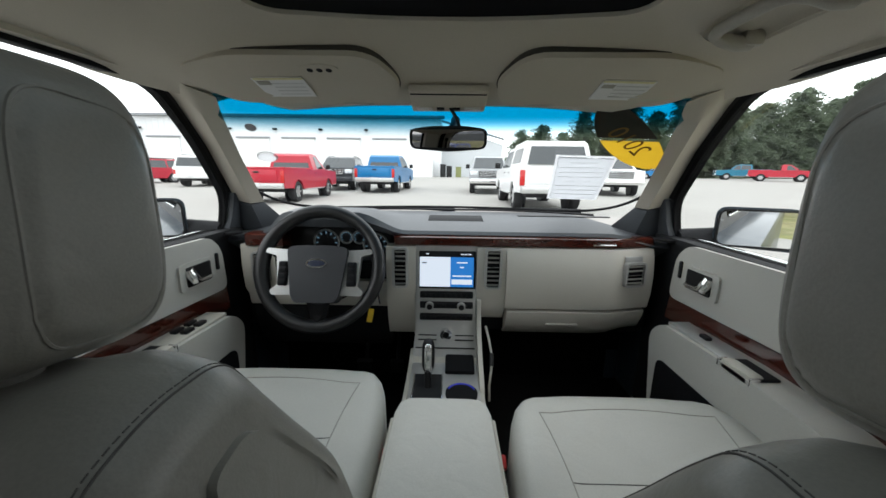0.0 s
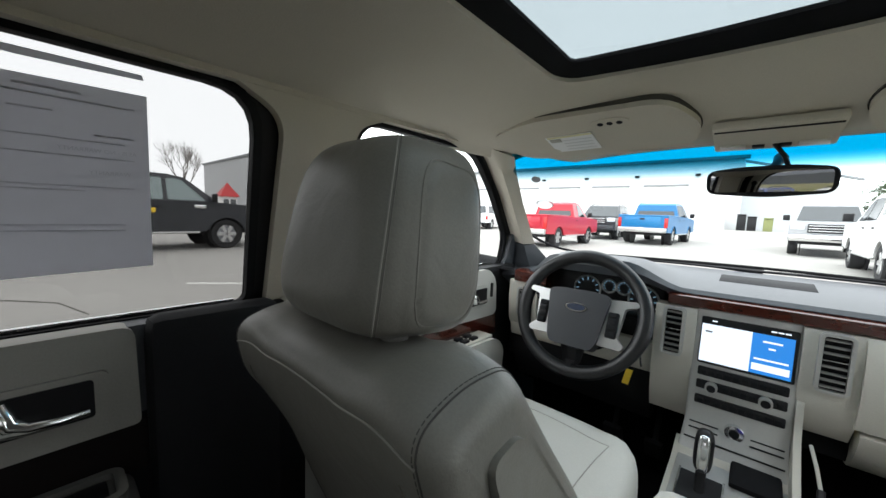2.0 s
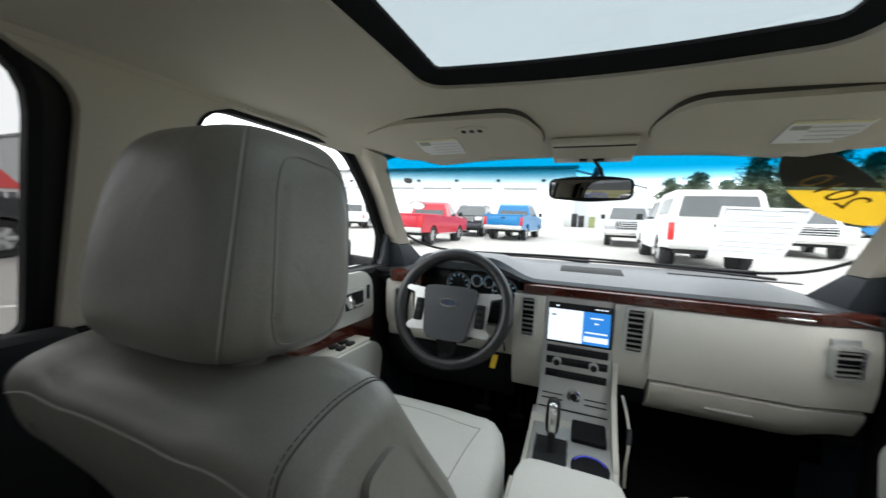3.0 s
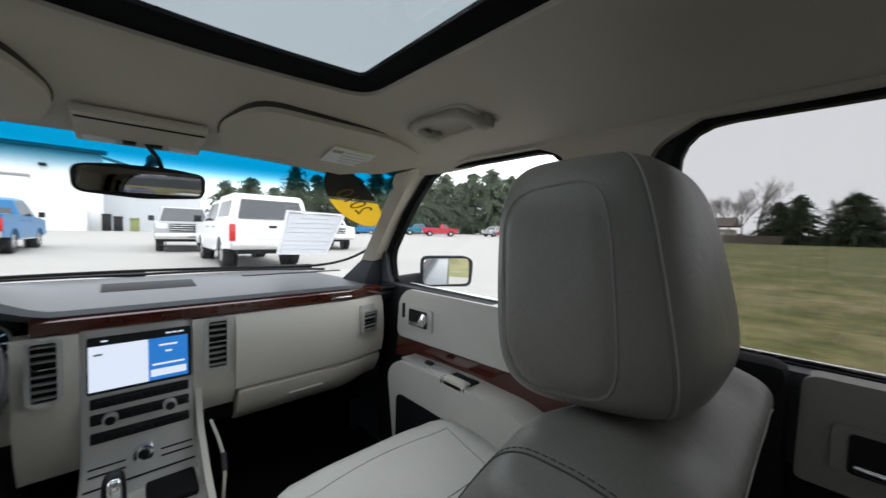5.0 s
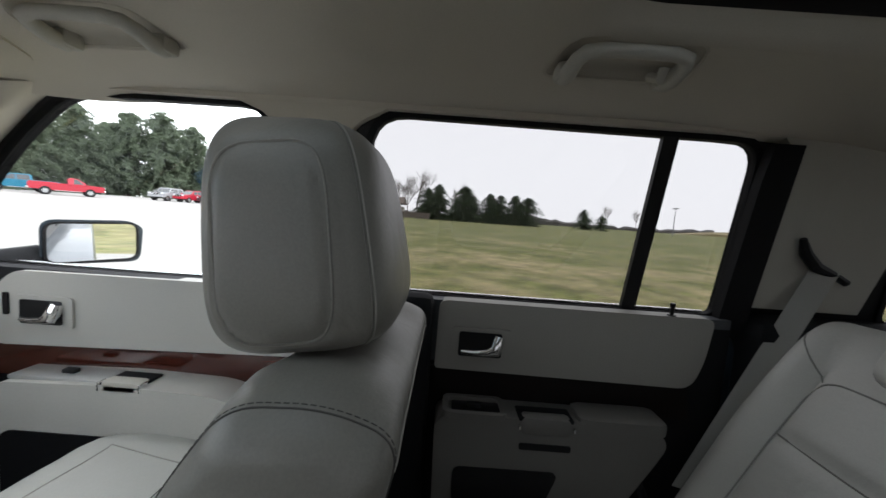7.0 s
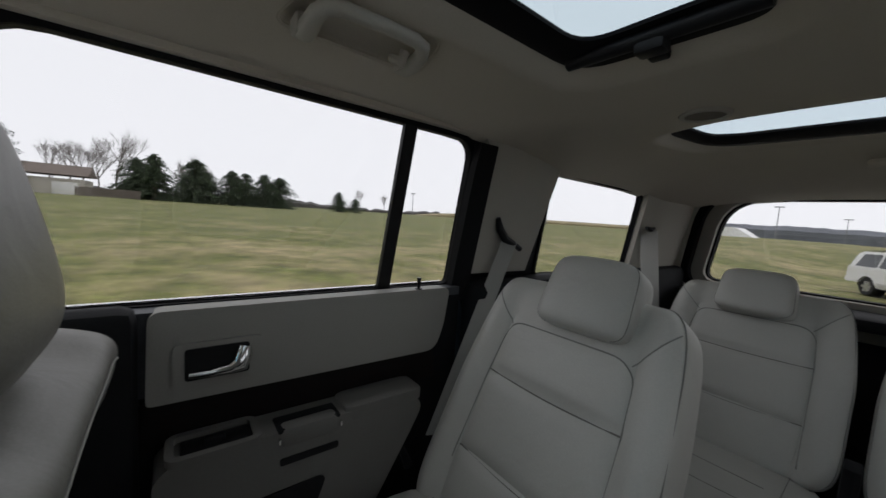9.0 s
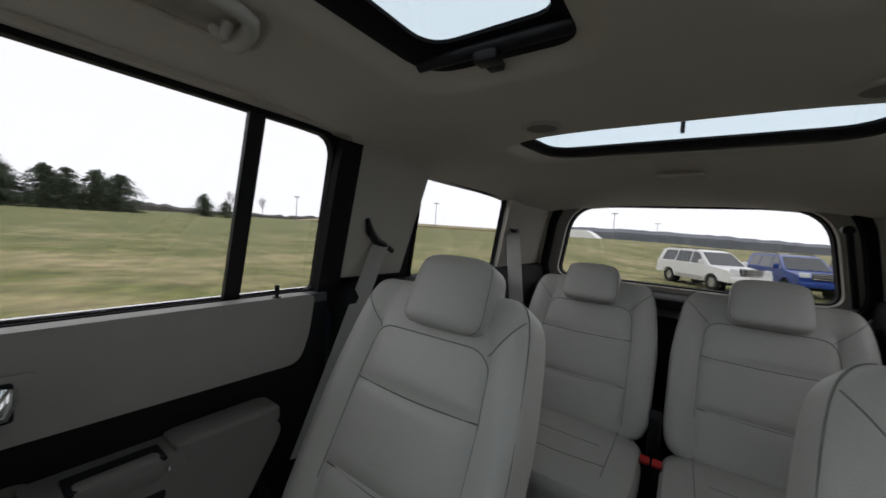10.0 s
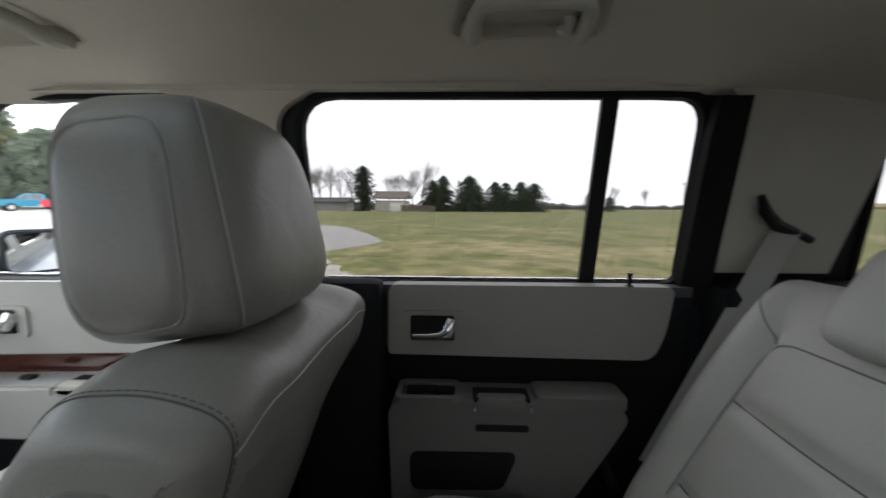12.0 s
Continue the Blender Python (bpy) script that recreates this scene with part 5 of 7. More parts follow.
for s in (-1, 1):
    bm = bmesh.new()
    prism(bm, rounded([(s * 0.078, 0.048), (s * 0.150, 0.054), (s * 0.156, 0.040), (s * 0.122, 0.032), (s * 0.113, -0.052), (s * 0.134, -0.068), (s * 0.128, -0.082), (s * 0.064, -0.080)], 0.008), lambda x, z, k: Vector((x, -0.016 + 0.022 * k, z)))
    soften(bm, 0.004)
    sp = part("spoke", bm, SILVER, wheel)
    pod = part("button_pod", bbox((s * 0.098, -0.017, -0.020), (0.028, 0.014, 0.070), 0.005), BLACK, sp)
    for i in range(4):
        part("button", bbox((s * 0.098, -0.025, -0.046 + 0.0175 * i), (0.021, 0.004, 0.013), 0.002), DARK, pod)
bm = bmesh.new()
tube(bm, [(0, 0.0, -0.09), (0, 0.02, -0.135), (0, 0.005, -0.162)], [0.03, 0.022, 0.014], 10, 1.6)
part("lower_spoke", bm, RUBBER, wheel)
bm = bmesh.new()
tube(bm, [(0, 0.0, 0), (0, 0.17, -0.02)], [0.055, 0.07], 16)
part("column_shroud", bm, DARK, wheel)
for s, words in ((-1, "indicator_stalk"), (1, "wiper_stalk")):
    bm = bmesh.new()
    tube(bm, [(s * 0.05, 0.06, 0.02), (s * 0.16, 0.045, 0.045)], [0.008, 0.010], 8)
    part(words, bm, BLACK, wheel)
tag = thing("yellow_tag", "yellow card tag hanging from the ignition key", "tag")
part("card", bbox((-0.243, 1.355, 0.825), (0.018, 0.003, 0.046), 0.001, pose(0, 0, 0, 0, 12, 20)), YELLOW, tag, smooth=False)
bm = bmesh.new()
tube(bm, [(-0.206, 1.333, 0.873), (-0.215, 1.345, 0.91), (-0.22, 1.38, 0.93)], 0.003, 6)
part("key_cord", bm, BLACK, tag)
for x, w in ((-0.30, 0.06), (-0.18, 0.05)):
    pedal = thing("pedal", "black rubber foot pedal under the dashboard", "pedal", "pedals")
    part("pad", bbox((x, 1.50, 0.56), (w, 0.02, 0.07), 0.006, pose(0, 0, 0, 25, 0, 0)), RUBBER, pedal)
    bm = bmesh.new()
    tube(bm, [(x, 1.51, 0.57), (x, 1.60, 0.74)], 0.008, 8)
    part("arm", bm, DARK, pedal)

for sg, words in ((-1, "lamp"), (1, "wiper")):
    stalk = thing("column_stalk", f"black {words} stalk on the steering column", "stalk", "column stalks")
    bm = bmesh.new()
    tube(bm, [(-0.366 + sg * 0.030, 1.345, 1.000), (-0.366 + sg * 0.090, 1.325, 1.012), (-0.366 + sg * 0.142, 1.318, 1.020)], [0.009, 0.007, 0.008], 10)
    part("lever_arm", bm, DARK, stalk)
    bm = bmesh.new()
    tube(bm, [(-0.366 + sg * 0.118, 1.3205, 1.0165), (-0.366 + sg * 0.146, 1.3175, 1.0205)], [0.0095, 0.0105], 12)
    part("end_knob", bm, BLACK, stalk)
cable = thing("charging_cable", "thin pale cable looped beside the console", "cable")
bm = bmesh.new()
tube(bm, [(0.129, 1.345, 0.800), (0.136, 1.300, 0.775), (0.142, 1.262, 0.742), (0.138, 1.236, 0.712), (0.133, 1.226, 0.668), (0.136, 1.235, 0.610)], 0.0035, 8)
part("cord", bm, TRIM, cable)
bm = bmesh.new()
tube(bm, [(0.142, 1.268, 0.748), (0.1395, 1.242, 0.720)], 0.0065, 10)
part("plug", bm, BLACK, cable)

# ---- overhead: visors, mirror, lamps, handles ----
PALE_PRINT, GREY_PRINT, BAND_PRINT = material("pale_print", (0.62, 0.62, 0.62), 0.6), material("grey_print", (0.36, 0.35, 0.31), 0.6), material("band_print", (0.74, 0.70, 0.42), 0.6)
for s in (-1, 1):
    visor = thing("sun_visor", "beige cloth sun visor folded up, with a white warning label", "sun visor", "sun visors")
    poly = rounded([(0.095, 0.085), (0.140, 0.0), (0.41, -0.002), (0.515, 0.034), (0.525, 0.095), (0.470, 0.165), (0.118, 0.168)], [0.03, 0.06, 0.10, 0.05, 0.04, 0.05, 0.03])
    mv = Matrix.Translation((0, 0.985, 1.501)) @ pose(0, 0, 0, -18, 0, 0)
    # dark plate behind the visor paints the shadow line along its edge
    bm = bmesh.new()
    prism(bm, grown(poly, 0.002), lambda x, y, k: mv @ Vector((s * x, y, -0.0125 + 0.022 * k)))
    part("visor_shade_plate", bm, material("visor_gap_shade", (0.06, 0.055, 0.045), 0.95), visor, "dark plate standing in for the shade round the folded visor", False)
    bm = bmesh.new()
    prism(bm, poly, lambda x, y, k: mv @ Vector((s * x, y, -0.0235 + 0.0115 * k)))
    soften(bm, 0.007, 3)
    part("visor_panel", bm, FABRIC, visor)
    part("vanity_edge", bbox(mv @ Vector((s * 0.20, 0.163, -0.020)), (0.07, 0.010, 0.010), 0.004, pose(0, 0, 0, -18, 0, 0)), TRIM, visor)
    x0 = s * (0.338 if s < 0 else 0.352)
    lab = part("warning_label", bbox(mv @ Vector((x0, 0.100, -0.0245)), (0.106, 0.070, 0.0015), 0, pose(0, 0, 0, -18, 0, s * 4)), LABEL, visor, "white warning label with grey print", False)
    for i in range(4):
        part("print_line", bbox(mv @ Vector((x0 + 0.014, 0.084 + 0.013 * i, -0.0256)), (0.066, 0.0025, 0.001), 0, pose(0, 0, 0, -18, 0, s * 4)), PALE_PRINT, lab, "", False)
    part("print_mark", bbox(mv @ Vector((x0 - 0.034, 0.083, -0.0256)), (0.026, 0.013, 0.001), 0, pose(0, 0, 0, -18, 0, s * 4)), GREY_PRINT, lab, "", False)
    part("heading_band", bbox(mv @ Vector((x0, 0.0685, -0.0256)), (0.102, 0.006, 0.001), 0, pose(0, 0, 0, -18, 0, s * 4)), BAND_PRINT, lab, "pale yellow heading band", False)
    if s < 0:
        bm = bmesh.new()
        prism(bm, [(-0.244 + 0.036 * math.cos(math.tau * i / 28), 0.036 + 0.014 * math.sin(math.tau * i / 28)) for i in range(28)], lambda x, y, k: mv @ Vector((x, y, -0.0252 + 0.003 * k)))
        part("remote_plate", bm, FABRIC, visor, "", False)
        for i in range(3):
            bm = bmesh.new()
            disc(bm, 0.006, 0.004, 16, Matrix.Translation(mv @ Vector((-0.262 + 0.018 * i, 0.040, -0.0255))) @ pose(0, 0, 0, 71, 0, 0))
            part("remote_button", bm, DARK, visor)
    bm = bmesh.new()
    tube(bm, [mv @ Vector((s * 0.512, 0.07, -0.012)), mv @ Vector((s * 0.53, 0.07, -0.004)), mv @ Vector((s * 0.54, 0.075, 0.012))], 0.006, 8)
    part("pivot", bm, TRIM, visor)

ohc = thing("overhead_console", "beige overhead console with map lamps", "console lamp")
part("console_shell", bbox((0, 1.125, 1.4375), (0.168, 0.110, 0.016), 0.005, pose(0, 0, 0, -12, 0, 0)), FABRIC, ohc)
part("panel_line", bbox((0, 1.082, 1.4385), (0.16, 0.004, 0.003), 0, pose(0, 0, 0, -12, 0, 0)), DARK, ohc, "", False)
for s in (-1, 1):
    part("map_lamp", bbox((s * 0.055, 1.156, 1.4235), (0.040, 0.020, 0.008), 0.003, pose(0, 0, 0, -12, 0, 0)), material("lamp_lens", (0.75, 0.75, 0.72), 0.25), ohc)
    part("lamp_switch", bbox((s * 0.018, 1.156, 1.4235), (0.018, 0.014, 0.008), 0.002, pose(0, 0, 0, -12, 0, 0)), BLACK, ohc)

inner = thing("rear_view_mirror", "black rear-view mirror hanging from the windscreen", "mirror")
mm = pose(0.0, 1.155, 1.356, 2.5, 0, -5)
bm = bmesh.new()
prism(bm, rounded([(-0.090, -0.022), (0.0, -0.029), (0.090, -0.022), (0.092, 0.022), (0.04, 0.029), (-0.04, 0.029), (-0.092, 0.022)], 0.016), lambda x, z, k: mm @ Vector((x, 0.026 * k, z)))
soften(bm, 0.006, 3)
part("housing", bm, BLACK, inner)
bm = bmesh.new()
prism(bm, rounded(rect(-0.084, -0.019, 0.084, 0.021), 0.012), lambda x, z, k: mm @ Vector((x, -0.0015 + 0.004 * k, z)))
part("mirror_glass", bm, MIRROR, inner, "", False)
bm = bmesh.new()
tube(bm, [(0.0, 1.180, 1.372), (0.012, 1.205, 1.395), (0.018, 1.235, 1.408)], [0.009, 0.007, 0.012], 10)
part("stem", bm, BLACK, inner)
bm = bmesh.new()
tube(bm, [(0.026, 1.165, 1.386), (0.020, 1.150, 1.400), (0.008, 1.152, 1.418), (0.0, 1.160, 1.434)], 0.004, 8)
part("wire", bm, BLACK, inner)


def grab_handle(s, y, hook):
    x, z, r = 0.478, 1.488, 0.074
    h = thing("grab_handle", "beige plastic grab handle" + (" with a coat hook" if hook else "") + " on the roof rail", "grab handle", "grab handles")
    # a U that lies folded against the roof
    bow = [(x + 0.006, r, z + 0.002), (x - 0.016, r, z + 0.000), (x - 0.040, r - 0.001, z + 0.005), (x - 0.056, r - 0.008, z + 0.009), (x - 0.064, r - 0.026, z + 0.010), (x - 0.066, 0.0, z + 0.010)]
    bow += [(a, -b, c) for a, b, c in bow[-2::-1]]
    bm = bmesh.new()
    tube(bm, [(s * a, y + b, c) for a, b, c in bow], [0.0130, 0.0120, 0.0105, 0.0098, 0.0092, 0.0090, 0.0092, 0.0098, 0.0105, 0.0120, 0.0130], 12)
    part("grip", bm, TRIM, h)
    for k in (-1, 1):
        part("end_cap", bbox((s * (x + 0.004), y + k * r, z + 0.006), (0.034, 0.030, 0.026), 0.008), TRIM, h)
    # the pit in the headliner behind the grip
    pit = rounded([(x - 0.078, -0.088), (x + 0.024, -0.112), (x + 0.024, 0.112), (x - 0.078, 0.088)], 0.030, 6)
    cut(headliner, [straight([(s * a, y + b) for a, b in grown(pit, -0.004)])])
    bm, loops, mid_x = bmesh.new(), [], x - 0.028
    for f, up in ((1.0, -0.0010), (0.96, 0.001), (0.86, 0.009), (0.74, 0.0145), (0.40, 0.016)):
        loops.append([bm.verts.new((s * (mid_x + (a - mid_x) * f), y + b * f, roof_height(a, y + b) + up)) for a, b in pit])
    for u, v in zip(loops, loops[1:]):
        for k in range(len(pit)):
            bm.faces.new((u[k], u[(k + 1) % len(pit)], v[(k + 1) % len(pit)], v[k]))
    bm.faces.new(loops[-1])
    part("recess", bm, FABRIC, h)
    if hook:
        bm = bmesh.new()
        tube(bm, [(s * (x - 0.006), y - 0.046, z + 0.004), (s * (x - 0.030), y - 0.048, z - 0.008), (s * (x - 0.034), y - 0.050, z + 0.006)], 0.007, 8)
        part("coat_hook", bm, TRIM, h)


grab_handle(1, 0.857, False)
for s in (1, -1):
    grab_handle(s, 0.107, True)
    grille = thing("roof_speaker", "round beige roof speaker grille", "speaker", "roof speakers")
    bm = bmesh.new()
    pillow(bm, (0.046, 0.046, 0.008), 0.5, 1.0, pose(s * 0.255, -0.505, roof_height(0.255, -0.505) + 0.004, 0, 0, 0), 32, 8)
    part("mesh_cover", bm, material("speaker_mesh", (0.22, 0.20, 0.165), 0.9, 0, 0.3, 900, 0.5), grille)
    shade = thing("roller_blind", "black roller blind at the roof window", "blind", "roller blinds")
    bm = bmesh.new()
    tube(bm, [(s * 0.108, -0.200, 1.532), (s * 0.357, -0.200, 1.532)], 0.012, 12)
    part("roller", bm, BLACK, shade)
    part("pull", bbox((s * 0.232, -0.206, 1.525), (0.040, 0.030, 0.030), 0.006), BLACK, shade)
    part("pull_tab", bbox((s * 0.232, -0.230, 1.518), (0.026, 0.020, 0.014), 0.004), BLACK, shade)
lamp = thing("rear_dome_lamp", "slim beige dome lamp over the rear seats", "lamp")
part("lamp_cover", bbox((0, -1.10, 1.482), (0.13, 0.05, 0.012), 0.005, pose(0, 0, 0, 6, 0, 0)), FABRIC, lamp)
# tailgate strut and rear wiper pivot seen at the window's edge
strut = thing("tailgate_strut", "black gas strut beside the rear window", "strut")
bm = bmesh.new()
tube(bm, [(-0.545, -1.74, 1.355), (-0.600, -1.78, 1.06)], 0.012, 10)
part("cylinder", bm, BLACK, strut)
bm = bmesh.new()
disc(bm, 0.018, 0.03, 16, Matrix.Translation((-0.540, -1.75, 1.36)))
part("pivot", bm, BLACK, strut)

# ---- door mirrors ----
for s in (1, -1):
    mirror = thing("door_mirror", "dark blue outside door mirror", "mirror", "door mirrors")
    mo = Matrix.Translation((s * 0.925, 1.345, 1.127)) @ pose(0, 0, 0, 0, 0, s * -22) @ Matrix.Diagonal((0.88, 0.88, 0.80, 1))
    bm = bmesh.new()
    prism(bm, rounded([(-0.125, -0.070), (0.125, -0.080), (0.135, 0.055), (0.09, 0.080), (-0.125, 0.080)] if s > 0 else [(-0.125, -0.080), (0.125, -0.070), (0.125, 0.080), (-0.09, 0.080), (-0.135, 0.055)], 0.035), lambda x, z, k: mo @ Vector((x * (1 - 0.25 * k), 0.10 * k, z * (1 - 0.2 * k))))
    soften(bm, 0.012, 3)
    part("housing", bm, P_BODY, mirror)
    bm = bmesh.new()
    prism(bm, rounded(rect(-0.112, -0.064, 0.112, 0.066), 0.028), lambda x, z, k: mo @ Vector((x, -0.003 + 0.004 * k, z)))
    part("mirror_glass", bm, MIRROR, mirror, "", False)
    bm = bmesh.new()
    ring(bm, rounded(rect(-0.112, -0.064, 0.112, 0.066), 0.028), grown(rounded(rect(-0.112, -0.064, 0.112, 0.066), 0.028), 0.007), lambda x, z, k: mo @ Vector((x, -0.006 + 0.01 * k, z)))
    part("glass_edge", bm, BLACK, mirror)
    bm = bmesh.new()
    tube(bm, [(s * 0.75, 1.43, 1.075), (s * 0.85, 1.41, 1.09)], [0.040, 0.034], 12, 0.8)
    part("mirror_foot", bm, DARK, mirror)

# ---- stickers, papers and wipers on the glass ----


def screen_at(t, k, out=-0.004):
    """A point on the windscreen: t from top to bottom, k across."""
    half = 0.55 + 0.17 * t
    return Vector((half * k, 1.20 + 0.66 * t - (0.055 + 0.20 * t) * k * k + out, 1.445 - 0.325 * t + 0.012 * math.sin(math.pi * t) + out))

sticker = thing("year_sticker", "oval black and yellow year sticker on the windscreen", "sticker")


def stick(parent, name, mat, poly, t0, k0, st, sk, out, label=""):
    """A flat thing on the windscreen; poly in units of st (down) and sk (across)."""
    bm = bmesh.new()
    prism(bm, poly, lambda a, b, i: screen_at(t0 + b * st, k0 + a * sk, out - 0.001 * i))
    return part(name, bm, mat, parent, label, False)


def stick_ring(parent, name, mat, inner_poly, outer_poly, t0, k0, out):
    bm = bmesh.new()
    ring(bm, inner_poly, outer_poly, lambda a, b, i: screen_at(t0 + b, k0 + a, out - 0.001 * i))
    return part(name, bm, mat, parent, "", False)


# an oval that leans from upper middle to lower outside: black above, yellow below
ell = [(0.172 * math.cos(a) + 0.020 * math.sin(a), 0.196 * math.cos(a) - 0.135 * math.sin(a)) for a in (math.tau * i / 64 for i in range(64))]
stick(sticker, "sticker_field", BLACKVINYL, [p for p in ell if p[1] <= 0.0], 0.232, 0.808, 1.0, 1.0, -0.006)
stick(sticker, "yellow_field", YELLOWFILM, [p for p in ell if p[1] > 0.0], 0.232, 0.808, 1.0, 1.0, -0.006, "yellow lower half")
txt = bpy.data.curves.new("year", "FONT")
txt.body, txt.size, txt.align_x, txt.align_y = "2010", 0.074, "CENTER", "CENTER"
tob = new("year_source", txt)
bpy.context.view_layer.update()
me = bpy.data.meshes.new_from_object(tob.evaluated_get(bpy.context.evaluated_depsgraph_get()))
bpy.data.objects.remove(tob)
o0, ax, ay = screen_at(0.242, 0.812, -0.010), screen_at(0.428, 0.980, -0.010) - screen_at(0.036, 0.636, -0.010), screen_at(0.10, 0.83, -0.010) - screen_at(0.37, 0.79, -0.010)
ax.normalize()
ay = (ay - ax * ay.dot(ax)).normalized()
for v in me.vertices:
    v.co = o0 - ax * v.co.x + ay * v.co.y
numerals = new("numerals", me)
me.materials.append(material("amber_print", (0.22, 0.12, 0.02), 0.6))
numerals.parent = sticker

form = thing("price_form", "white printed form taped inside the windscreen", "paper")
quad = [(-0.135, -0.215), (0.135, -0.20), (0.115, 0.22), (-0.115, 0.225)]
inset = [(a * 0.9, b * 0.93) for a, b in quad]
stick_ring(form, "sheet", FORM_W, inset, quad, 0.565, 0.665, -0.006)
stick(form, "printed_field", FIELD_W, inset, 0.565, 0.665, 1.0, 1.0, -0.0085)
for i in range(8):
    b = -0.16 + 0.044 * i
    w = 0.10 if i % 4 else 0.06
    stick(form, "print_line", FAINT, rect(-w, b, w, b + 0.002), 0.565, 0.665, 1.0, 1.0, -0.011)
oval_st = thing("oval_sticker", "small white oval sticker on the windscreen", "sticker")
stick_ring(oval_st, "rim", INK, oval(0.037, 0.037), oval(0.042, 0.042), 0.405, -0.862, -0.006)
stick(oval_st, "field", FORM_W, oval(0.037, 0.037), 0.405, -0.862, 1.0, 1.0, -0.009)
dot = thing("round_sticker", "faded round sticker in the tinted band", "sticker")
stick(dot, "field", INK, oval(0.022, 0.026), 0.18, -0.88, 1.0, 1.0, -0.006)

# papers on the rear side window: a buyer's form seen from its back, and a strip of tape
guide = thing("window_form", "large grey printed form taped to the rear window", "paper")
bm = bmesh.new()
gq = [(0.178, 1.168), (0.372, 1.176), (0.363, 1.418), (0.172, 1.414)]
prism(bm, gq, side(-1, 0.004, 0.0015))
part("sheet", bm, FORM, guide, "", False)
for i, (z, a, b, h) in enumerate(((1.404, 0.245, 0.30, 0.004), (1.396, 0.195, 0.35, 0.003), (1.380, 0.24, 0.275, 0.003), (1.358, 0.31, 0.35, 0.003), (1.350, 0.205, 0.34, 0.002), (1.330, 0.215, 0.35, 0.002), (1.292, 0.20, 0.35, 0.002), (1.286, 0.20, 0.30, 0.002), (1.240, 0.21, 0.34, 0.002), (1.232, 0.21, 0.34, 0.002))):
    bm = bmesh.new()
    prism(bm, rect(a, z, b, z + h * 0.6), side(-1, 0.0065, 0.001))
    part("print_line", bm, FORM_INK, guide, "", False)


def lettering(words, size, origin, ax, ay, mat, parent, name):
    """Flat letters from an origin along ax, with ay upwards."""
    cu = bpy.data.curves.new(name, "FONT")
    cu.body, cu.size = words, size
    ob = new("letter_source", cu)
    bpy.context.view_layer.update()
    me = bpy.data.meshes.new_from_object(ob.evaluated_get(bpy.context.evaluated_depsgraph_get()))
    bpy.data.objects.remove(ob)
    for v in me.vertices:
        v.co = Vector(origin) + Vector(ax) * v.co.x + Vector(ay) * v.co.y
    me.materials.append(mat)
    out = new(name, me)
    out.parent = parent
    return out


lettering("AS IS - NO WARRANTY", 0.0072, (-lean(1.337) + 0.0085, 0.352, 1.337), (0, -1, 0), (0.27, 0, 0.963), FORM_INK, guide, "print_words")
lettering("WARRANTY", 0.0075, (-lean(1.309) + 0.0085, 0.346, 1.309), (0, -1, 0), (0.27, 0, 0.963), FORM_INK, guide, "print_words")
tape = thing("tape_strip", "grey strip of adhesive tape on the rear window", "tape")
bm = bmesh.new()
prism(bm, [(0.198, 1.436), (0.250, 1.434), (0.300, 1.435), (0.360, 1.437), (0.358, 1.443), (0.198, 1.442)], side(-1, 0.004, 0.0012))
part("strip", bm, FORM, tape, "", False)

for x0, x1 in ((-0.62, 0.03), (-0.03, 0.60)):
    wiper = thing("wiper", "black windscreen wiper at rest on the glass", "wiper", "wipers")
    bm = bmesh.new()
    tube(bm, [(x0 + (x1 - x0) * i / 8, 1.865 - 0.16 * ((x0 + (x1 - x0) * i / 8) / 0.7) ** 2, 1.117 + 0.004 * math.sin(i / 8 * math.pi)) for i in range(9)], 0.005, 6)
    part("blade", bm, BLACK, wiper)
    bm = bmesh.new()
    tube(bm, [(x0 + 0.30 * (x1 - x0), 1.86, 1.122), (x0 + 0.6 * (x1 - x0), 1.875, 1.126), (x1, 1.90, 1.115)], [0.004, 0.006, 0.012], 6)
    part("arm", bm, BLACK, wiper)

# ---- ground ----


def ground_height(x, y):
    rise = max(0.5 * smooth(9, 95, x), 1.15 * smooth(12, 95, -y) * smooth(-30, 10, x))
    dip = 0.52 * smooth(8, 17, -y) * (1 - smooth(1.5, 7, x)) * (1 - smooth(34, 60, -y)) * smooth(-40, -20, x)
    lot_rise = (0.20 * smooth(4, 12, y) + 0.50 * smooth(14, 48, y)) * (1 - smooth(60, 100, abs(x)))
    return 1.45 * rise - dip + lot_rise + 0.05 * math.sin(x * 0.31) * math.sin(y * 0.27) * rise


def field_mesh():
    bm = bmesh.new()
    def axis(lim):
        a = [0, 1.5, 3, 4.5, 6, 8, 10, 13, 16, 20, 25, 31, 38, 46, 56, 68, 82, 100, 130, 180, 260, 420, 800, 1600, 3000]
        return [-v for v in a[:0:-1]] + a
    xs, ys = axis(0), axis(0)
    g = [[bm.verts.new((x, y, ground_height(x, y))) for x in xs] for y in ys]
    for j in range(len(ys) - 1):
        for i in range(len(xs) - 1):
            bm.faces.new((g[j][i], g[j][i + 1], g[j + 1][i + 1], g[j + 1][i]))
    return bm


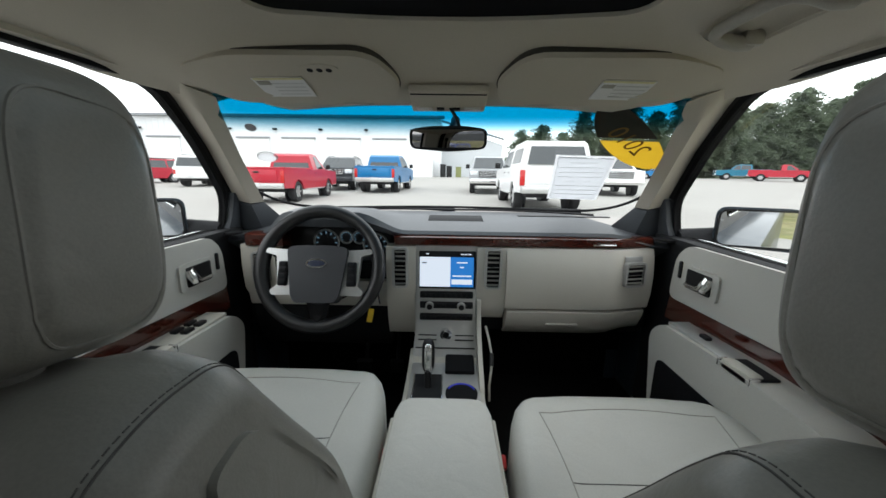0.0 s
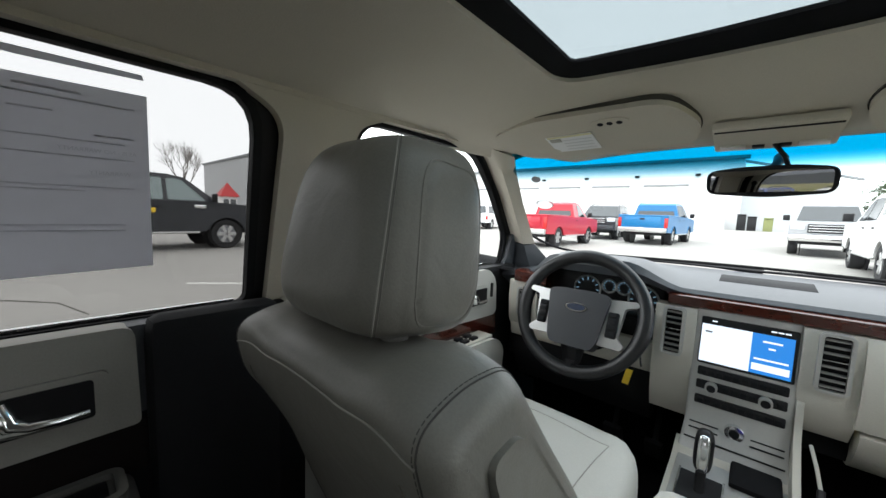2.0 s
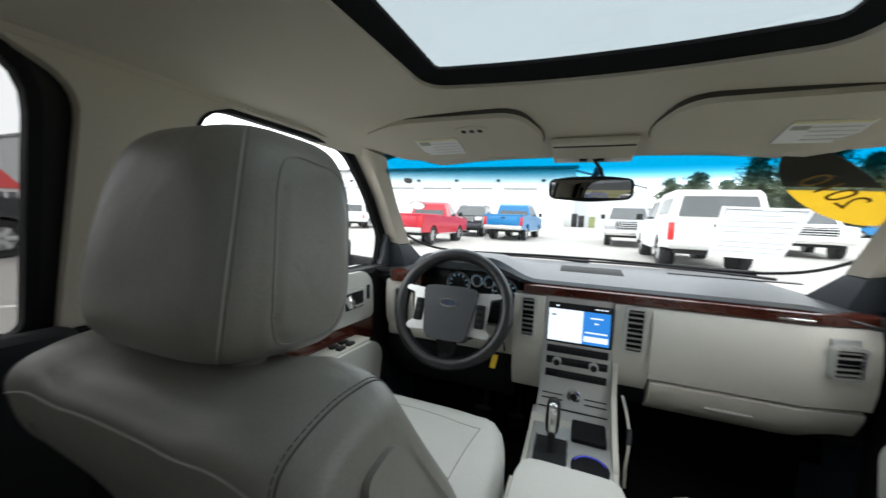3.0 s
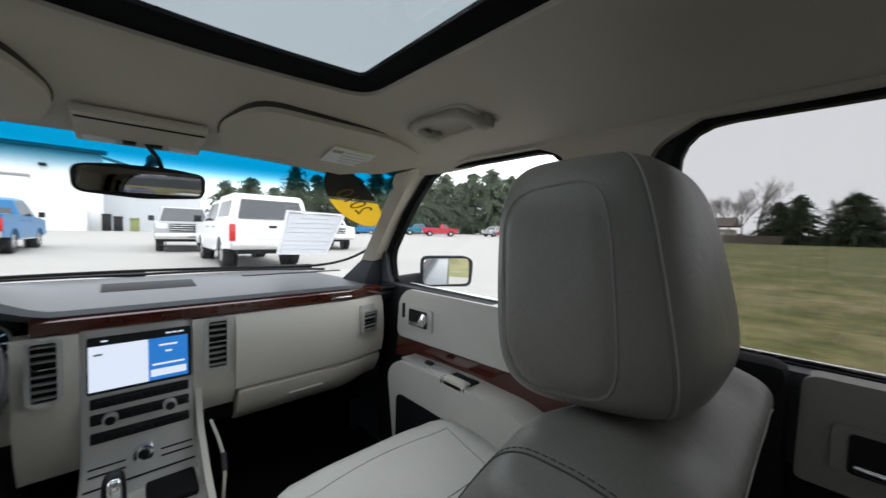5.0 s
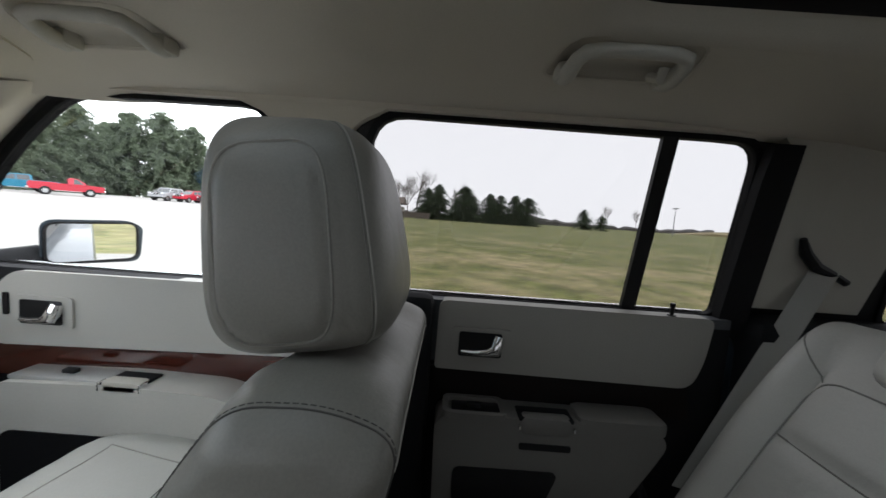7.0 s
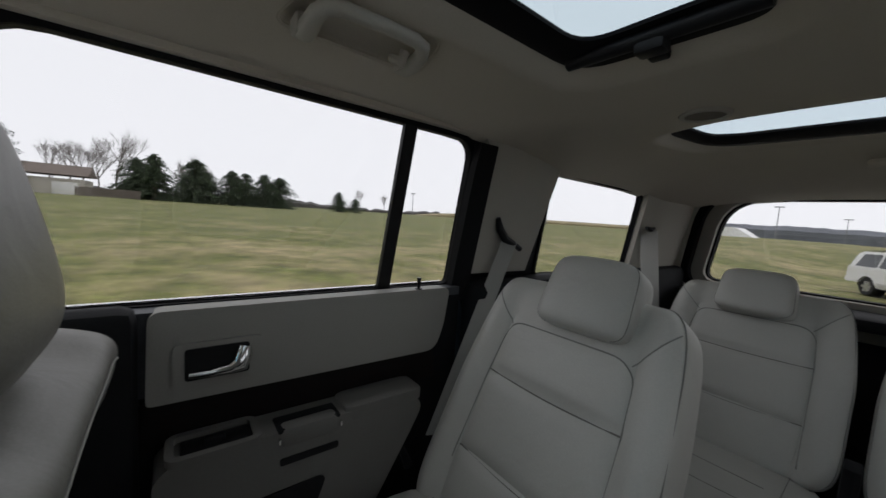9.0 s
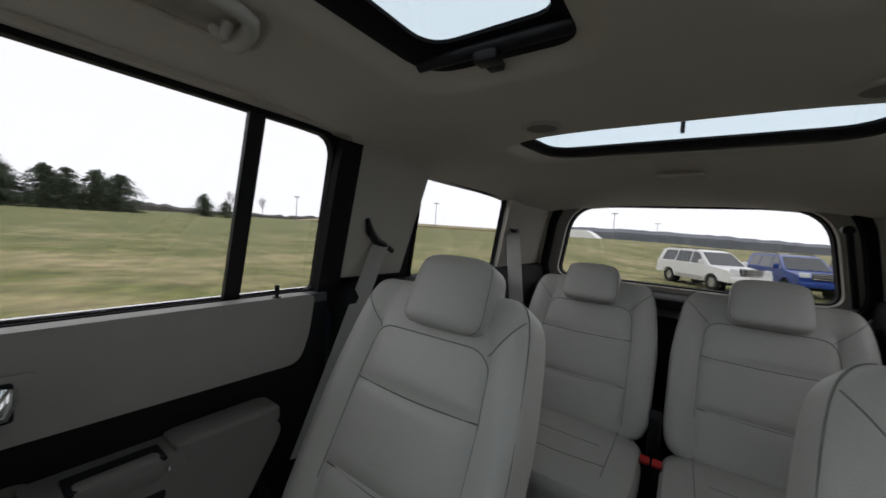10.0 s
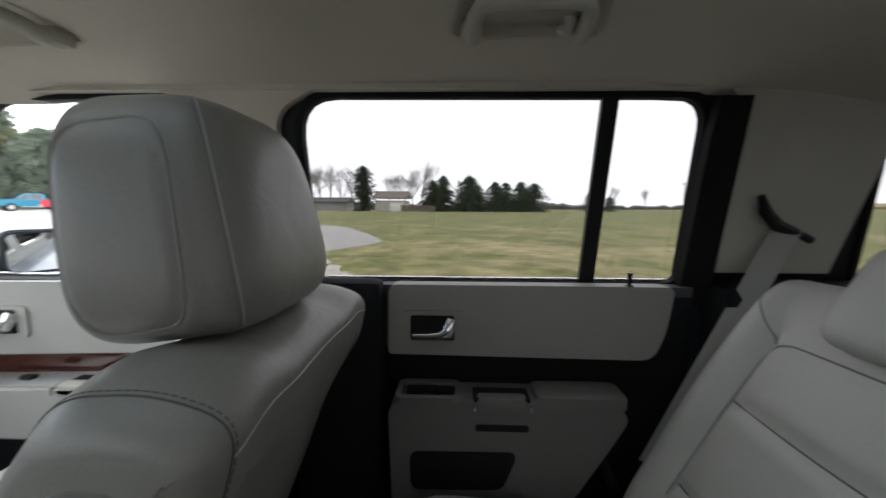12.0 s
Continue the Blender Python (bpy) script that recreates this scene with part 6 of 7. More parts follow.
def field_material():
    m = material("winter_field", (0.128, 0.138, 0.034), 0.95, 0, 0.30, 3.0, 0.6, 0.25)
    n, l = m.node_tree.nodes, m.node_tree.links
    b = n["Principled BSDF"]
    green = b.inputs["Base Color"].links[0].from_socket
    co = n.new("ShaderNodeTexCoord")
    mp = n.new("ShaderNodeMapping")
    mp.inputs["Scale"].default_value = (0.50, 0.62, 1.0)
    patch = n.new("ShaderNodeTexNoise")
    patch.inputs["Scale"].default_value, patch.inputs["Detail"].default_value, patch.inputs["Roughness"].default_value = 1.0, 7, 0.7
    l.new(co.outputs["Object"], mp.inputs[0]), l.new(mp.outputs[0], patch.inputs["Vector"])
    # broad drifts of straw, thicker towards the trodden edge of the lot
    drift = n.new("ShaderNodeTexNoise")
    drift.inputs["Scale"].default_value, drift.inputs["Detail"].default_value = 0.13, 4
    l.new(co.outputs["Object"], drift.inputs["Vector"])
    sep, edge_near, both, total = n.new("ShaderNodeSeparateXYZ"), n.new("ShaderNodeMapRange"), n.new("ShaderNodeMath"), n.new("ShaderNodeMath")
    edge_near.inputs["From Min"].default_value, edge_near.inputs["From Max"].default_value = 3.0, 30.0
    edge_near.inputs["To Min"].default_value, edge_near.inputs["To Max"].default_value = 0.015, -0.09
    l.new(co.outputs["Object"], sep.inputs[0]), l.new(sep.outputs["X"], edge_near.inputs[0])
    both.operation, both.inputs[1].default_value, both.inputs[2].default_value = "MULTIPLY_ADD", 0.55, -0.275
    l.new(drift.outputs[0], both.inputs[0])
    total.operation = "ADD"
    l.new(both.outputs[0], total.inputs[0]), l.new(edge_near.outputs[0], total.inputs[1])
    summed = n.new("ShaderNodeMath")
    summed.operation = "ADD"
    l.new(patch.outputs[0], summed.inputs[0]), l.new(total.outputs[0], summed.inputs[1])
    ramp = n.new("ShaderNodeValToRGB")
    ramp.color_ramp.elements[0].position, ramp.color_ramp.elements[1].position = 0.42, 0.70
    l.new(summed.outputs[0], ramp.inputs[0])
    mix = n.new("ShaderNodeMix")
    mix.data_type = "RGBA"
    mix.inputs["B"].default_value = (0.325, 0.268, 0.135, 1)
    l.new(ramp.outputs[0], mix.inputs["Factor"]), l.new(green, mix.inputs["A"])
    # clumps and bare spots a hand to a pace across
    clump, shade_map, toned = n.new("ShaderNodeTexNoise"), n.new("ShaderNodeMapRange"), n.new("ShaderNodeVectorMath")
    clump.inputs["Scale"].default_value, clump.inputs["Detail"].default_value, clump.inputs["Roughness"].default_value = 1.5, 6, 0.72
    shade_map.inputs["From Min"].default_value, shade_map.inputs["From Max"].default_value = 0.32, 0.68
    shade_map.inputs["To Min"].default_value, shade_map.inputs["To Max"].default_value = 0.58, 1.36
    l.new(co.outputs["Object"], clump.inputs["Vector"]), l.new(clump.outputs[0], shade_map.inputs[0])
    toned.operation = "SCALE"
    l.new(mix.outputs["Result"], toned.inputs[0]), l.new(shade_map.outputs[0], toned.inputs["Scale"])
    l.new(toned.outputs[0], b.inputs["Base Color"])
    return m


FIELD = field_material()
ground = part("ground", field_mesh(), FIELD)
tagged(ground, "patchy winter grass field rising gently to a tree line", "field", kind="structure")

LOT = [(-260, -40), (-13, -40), (-11, -22), (-7.5, -11), (-2, -8.5), (2.2, -7), (2.8, -3), (2.9, 0.6), (4.2, 2.6), (7.0, 4.3), (9.6, 4.1), (11.1, 3.6), (12.1, 3.15), (13.5, 3.0), (17, 4.4), (21.5, 6.8), (23.5, 9.6), (30, 15.5), (60, 33), (110, 60), (150, 90), (140, 120), (-260, 120)]
bm = bmesh.new()
bm.faces.new([bm.verts.new((x, y, 0)) for x, y in LOT])
steps = [-100, -82, -68, -56, -46, -38, -31, -25, -20, -16, -13, -10, -8, -6, -4.5, -3, -1.5, 0, 1.5, 3, 4.5, 6, 8, 10, 13, 16, 20, 25, 31, 38, 46, 56, 68, 82, 100]
for c in steps:
    for n in ((1, 0, 0), (0, 1, 0)):
        bmesh.ops.bisect_plane(bm, geom=bm.verts[:] + bm.edges[:] + bm.faces[:], plane_co=(c, c, 0), plane_no=n)
skin = bm.faces[:]
for v in bm.verts:
    v.co.z = ground_height(v.co.x, v.co.y) + 0.020
thick = bmesh.ops.extrude_face_region(bm, geom=skin)["geom"]
bmesh.ops.translate(bm, vec=(0, 0, -0.30), verts=[g for g in thick if isinstance(g, bmesh.types.BMVert)])
lot = part("pavement", bm, ASPHALT, smooth=False)
tagged(lot, "pale worn concrete parking lot", "parking lot", kind="structure")

bm = bmesh.new()
prism(bm, [(-6.70, 1.72), (-6.62, 1.66), (-5.52, 3.06), (-5.60, 3.12)], lambda x, y, k: Vector((x, y, ground_height(x, y) + 0.016 + 0.010 * k)))
line = part("parking_line", bm, material("worn_line_paint", (0.62, 0.61, 0.58), 0.9, 0, 0.25, 30, 0, 6), smooth=False)
tagged(line, "worn white painted parking line", "road marking", kind="structure")
bm = bmesh.new()
tube(bm, [(-9.6, -2.6, 0.021), (-8.9, -2.35, 0.021), (-8.3, -1.62, 0.021), (-7.78, -1.0, 0.021), (-7.2, -0.72, 0.021), (-6.7, -0.10, 0.021), (-6.23, 0.30, 0.021), (-5.4, 0.52, 0.021)], [0.010, 0.016, 0.012, 0.018, 0.012, 0.016, 0.012, 0.008], 5, 0.4)
crack = part("pavement_crack", bm, material("dark_crack", (0.10, 0.095, 0.085), 0.95), smooth=False)
tagged(crack, "dark filled crack across the concrete", "crack", kind="structure")

# bare pale soil between the grass and the lot
rng = random.Random(11)
bm = bmesh.new()
for cx, cy, rx, ry in ((6.9, 2.75, 0.85, 0.22), (6.2, 2.2, 0.55, 0.14), (7.9, 3.25, 0.6, 0.16)):
    edge_pts = [(cx + rx * math.cos(a) * (0.75 + 0.4 * rng.random()) - 0.3 * ry * math.sin(a), cy + ry * math.sin(a) * (0.7 + 0.5 * rng.random()) + 0.35 * rx * math.cos(a)) for a in (math.tau * i / 22 for i in range(22))]
    prism(bm, edge_pts, lambda x, y, k: Vector((x, y, ground_height(x, y) + 0.004 + 0.010 * k)))
soil = part("bare_soil", bm, material("pale_soil", (0.42, 0.39, 0.33), 0.95, 0, 0.25, 12, 0.5, 2), smooth=False)
tagged(soil, "pale bare soil patches at the lot's edge", "soil", kind="structure")

# ---- vehicles ----


def road_wheel(parent, x, y, r, w, side_sign):
    bm = bmesh.new()
    prof = [(r * 0.62, -w / 2), (r * 0.94, -w / 2), (r, -w * 0.36), (r, w * 0.36), (r * 0.94, w / 2), (r * 0.62, w / 2)]
    rows = [[bm.verts.new((x + d, y + q * math.cos(a), r + q * math.sin(a))) for q, d in prof] for a in (math.tau * i / 28 for i in range(28))]
    for i in range(28):
        p, q = rows[i], rows[(i + 1) % 28]
        for j in range(6):
            bm.faces.new((p[j], p[(j + 1) % 6], q[(j + 1) % 6], q[j]))
    wh = part("wheel", bm, TYRE, parent)
    bm = bmesh.new()
    disc(bm, r * 0.60, 0.02, 20, Matrix.Translation((x + side_sign * w * 0.30, y, r)) @ pose(0, 0, 0, 0, 0, 90))
    rim = part("rim", bm, ROOFGREY, wh, "", False)
    for i in range(6):
        a = math.tau * i / 6
        part("rim_spoke", bbox((x + side_sign * w * 0.42, y + r * 0.33 * math.cos(a), r + r * 0.33 * math.sin(a)), (0.03, r * 0.54, r * 0.24), 0.01, pose(0, 0, 0, math.degrees(a), 0, 0)), ALLOY, wh, "", False)


def slab(parent, name, mat, poly, w, bevel=0.03, taper=0.0, zc=None, label=""):
    """A solid from a side outline in (y, z), half-width w, narrowing above zc."""
    bm = bmesh.new()
    def lift(y, z, k):
        ww = w - (taper * max(0, z - zc) if zc is not None else 0)
        return Vector(((ww if k else -ww), y, z))
    prism(bm, poly, lift)
    if bevel:
        soften(bm, bevel, 2, 25)
    return part(name, bm, mat, parent, label)


def side_panes(parent, polys, w, taper, zc):
    for s in (1, -1):
        for poly in polys:
            bm = bmesh.new()
            prism(bm, rounded(poly, 0.05, 3), lambda y, z, k: Vector((s * (w - taper * max(0, z - zc) + 0.010 - 0.03 * k), y, z)))
            part("side_window", bm, CARGLASS, parent, "", False)


def cross_pane(parent, name, y0, z0, y1, z1, w0, w1):
    """A windscreen or rear window from a low edge to a high edge."""
    bm = bmesh.new()
    d = Vector((0, y1 - y0, z1 - z0)).normalized()
    nrm = Vector((0, -d.z, d.y)) * 0.012
    v = [Vector((-w0, y0, z0)), Vector((w0, y0, z0)), Vector((w1, y1, z1)), Vector((-w1, y1, z1))]
    f, b = [bm.verts.new(p + nrm) for p in v], [bm.verts.new(p - nrm) for p in v]
    bm.faces.new(f), bm.faces.new(b[::-1])
    for i in range(4):
        bm.faces.new((f[i], f[(i + 1) % 4], b[(i + 1) % 4], b[i]))
    return part(name, bm, CARGLASS, parent, "", False)


own_wheels = thing("running_gear", "tyres and alloy rims that carry the car", "wheels", kind="structure")
for x, y in ((0.80, 2.20), (-0.80, 2.20), (0.80, -1.10), (-0.80, -1.10)):
    road_wheel(own_wheels, x, y, 0.36, 0.23, 1 if x > 0 else -1)
TAIL = material("tail_lamp_red", (0.45, 0.015, 0.015), 0.2)
HEADLAMP = material("headlamp_lens", (0.7, 0.72, 0.74), 0.12)
PLATE = material("plate_white", (0.6, 0.6, 0.6), 0.5)


def arch(y, z, r):
    """The outline of a wheel arch, from its rear foot over to the front one."""
    return [(y + r * math.cos(a), z + r * math.sin(a)) for a in (radians(162 - 144 * i / 10) for i in range(11))]


def arch_lip(car, x, y, z, r, mat):
    """The rolled edge of a wheel arch."""
    bm = bmesh.new()
    tube(bm, [(x, y + r * math.cos(a), z + r * math.sin(a)) for a in (radians(16 + 148 * i / 14) for i in range(15))], 0.022, 6, 0.8)
    part("wheel_arch", bm, mat, car)
    bm = bmesh.new()
    disc(bm, r * 1.06, 0.02, 20, Matrix.Translation((x - math.copysign(0.34, x), y, z)) @ pose(0, 0, 0, 0, 0, 90))
    part("wheel_well", bm, BLACK, car)


def ends(car, body_w, y_front, y_rear, z0, z1, paint_mat, tall_tail):
    """Bumpers, lamps, grille, plate: y_front > y_rear, the nose towards +y."""
    part("front_bumper", bbox((0, y_front + 0.04, z0 + 0.02), (body_w * 1.96, 0.18, 0.24), 0.05), CHROME if tall_tail else paint_mat, car)
    part("rear_bumper", bbox((0, y_rear - 0.05, z0 + 0.02), (body_w * 1.94, 0.20, 0.20), 0.04), SILVER if tall_tail else paint_mat, car)
    grille = part("grille", bbox((0, y_front + 0.02, z0 + 0.36), (body_w * 1.05, 0.08, 0.30), 0.02), BLACK, car)
    for i in range(3):
        part("grille_bar", bbox((0, y_front + 0.055, z0 + 0.27 + 0.09 * i), (body_w * 1.0, 0.04, 0.025), 0.005), CHROME, grille)
    for s in (1, -1):
        part("headlamp", bbox((s * body_w * 0.78, y_front + 0.0, z0 + 0.40), (body_w * 0.36, 0.10, 0.20), 0.03), HEADLAMP, car)
        part("tail_lamp", bbox((s * (body_w - 0.075), y_rear - 0.005, z1 - 0.26), (0.14, 0.06, 0.42 if tall_tail else 0.26), 0.02), TAIL, car)
        part("door_mirror", bbox((s * (body_w + 0.12), y_front - 1.45, z1 + 0.14), (0.20, 0.09, 0.22), 0.03), BLACK if tall_tail else paint_mat, car)
    part("plate", bbox((0, y_rear - 0.155, z0 + 0.06), (0.30, 0.02, 0.14), 0.005), PLATE, car)


def pickup(x, y, yaw, mat, words, scale=1.0, topper=False, long_cab=True):
    """A pickup truck whose middle stands at x, y, its nose turned by yaw from +y."""
    car = thing("pickup_truck", words, "pickup truck", "parked vehicles", at=pose(x, y, ground_height(x, y) + 0.012, 0, 0, yaw))
    w = 0.99
    z0, z1 = 0.62, 1.22
    body = [(-2.85, z0 - 0.06), *arch(-1.7, 0.40, 0.46), (-1.20, z0 - 0.14), (1.20, z0 - 0.14), *arch(1.7, 0.40, 0.46), (2.85, z0 - 0.06), (2.85, z0 + 0.42), (2.78, z1 - 0.06), (1.55, z1 + 0.02), (-2.85, z1 + 0.02)]
    slab(car, "body", mat, body, w, 0.03)
    part("chassis", bbox((0, 0, 0.52), (1.5, 5.2, 0.22), 0.02), BLACK, car)
    back = -0.75 if long_cab else 0.0
    cab = [(1.55, z1), (0.78, 1.84), (0.45, 1.90), (back + 0.15, 1.90), (back, 1.80), (back - 0.05, z1)]
    slab(car, "cab", mat, cab, w - 0.04, 0.05, 0.28, z1)
    panes = [[(1.22, z1 + 0.05), (0.72, 1.78), (0.42, 1.80), (0.42, z1 + 0.05)]]
    if long_cab:
        panes.append([(0.33, z1 + 0.05), (0.33, 1.80), (back + 0.18, 1.80), (back + 0.12, z1 + 0.05)])
    side_panes(car, panes, w - 0.04, 0.28, z1)
    cross_pane(car, "windscreen", 1.50, z1 + 0.05, 0.83, 1.82, 0.82, 0.70)
    cross_pane(car, "rear_window", back - 0.045, z1 + 0.08, back + 0.03, 1.80, 0.78, 0.68)
    if topper:
        cap = [(-2.86, z1 + 0.01), (-2.70, 1.86), (-2.5, 1.96), (back + 0.0, 1.96), (back - 0.06, z1 + 0.01)]
        slab(car, "bed_cap", mat, cap, w - 0.03, 0.05, 0.22, z1)
        cross_pane(car, "cap_window", -2.875, z1 + 0.10, -2.745, 1.80, 0.80, 0.70)
        side_panes(car, [[(-2.45, z1 + 0.15), (-2.42, 1.78), (-1.1, 1.78), (-1.05, z1 + 0.15)]], w - 0.03, 0.22, z1)
    else:
        part("bed_floor", bbox((0, -1.8, z1 + 0.025), (1.62, 1.9, 0.02), 0.002), BLACK, car)
        for s in (1, -1):
            part("bed_rail", bbox((s * 0.91, -1.8, z1 + 0.05), (0.14, 2.06, 0.06), 0.015), mat, car)
        part("bed_rail", bbox((0, -2.80, z1 + 0.05), (1.9, 0.08, 0.06), 0.015), mat, car)
    part("tailgate", bbox((0, -2.862, z1 - 0.22), (1.44, 0.03, 0.40), 0.012), mat, car)
    part("tailgate_handle", bbox((0, -2.885, z1 - 0.10), (0.20, 0.02, 0.07), 0.01), BLACK, car)
    for s in (1, -1):
        part("running_board", bbox((s * 0.98, 0, 0.46), (0.10, 2.1, 0.05), 0.015), SILVER, car)
        for yy in (0.55, -0.45) if long_cab else (0.45,):
            part("door_handle", bbox((s * (w + 0.008), yy - 0.35, z1 - 0.12), (0.03, 0.16, 0.035), 0.008), BLACK, car)
        for yy in (1.7, -1.7):
            arch_lip(car, s * (w + 0.004), yy, 0.40, 0.455, mat)
            road_wheel(car, s * (w - 0.15), yy, 0.40, 0.27, s)
    ends(car, w, 2.83, -2.85, z0, z1, mat, True)
    car.scale = (scale,) * 3
    return car


def wagon(x, y, yaw, mat, words, scale=1.0, lower=None):
    """A sport utility car, built like pickup()."""
    car = thing("suv", words, "car", "parked vehicles", at=pose(x, y, ground_height(x, y) + 0.012, 0, 0, yaw))
    w, z0, z1 = 0.92, 0.56, 1.08
    body = [(-2.35, z0 - 0.1), *arch(-1.38, 0.36, 0.42), (-0.93, z0 - 0.2), (0.97, z0 - 0.2), *arch(1.42, 0.36, 0.42), (2.35, z0 - 0.1), (2.38, z0 + 0.30), (2.25, z1 - 0.12), (1.15, z1 + 0.02), (-2.35, z1 + 0.02)]
    slab(car, "body", mat, body, w, 0.04)
    if lower:
        for s in (1, -1):
            part("side_cladding", bbox((s * 0.925, 0.03, z0 - 0.09), (0.03, 1.84, 0.18), 0.01), lower, car)
    part("chassis", bbox((0, 0, 0.42), (1.4, 4.2, 0.2), 0.02), BLACK, car)
    cab = [(1.20, z1), (0.45, 1.66), (0.1, 1.74), (-1.9, 1.74), (-2.15, 1.66), (-2.33, z1)]
    slab(car, "cabin", mat, cab, w - 0.03, 0.06, 0.26, z1)
    side_panes(car, [[(0.90, z1 + 0.05), (0.40, 1.62), (0.05, 1.65), (0.05, z1 + 0.05)], [(-0.03, z1 + 0.05), (-0.03, 1.65), (-0.95, 1.65), (-1.0, z1 + 0.05)], [(-1.08, z1 + 0.05), (-1.05, 1.65), (-1.85, 1.64), (-2.05, z1 + 0.05)]], w - 0.03, 0.26, z1)
    cross_pane(car, "windscreen", 1.16, z1 + 0.04, 0.50, 1.65, 0.78, 0.66)
    cross_pane(car, "rear_window", -2.335, z1 + 0.08, -2.185, 1.64, 0.74, 0.66)
    for s in (1, -1):
        bm = bmesh.new()
        tube(bm, [(s * 0.66, -1.7, 1.74), (s * 0.66, -1.6, 1.79), (s * 0.66, 0.0, 1.80), (s * 0.66, 0.15, 1.74)], 0.02, 6)
        part("roof_rail", bm, BLACK, car)
        for yy in (0.28, -0.72):
            part("door_handle", bbox((s * (w + 0.006), yy - 0.1, z1 - 0.10), (0.03, 0.14, 0.035), 0.008), mat, car)
        for yy in (1.42, -1.38):
            arch_lip(car, s * (w + 0.004), yy, 0.36, 0.415, mat)
            road_wheel(car, s * (w - 0.13), yy, 0.36, 0.23, s)
    ends(car, w, 2.33, -2.34, z0, z1, mat, False)
    car.scale = (scale,) * 3
    return car


pickup(-6.14, 14.1, 0, P_RED, "red pickup truck with a regular cab, parked tail first", 0.90, False, False)
wagon(-6.35, 21.4, 186, P_BLACK, "dark grey sport utility car facing the camera car", 1.05)
pickup(-3.5, 20.4, -3, P_BLUE, "bright blue pickup truck seen from its tailgate", 1.0)
pickup(2.15, 20.6, 176, P_GREY, "grey pickup truck facing forward beside the white one", 1.0)
pickup(2.95, 12.9, -1, P_WHITE, "white pickup truck with a white bed cap", 1.0, True)
pickup(8.9, 20.6, 168, P_WHITE, "white pickup truck with a chrome grille", 1.05)
pickup(37.4, 46.8, 62, P_TEAL, "turquoise pickup truck in the far corner of the lot", 1.0)
wagon(-15.4, 22.8, 14, P_WHITE, "white sport utility car near the building", 1.0)
wagon(-20.6, 24.2, 150, P_RED, "red car behind the white one", 0.92)
truck = pickup(-12.6, 1.9, 3, P_BLACK, "black crew cab pickup truck with yellow decal", 1.08)
# opaque panes coloured pale in place of daylight showing through the cab
for pane in [c for c in truck.children if c.name.startswith("side_window")]:
    pane.data.materials[0] = material("daylit_car_glass", (0.22, 0.27, 0.27), 0.08)
part("decal", bbox((-11.52, 2.0, 1.10), (0.02, 0.26, 0.12), 0.005, pose(0, 0, 0, 0, 0, 3)), YELLOW, None)
tagged(bpy.data.objects["decal"], "yellow sticker on the black truck's door", "decal")
part("fender_vent", bbox((1.0, 1.08, 1.12), (0.02, 0.26, 0.09), 0.01), CHROME, truck, "chrome fender vent")
wagon(-0.95, -19.2, 36, P_WHITE, "white sport utility car with pewter lower cladding", 0.92, P_PALE)
wagon(-4.0, -20.9, 15, P_NAVY, "dark blue sport utility car parked in the row", 0.93)
wagon(-7.2, -22.5, 12, P_BLACK, "black sport utility car parked in the row", 0.98)
wagon(-8.2, -13.5, 20, P_BLACK, "dark grey car close behind the side window", 0.9)
pickup(-13.0, -25.0, 30, P_WHITE, "white pickup truck at the back of the lot", 0.9)
pickup(36.5, 40.5, -128, P_RED, "red pickup truck at the far edge of the lot", 0.95, False, False)
wagon(30.0, 52.0, 40, P_BLUE, "blue car parked below the pines", 1.0)
wagon(47.5, 38.8, 98, P_GREY, "silver grey car parked below the pines", 1.0)
wagon(49.0, 36.4, 80, P_RED, "dark red car parked below the pines", 0.95)
wagon(49.6, 33.4, 62, P_BLACK, "black car parked at the end of the row", 0.92)
for i in range(5):
    wagon(-78 - 3.1 * i, -12 - 2.2 * i, 40, (P_GREY, P_BLACK, P_WHITE, P_NAVY, P_GREY)[i], "far parked car in a row across the lot", 1.0)

# ---- buildings ----
shop = thing("service_building", "long white metal building with sectional doors", "building")
bm = bmesh.new()
prism(bm, [(-75, 0), (-1.2, 0), (-1.2, 7.4), (-75, 7.4)], lambda x, z, k: Vector((x, 48 + 22 * k, z)))
part("wall", bm, SIDING, shop, "", False)
bm = bmesh.new()
prism(bm, [(-1.2, 0), (7.4, 0), (7.4, 4.6), (3.0, 6.0), (-1.2, 7.0)], lambda x, z, k: Vector((x, 52 + 18 * k, z)))
part("wall", bm, material("pale_grey_siding", (0.52, 0.54, 0.56), 0.6, 0, 0.05, 3, 0, 0.2), shop, "pale grey gable end", False)
for i in range(90):
    part("siding_rib", bbox((-74.6 + 0.82 * i, 47.985, 3.7), (0.06, 0.03, 7.36)), SIDING, shop, "", False)
part("roof_edge", bbox((-38.1, 47.8, 7.55), (74.6, 0.6, 0.35), 0.03), ROOFGREY, shop)
part("roof_edge", bbox((3.1, 51.8, 6.5), (9.2, 0.5, 0.25), 0.03, pose(0, 0, 0, 0, 15, 0)), ROOFGREY, shop)
for i in range(11):
    x = -68 + 6.0 * i
    door = part("sectional_door", bbox((x, 47.93, 2.35), (4.2, 0.08, 4.7), 0.02), DOORWHITE, shop)
    for j in range(5):
        part("door_section", bbox((x, 47.885, 0.48 + 0.94 * j), (4.14, 0.03, 0.88), 0.015), DOORWHITE, door)
    part("door_header", bbox((x, 47.86, 4.82), (4.5, 0.18, 0.22), 0.02), ROOFGREY, door)
    part("wall_lamp", bbox((x + 3.0, 47.8, 5.9), (0.5, 0.3, 0.25), 0.05), DARK, shop)
shop.location.z = 0.66
shed = thing("white_shed", "small white storage shed with arched top", "shed")
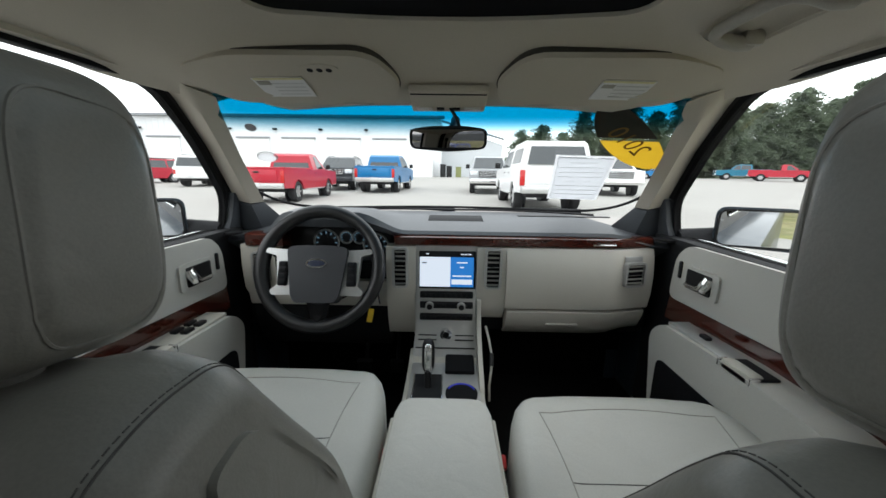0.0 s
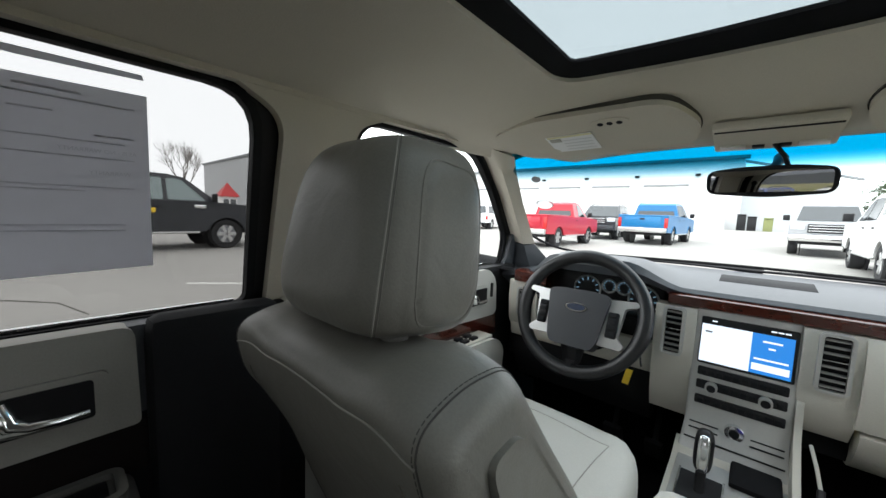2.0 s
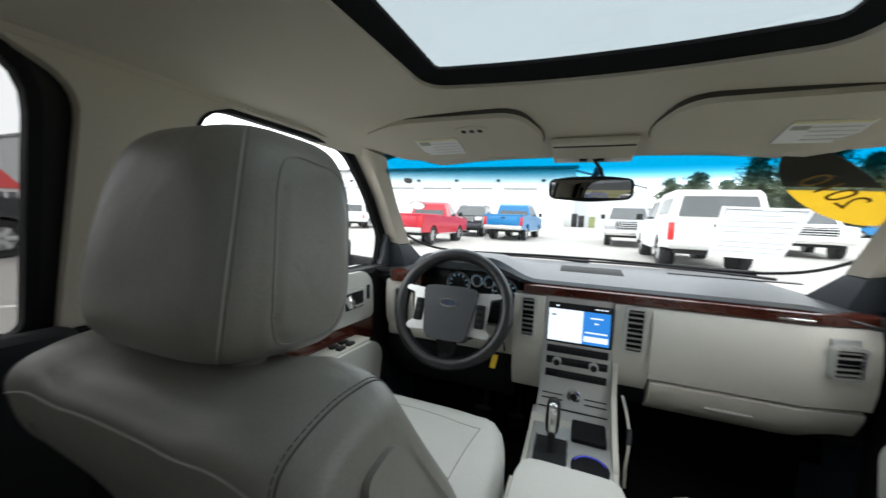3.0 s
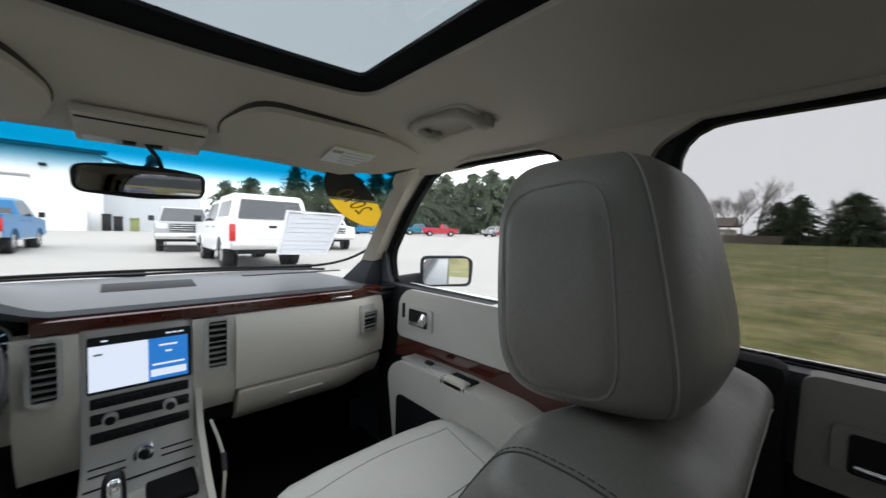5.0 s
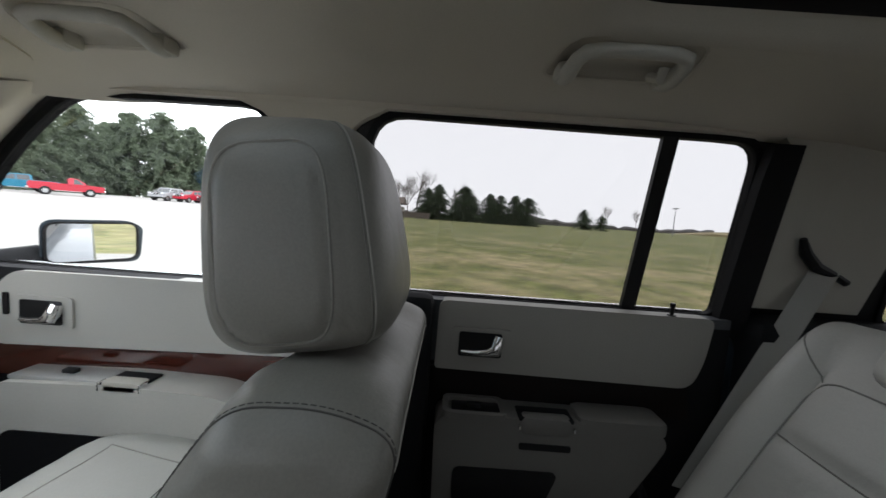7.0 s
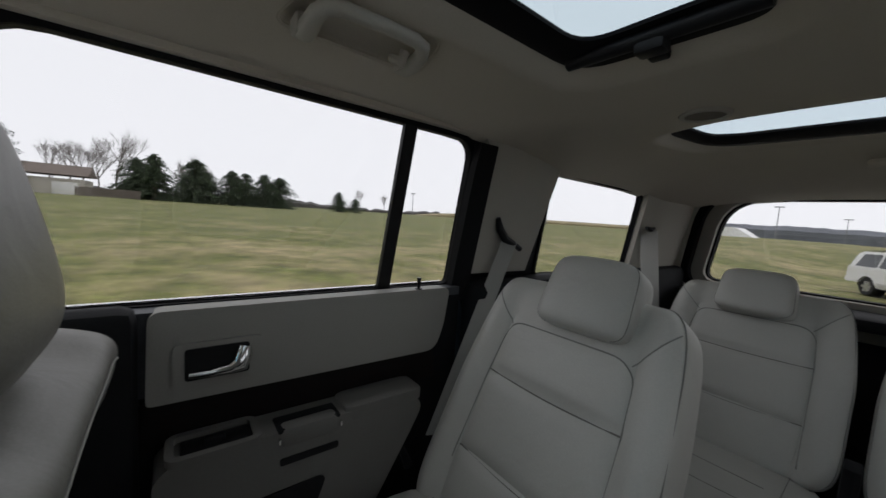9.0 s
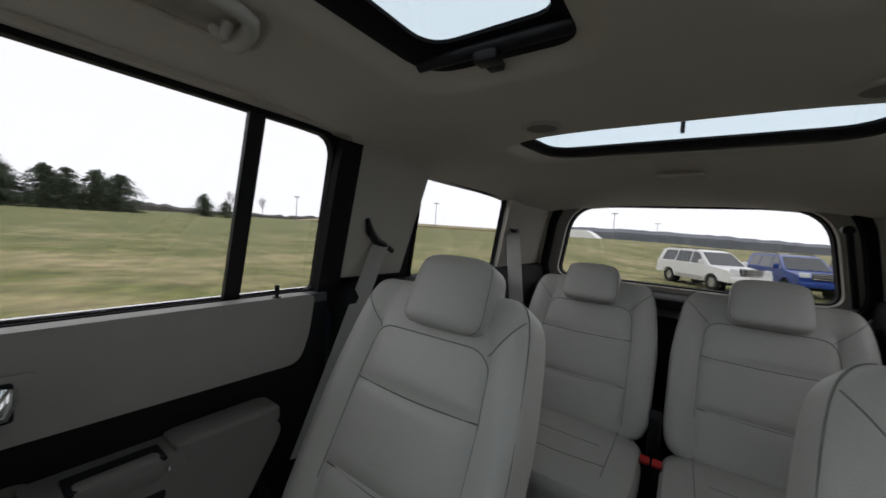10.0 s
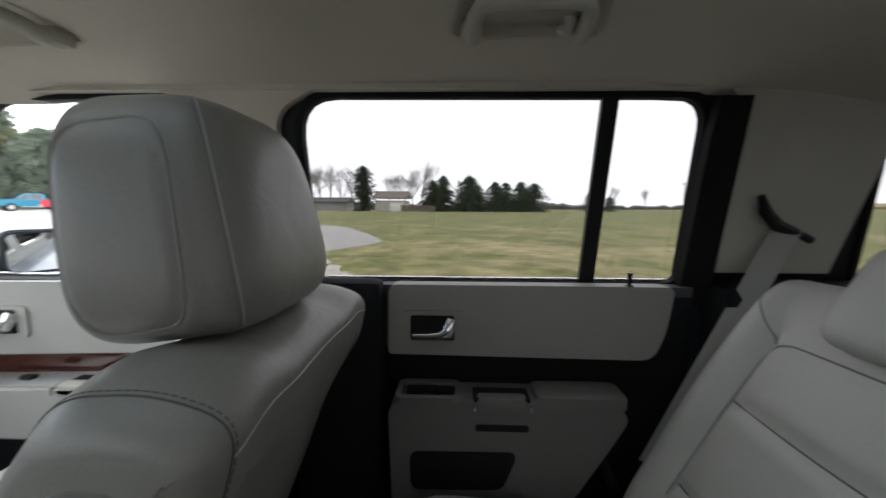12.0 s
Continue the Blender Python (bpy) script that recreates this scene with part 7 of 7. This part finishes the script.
bm = bmesh.new()
prism(bm, rounded([(-5.4, 0), (-2.2, 0), (-2.2, 2.6), (-5.4, 2.6)], [0, 0, 0.8, 0.8]), lambda x, z, k: Vector((x, 45 + 2.5 * k, z)))
part("shell", bm, DOORWHITE, shed, "", False)
for x, z, mat, words in ((-0.9, 1.7, BLACK, "black"), (-0.1, 1.5, BLACK, "black"), (1.1, 1.4, material("olive_bin", (0.20, 0.22, 0.08), 0.6), "olive green")):
    b = thing("waste_bin", f"{words} waste bin against the building", "bin", "bins", at=pose(0, 0, 0.64))
    part("bin_body", bbox((x, 46.6, z / 2 - 0.06), (0.7, 0.7, z - 0.12), 0.06), mat, b)
    part("bin_lid", bbox((x, 46.55, z - 0.06), (0.76, 0.8, 0.12), 0.04), mat, b)
shed.location.z = 0.62
showroom = thing("showroom", "grey showroom building at the lot's edge", "building")
part("wall", bbox((-62, 26.5, 4.2), (26, 14, 8.4), 0.02), material("grey_panel", (0.42, 0.43, 0.44), 0.6, 0, 0.05, 2), showroom, "", False)
for i in range(6):
    part("panel_joint", bbox((-48.97, 20.5 + 2.3 * i, 4.2), (0.04, 0.10, 8.3)), ROOFGREY, showroom, "", False)
part("parapet", bbox((-62, 26.5, 8.5), (26.4, 14.4, 0.3), 0.03), ROOFGREY, showroom)
booth = thing("red_roofed_booth", "small white booth with a steep red roof", "booth")
part("booth_wall", bbox((-45, 14.0, 1.15), (1.5, 1.5, 2.3), 0.03), DOORWHITE, booth, "", False)
bm = bmesh.new()
base = [bm.verts.new(p) for p in ((-46, 13.0, 2.3), (-44, 13.0, 2.3), (-44, 15.0, 2.3), (-46, 15.0, 2.3))]
tip = bm.verts.new((-45, 14.0, 3.9))
bm.faces.new(base)
for i in range(4):
    bm.faces.new((base[i], base[(i + 1) % 4], tip))
part("booth_roof", bm, material("red_roofing", (0.45, 0.03, 0.03), 0.5), booth, "", False)
for y in (13.65, 14.35):
    part("booth_window", bbox((-44.24, y, 1.4), (0.05, 0.55, 1.2), 0.02), CARGLASS, booth)
house = thing("farmhouse", "low house with brown roof beyond the field", "house")
part("house_wall", bbox((96, 17.0, ground_height(96, 17.5) + 1.4), (9, 8.0, 2.8), 0.02), material("cream_siding", (0.5, 0.47, 0.42), 0.7), house, "", False)
bm = bmesh.new()
prism(bm, [(90.8, 4.2), (101.2, 4.2), (96, 6.2)], lambda x, z, k: Vector((x, 12.4 + 9.2 * k, z)))
part("house_roof", bm, material("brown_shingle", (0.16, 0.13, 0.11), 0.9), house, "", False)
part("garage_door", bbox((91.45, 15.5, ground_height(96, 17.5) + 1.1), (0.1, 3.2, 2.2), 0.02), DOORWHITE, house)
ranch = thing("ranch_house", "long low dark-roofed house beyond the field", "house")
part("house_wall", bbox((103, 37.0, ground_height(103, 37) + 1.2), (7, 12, 2.4), 0.02), material("grey_siding", (0.30, 0.29, 0.28), 0.7), ranch, "", False)
bm = bmesh.new()
prism(bm, [(98.6, 3.3), (107.4, 3.3), (103, 4.7)], lambda x, z, k: Vector((x, 30.4 + 13.2 * k, z)))
part("house_roof", bm, material("dark_shingle", (0.09, 0.085, 0.085), 0.9), ranch, "", False)
fence = thing("board_fence", "weathered wooden board fence by the house", "fence")
for i in range(26):
    y = 5.0 + 0.32 * i
    part("board", bbox((84, y, ground_height(84, y) + 0.75), (0.04, 0.28, 1.5), 0.01), BARK, fence, "", False)
barn = thing("green_roofed_building", "far building with a green metal roof", "building")
part("barn_wall", bbox((-52, -88, 2.2), (36, 14, 4.4), 0.02, pose(0, 0, 0, 0, 0, -30)), SIDING, barn, "", False)
part("barn_roof", bbox((-52, -88, 5.2), (38, 16, 1.8), 0.3, pose(0, 0, 0, 0, 0, -30)), material("green_roof", (0.06, 0.22, 0.17), 0.5), barn)
store = thing("far_store", "far white flat building behind the rise", "building")
bm = bmesh.new()
prism(bm, [(29.5, 1.2), (46.5, 1.2), (46.5, 5.4), (35.5, 5.2)], lambda x, z, k: Vector((x, -160 - 12 * k, z)))
part("store_wall", bm, DOORWHITE, store, "", False)

# ---- lamp posts ----


def lamp_post(x, y, h):
    post = thing("street_lamp", "tall grey lot lamp post", "street lamp", "lamp posts")
    z = ground_height(x, y)
    bm = bmesh.new()
    tube(bm, [(x, y, z), (x, y, z + h)], [0.11, 0.07], 8)
    part("pole", bm, ROOFGREY, post)
    part("lamp_head", bbox((x, y, z + h), (1.7, 0.45, 0.22), 0.05), ROOFGREY, post)


for x, y, h in ((17, -110, 7.5), (8, -140, 6.5), (-32, -130, 7), (62, -85, 7.5), (82, -52, 6.5), (-40, -4.7, 13), (-30, -9, 8), (-60, -20, 9)):
    lamp_post(x, y, h)

# ---- trees ----


def evergreen(x, y, h, r, seed, lean_x=0.0, full=0.6, mat=None):
    """A conifer: a trunk, whorls of drooping limbs, each clothed in many small sprays."""
    rnd = random.Random(seed)
    z = ground_height(x, y)
    tree = thing("evergreen_tree", "dark green evergreen tree with a ragged outline", "tree", "evergreens", at=pose(x, y, z))
    bm = bmesh.new()
    tube(bm, [(0, 0, 0), (lean_x * 0.5, 0, h * 0.5), (lean_x, 0, h * 0.97)], [r * 0.07, r * 0.045, 0.02], 7)
    part("trunk", bm, BARK, tree)
    bm = bmesh.new()
    for i in range(290):
        t = rnd.random() ** 0.85
        zz = h * (0.03 + 0.95 * t)
        inner = i >= 210
        reach = r * (1.04 - t) ** full * (0.45 + 0.30 * rnd.random() if inner else 0.30 + 0.85 * rnd.random() ** 1.3)
        a = rnd.random() * math.tau
        d = Vector((math.cos(a), math.sin(a), 0))
        n = max(4, int(reach * (9 if full == 0.6 else 10)))
        for j in range(n):
            q = (j + rnd.random()) / n
            c = Vector((lean_x * t, 0, zz)) + d * reach * q + Vector((rnd.gauss(0, 0.09), rnd.gauss(0, 0.09), -0.22 * reach * q * q + rnd.gauss(0, 0.12))) * (h / 8)
            s = (0.16 + 0.22 * rnd.random()) * h / (10 if full == 0.6 else 14) * (1.9 if inner else 1.0)
            for k in range(5):
                u = Vector((rnd.gauss(0, 1), rnd.gauss(0, 1), rnd.gauss(0, 0.6))).normalized() * s
                w = Vector((rnd.gauss(0, 1), rnd.gauss(0, 1), rnd.gauss(0, 0.6))).normalized() * s * 0.45
                bm.faces.new([bm.verts.new(p) for p in (c - u * 0.5 - w * 0.4, c - u * 0.3 + w, c + u)])
    part("crown", bm, mat or PINE_HAZY, tree, smooth=False)


def bare_tree(x, y, h, seed):
    """A leafless tree: forks of tapering limbs down to twigs."""
    rnd = random.Random(seed)
    tree = thing("bare_tree", "leafless winter tree with fine twigs", "tree", "bare trees", at=pose(x, y, ground_height(x, y)))
    trunk, twigs = bmesh.new(), bmesh.new()

    def grow(p, d, length, rad, level):
        q = p + d * length
        tube(trunk if level < 2 else twigs, [p, p.lerp(q, 0.5) + Vector((rnd.gauss(0, 1), rnd.gauss(0, 1), 0)) * length * 0.04, q], [rad, rad * 0.8, rad * 0.6], 5 if level < 2 else 3)
        if level < 5:
            for i in range((5, 4, 4, 4, 4)[level]):
                nd = (d + Vector((rnd.gauss(0, 0.40), rnd.gauss(0, 0.40), rnd.gauss(0.30, 0.25)))).normalized()
                grow(p.lerp(q, 0.55 + 0.45 * rnd.random()) if i else q, nd, length * (0.52 + 0.25 * rnd.random()), rad * 0.52, level + 1)

    grow(Vector((0, 0, 0)), Vector((0, 0, 1)), h * 0.36, h * 0.014, 0)
    part("trunk", trunk, BARK, tree)
    part("branches", twigs, TWIG_HAZY, tree)


def at_bearing(az, dist):
    a = radians(az)
    return dist * math.sin(a), 0.3 + dist * math.cos(a)


# pines beyond the lot
for i, (az, d, h) in enumerate(((11, 78, 9.5), (14, 74, 10), (17, 79, 9), (20, 73, 10.5), (23, 78, 10), (26, 74, 11), (29, 79, 10), (32, 74, 11), (34.5, 78, 10.5), (37, 74, 11.5), (40, 79, 12), (43, 82, 14), (45.5, 90, 13), (47.5, 84, 14.5), (50.5, 84, 15.5), (53.5, 87, 14.5), (56, 94, 11))):
    evergreen(*at_bearing(az, d), h * (1.2 if 19 < az < 39 else 1.0), 6.6 if az < 39 else 7.8, 100 + i, full=0.48 if az < 39 else 0.40)
# cluster across the field
for i, (az, d, h, r) in enumerate(((86.4, 95, 8.4, 3.6), (88.2, 93, 9.4, 3.6), (92.4, 92, 9.2, 4.2), (93.6, 94, 7.0, 3.4), (96.6, 93, 7.8, 3.2), (98.2, 92, 7.4, 3.2), (100.6, 93, 7.6, 3.4), (102.6, 94, 7.4, 3.6), (87.2, 99, 6.4, 3.0), (101.5, 98, 6.2, 3.0), (91.4, 99, 5.6, 3.0), (97.4, 99, 5.6, 3.0), (111.0, 118, 6.4, 2.8), (113.5, 120, 4.8, 2.6))):
    evergreen(*at_bearing(az, d), h, r * 1.75, 200 + i, full=0.52, mat=SPRUCE)
evergreen(*at_bearing(75.5, 86), 10.6, 3.9, 240, full=0.24, mat=PINE_DARK)
for i, (az, d, h) in enumerate(((66.5, 120, 15), (69, 118, 15), (72, 121, 14), (82, 115, 14), (84.8, 112, 17), (79.5, 122, 13), (81, 112, 13), (83.2, 110, 14), (67.8, 112, 15), (70.5, 110, 15), (73.6, 116, 15), (88, 112, 11), (92.5, 110, 12), (96.5, 120, 10), (91, 116, 12), (94, 120, 11), (114, 150, 10), (118, 155, 9), (-77.8, 62, 10.5), (-81, 75, 8), (-99, 95, 13), (-102, 100, 12), (-105, 98, 13), (-108, 104, 12), (-152.6, 44, 8))):
    bare_tree(*at_bearing(az, d), h, 300 + i)

# far woods and hills behind everything
rng = random.Random(9)


def ridge(name, az0, az1, dist, height, mat, words, rough):
    bm = bmesh.new()
    n, low, high = 90, [], []
    for i in range(n + 1):
        az = az0 + (az1 - az0) * i / n
        x, y = at_bearing(az, dist)
        hh = height(i / n) + rng.random() * rough
        low.append((bm.verts.new((x, y, -3)), bm.verts.new((x * 1.06, y * 1.06, -3))))
        high.append((bm.verts.new((x, y, hh * 0.7)), bm.verts.new((x * 1.03, y * 1.03, hh))))
    for i in range(n):
        bm.faces.new((low[i][0], low[i + 1][0], high[i + 1][0], high[i][0]))
        bm.faces.new((high[i][0], high[i + 1][0], high[i + 1][1], high[i][1]))
        bm.faces.new((high[i][1], high[i + 1][1], low[i + 1][1], low[i][1]))
    tagged(part(name, bm, mat, smooth=False), words, "hill", kind="stuff")


ridge("far_hills", 158, 225, 900, lambda t: 22 + 10 * math.sin(t * 5 + 0.4) - 12 * t, HILL, "far wooded blue-grey ridge", 2.5)
ridge("far_woods", 60, 127, 330, lambda t: 6.6 + 1.8 * math.sin(t * 13) - 1.6 * t, material("far_woods_brown", (0.085, 0.08, 0.075), 1.0, 0, 0.3, 0.3, 0, 0.05), "far brown winter woods on the skyline", 2.2)
ridge("far_stubble", 117, 168, 250, lambda t: 5.0 * smooth(0, 0.25, t) - 0.3 * t, material("far_stubble_straw", (0.30, 0.255, 0.150), 1.0, 0, 0.25, 0.2, 0, 0.05), "far strip of pale straw stubble on the skyline", 0.12)
ridge("far_woods_west", -135, -60, 260, lambda t: 5.0 + 1.2 * math.sin(t * 11), material("far_woods_grey", (0.13, 0.12, 0.115), 1.0, 0, 0.3, 0.3, 0, 0.05), "far grey winter woods beyond the lot", 2.0)
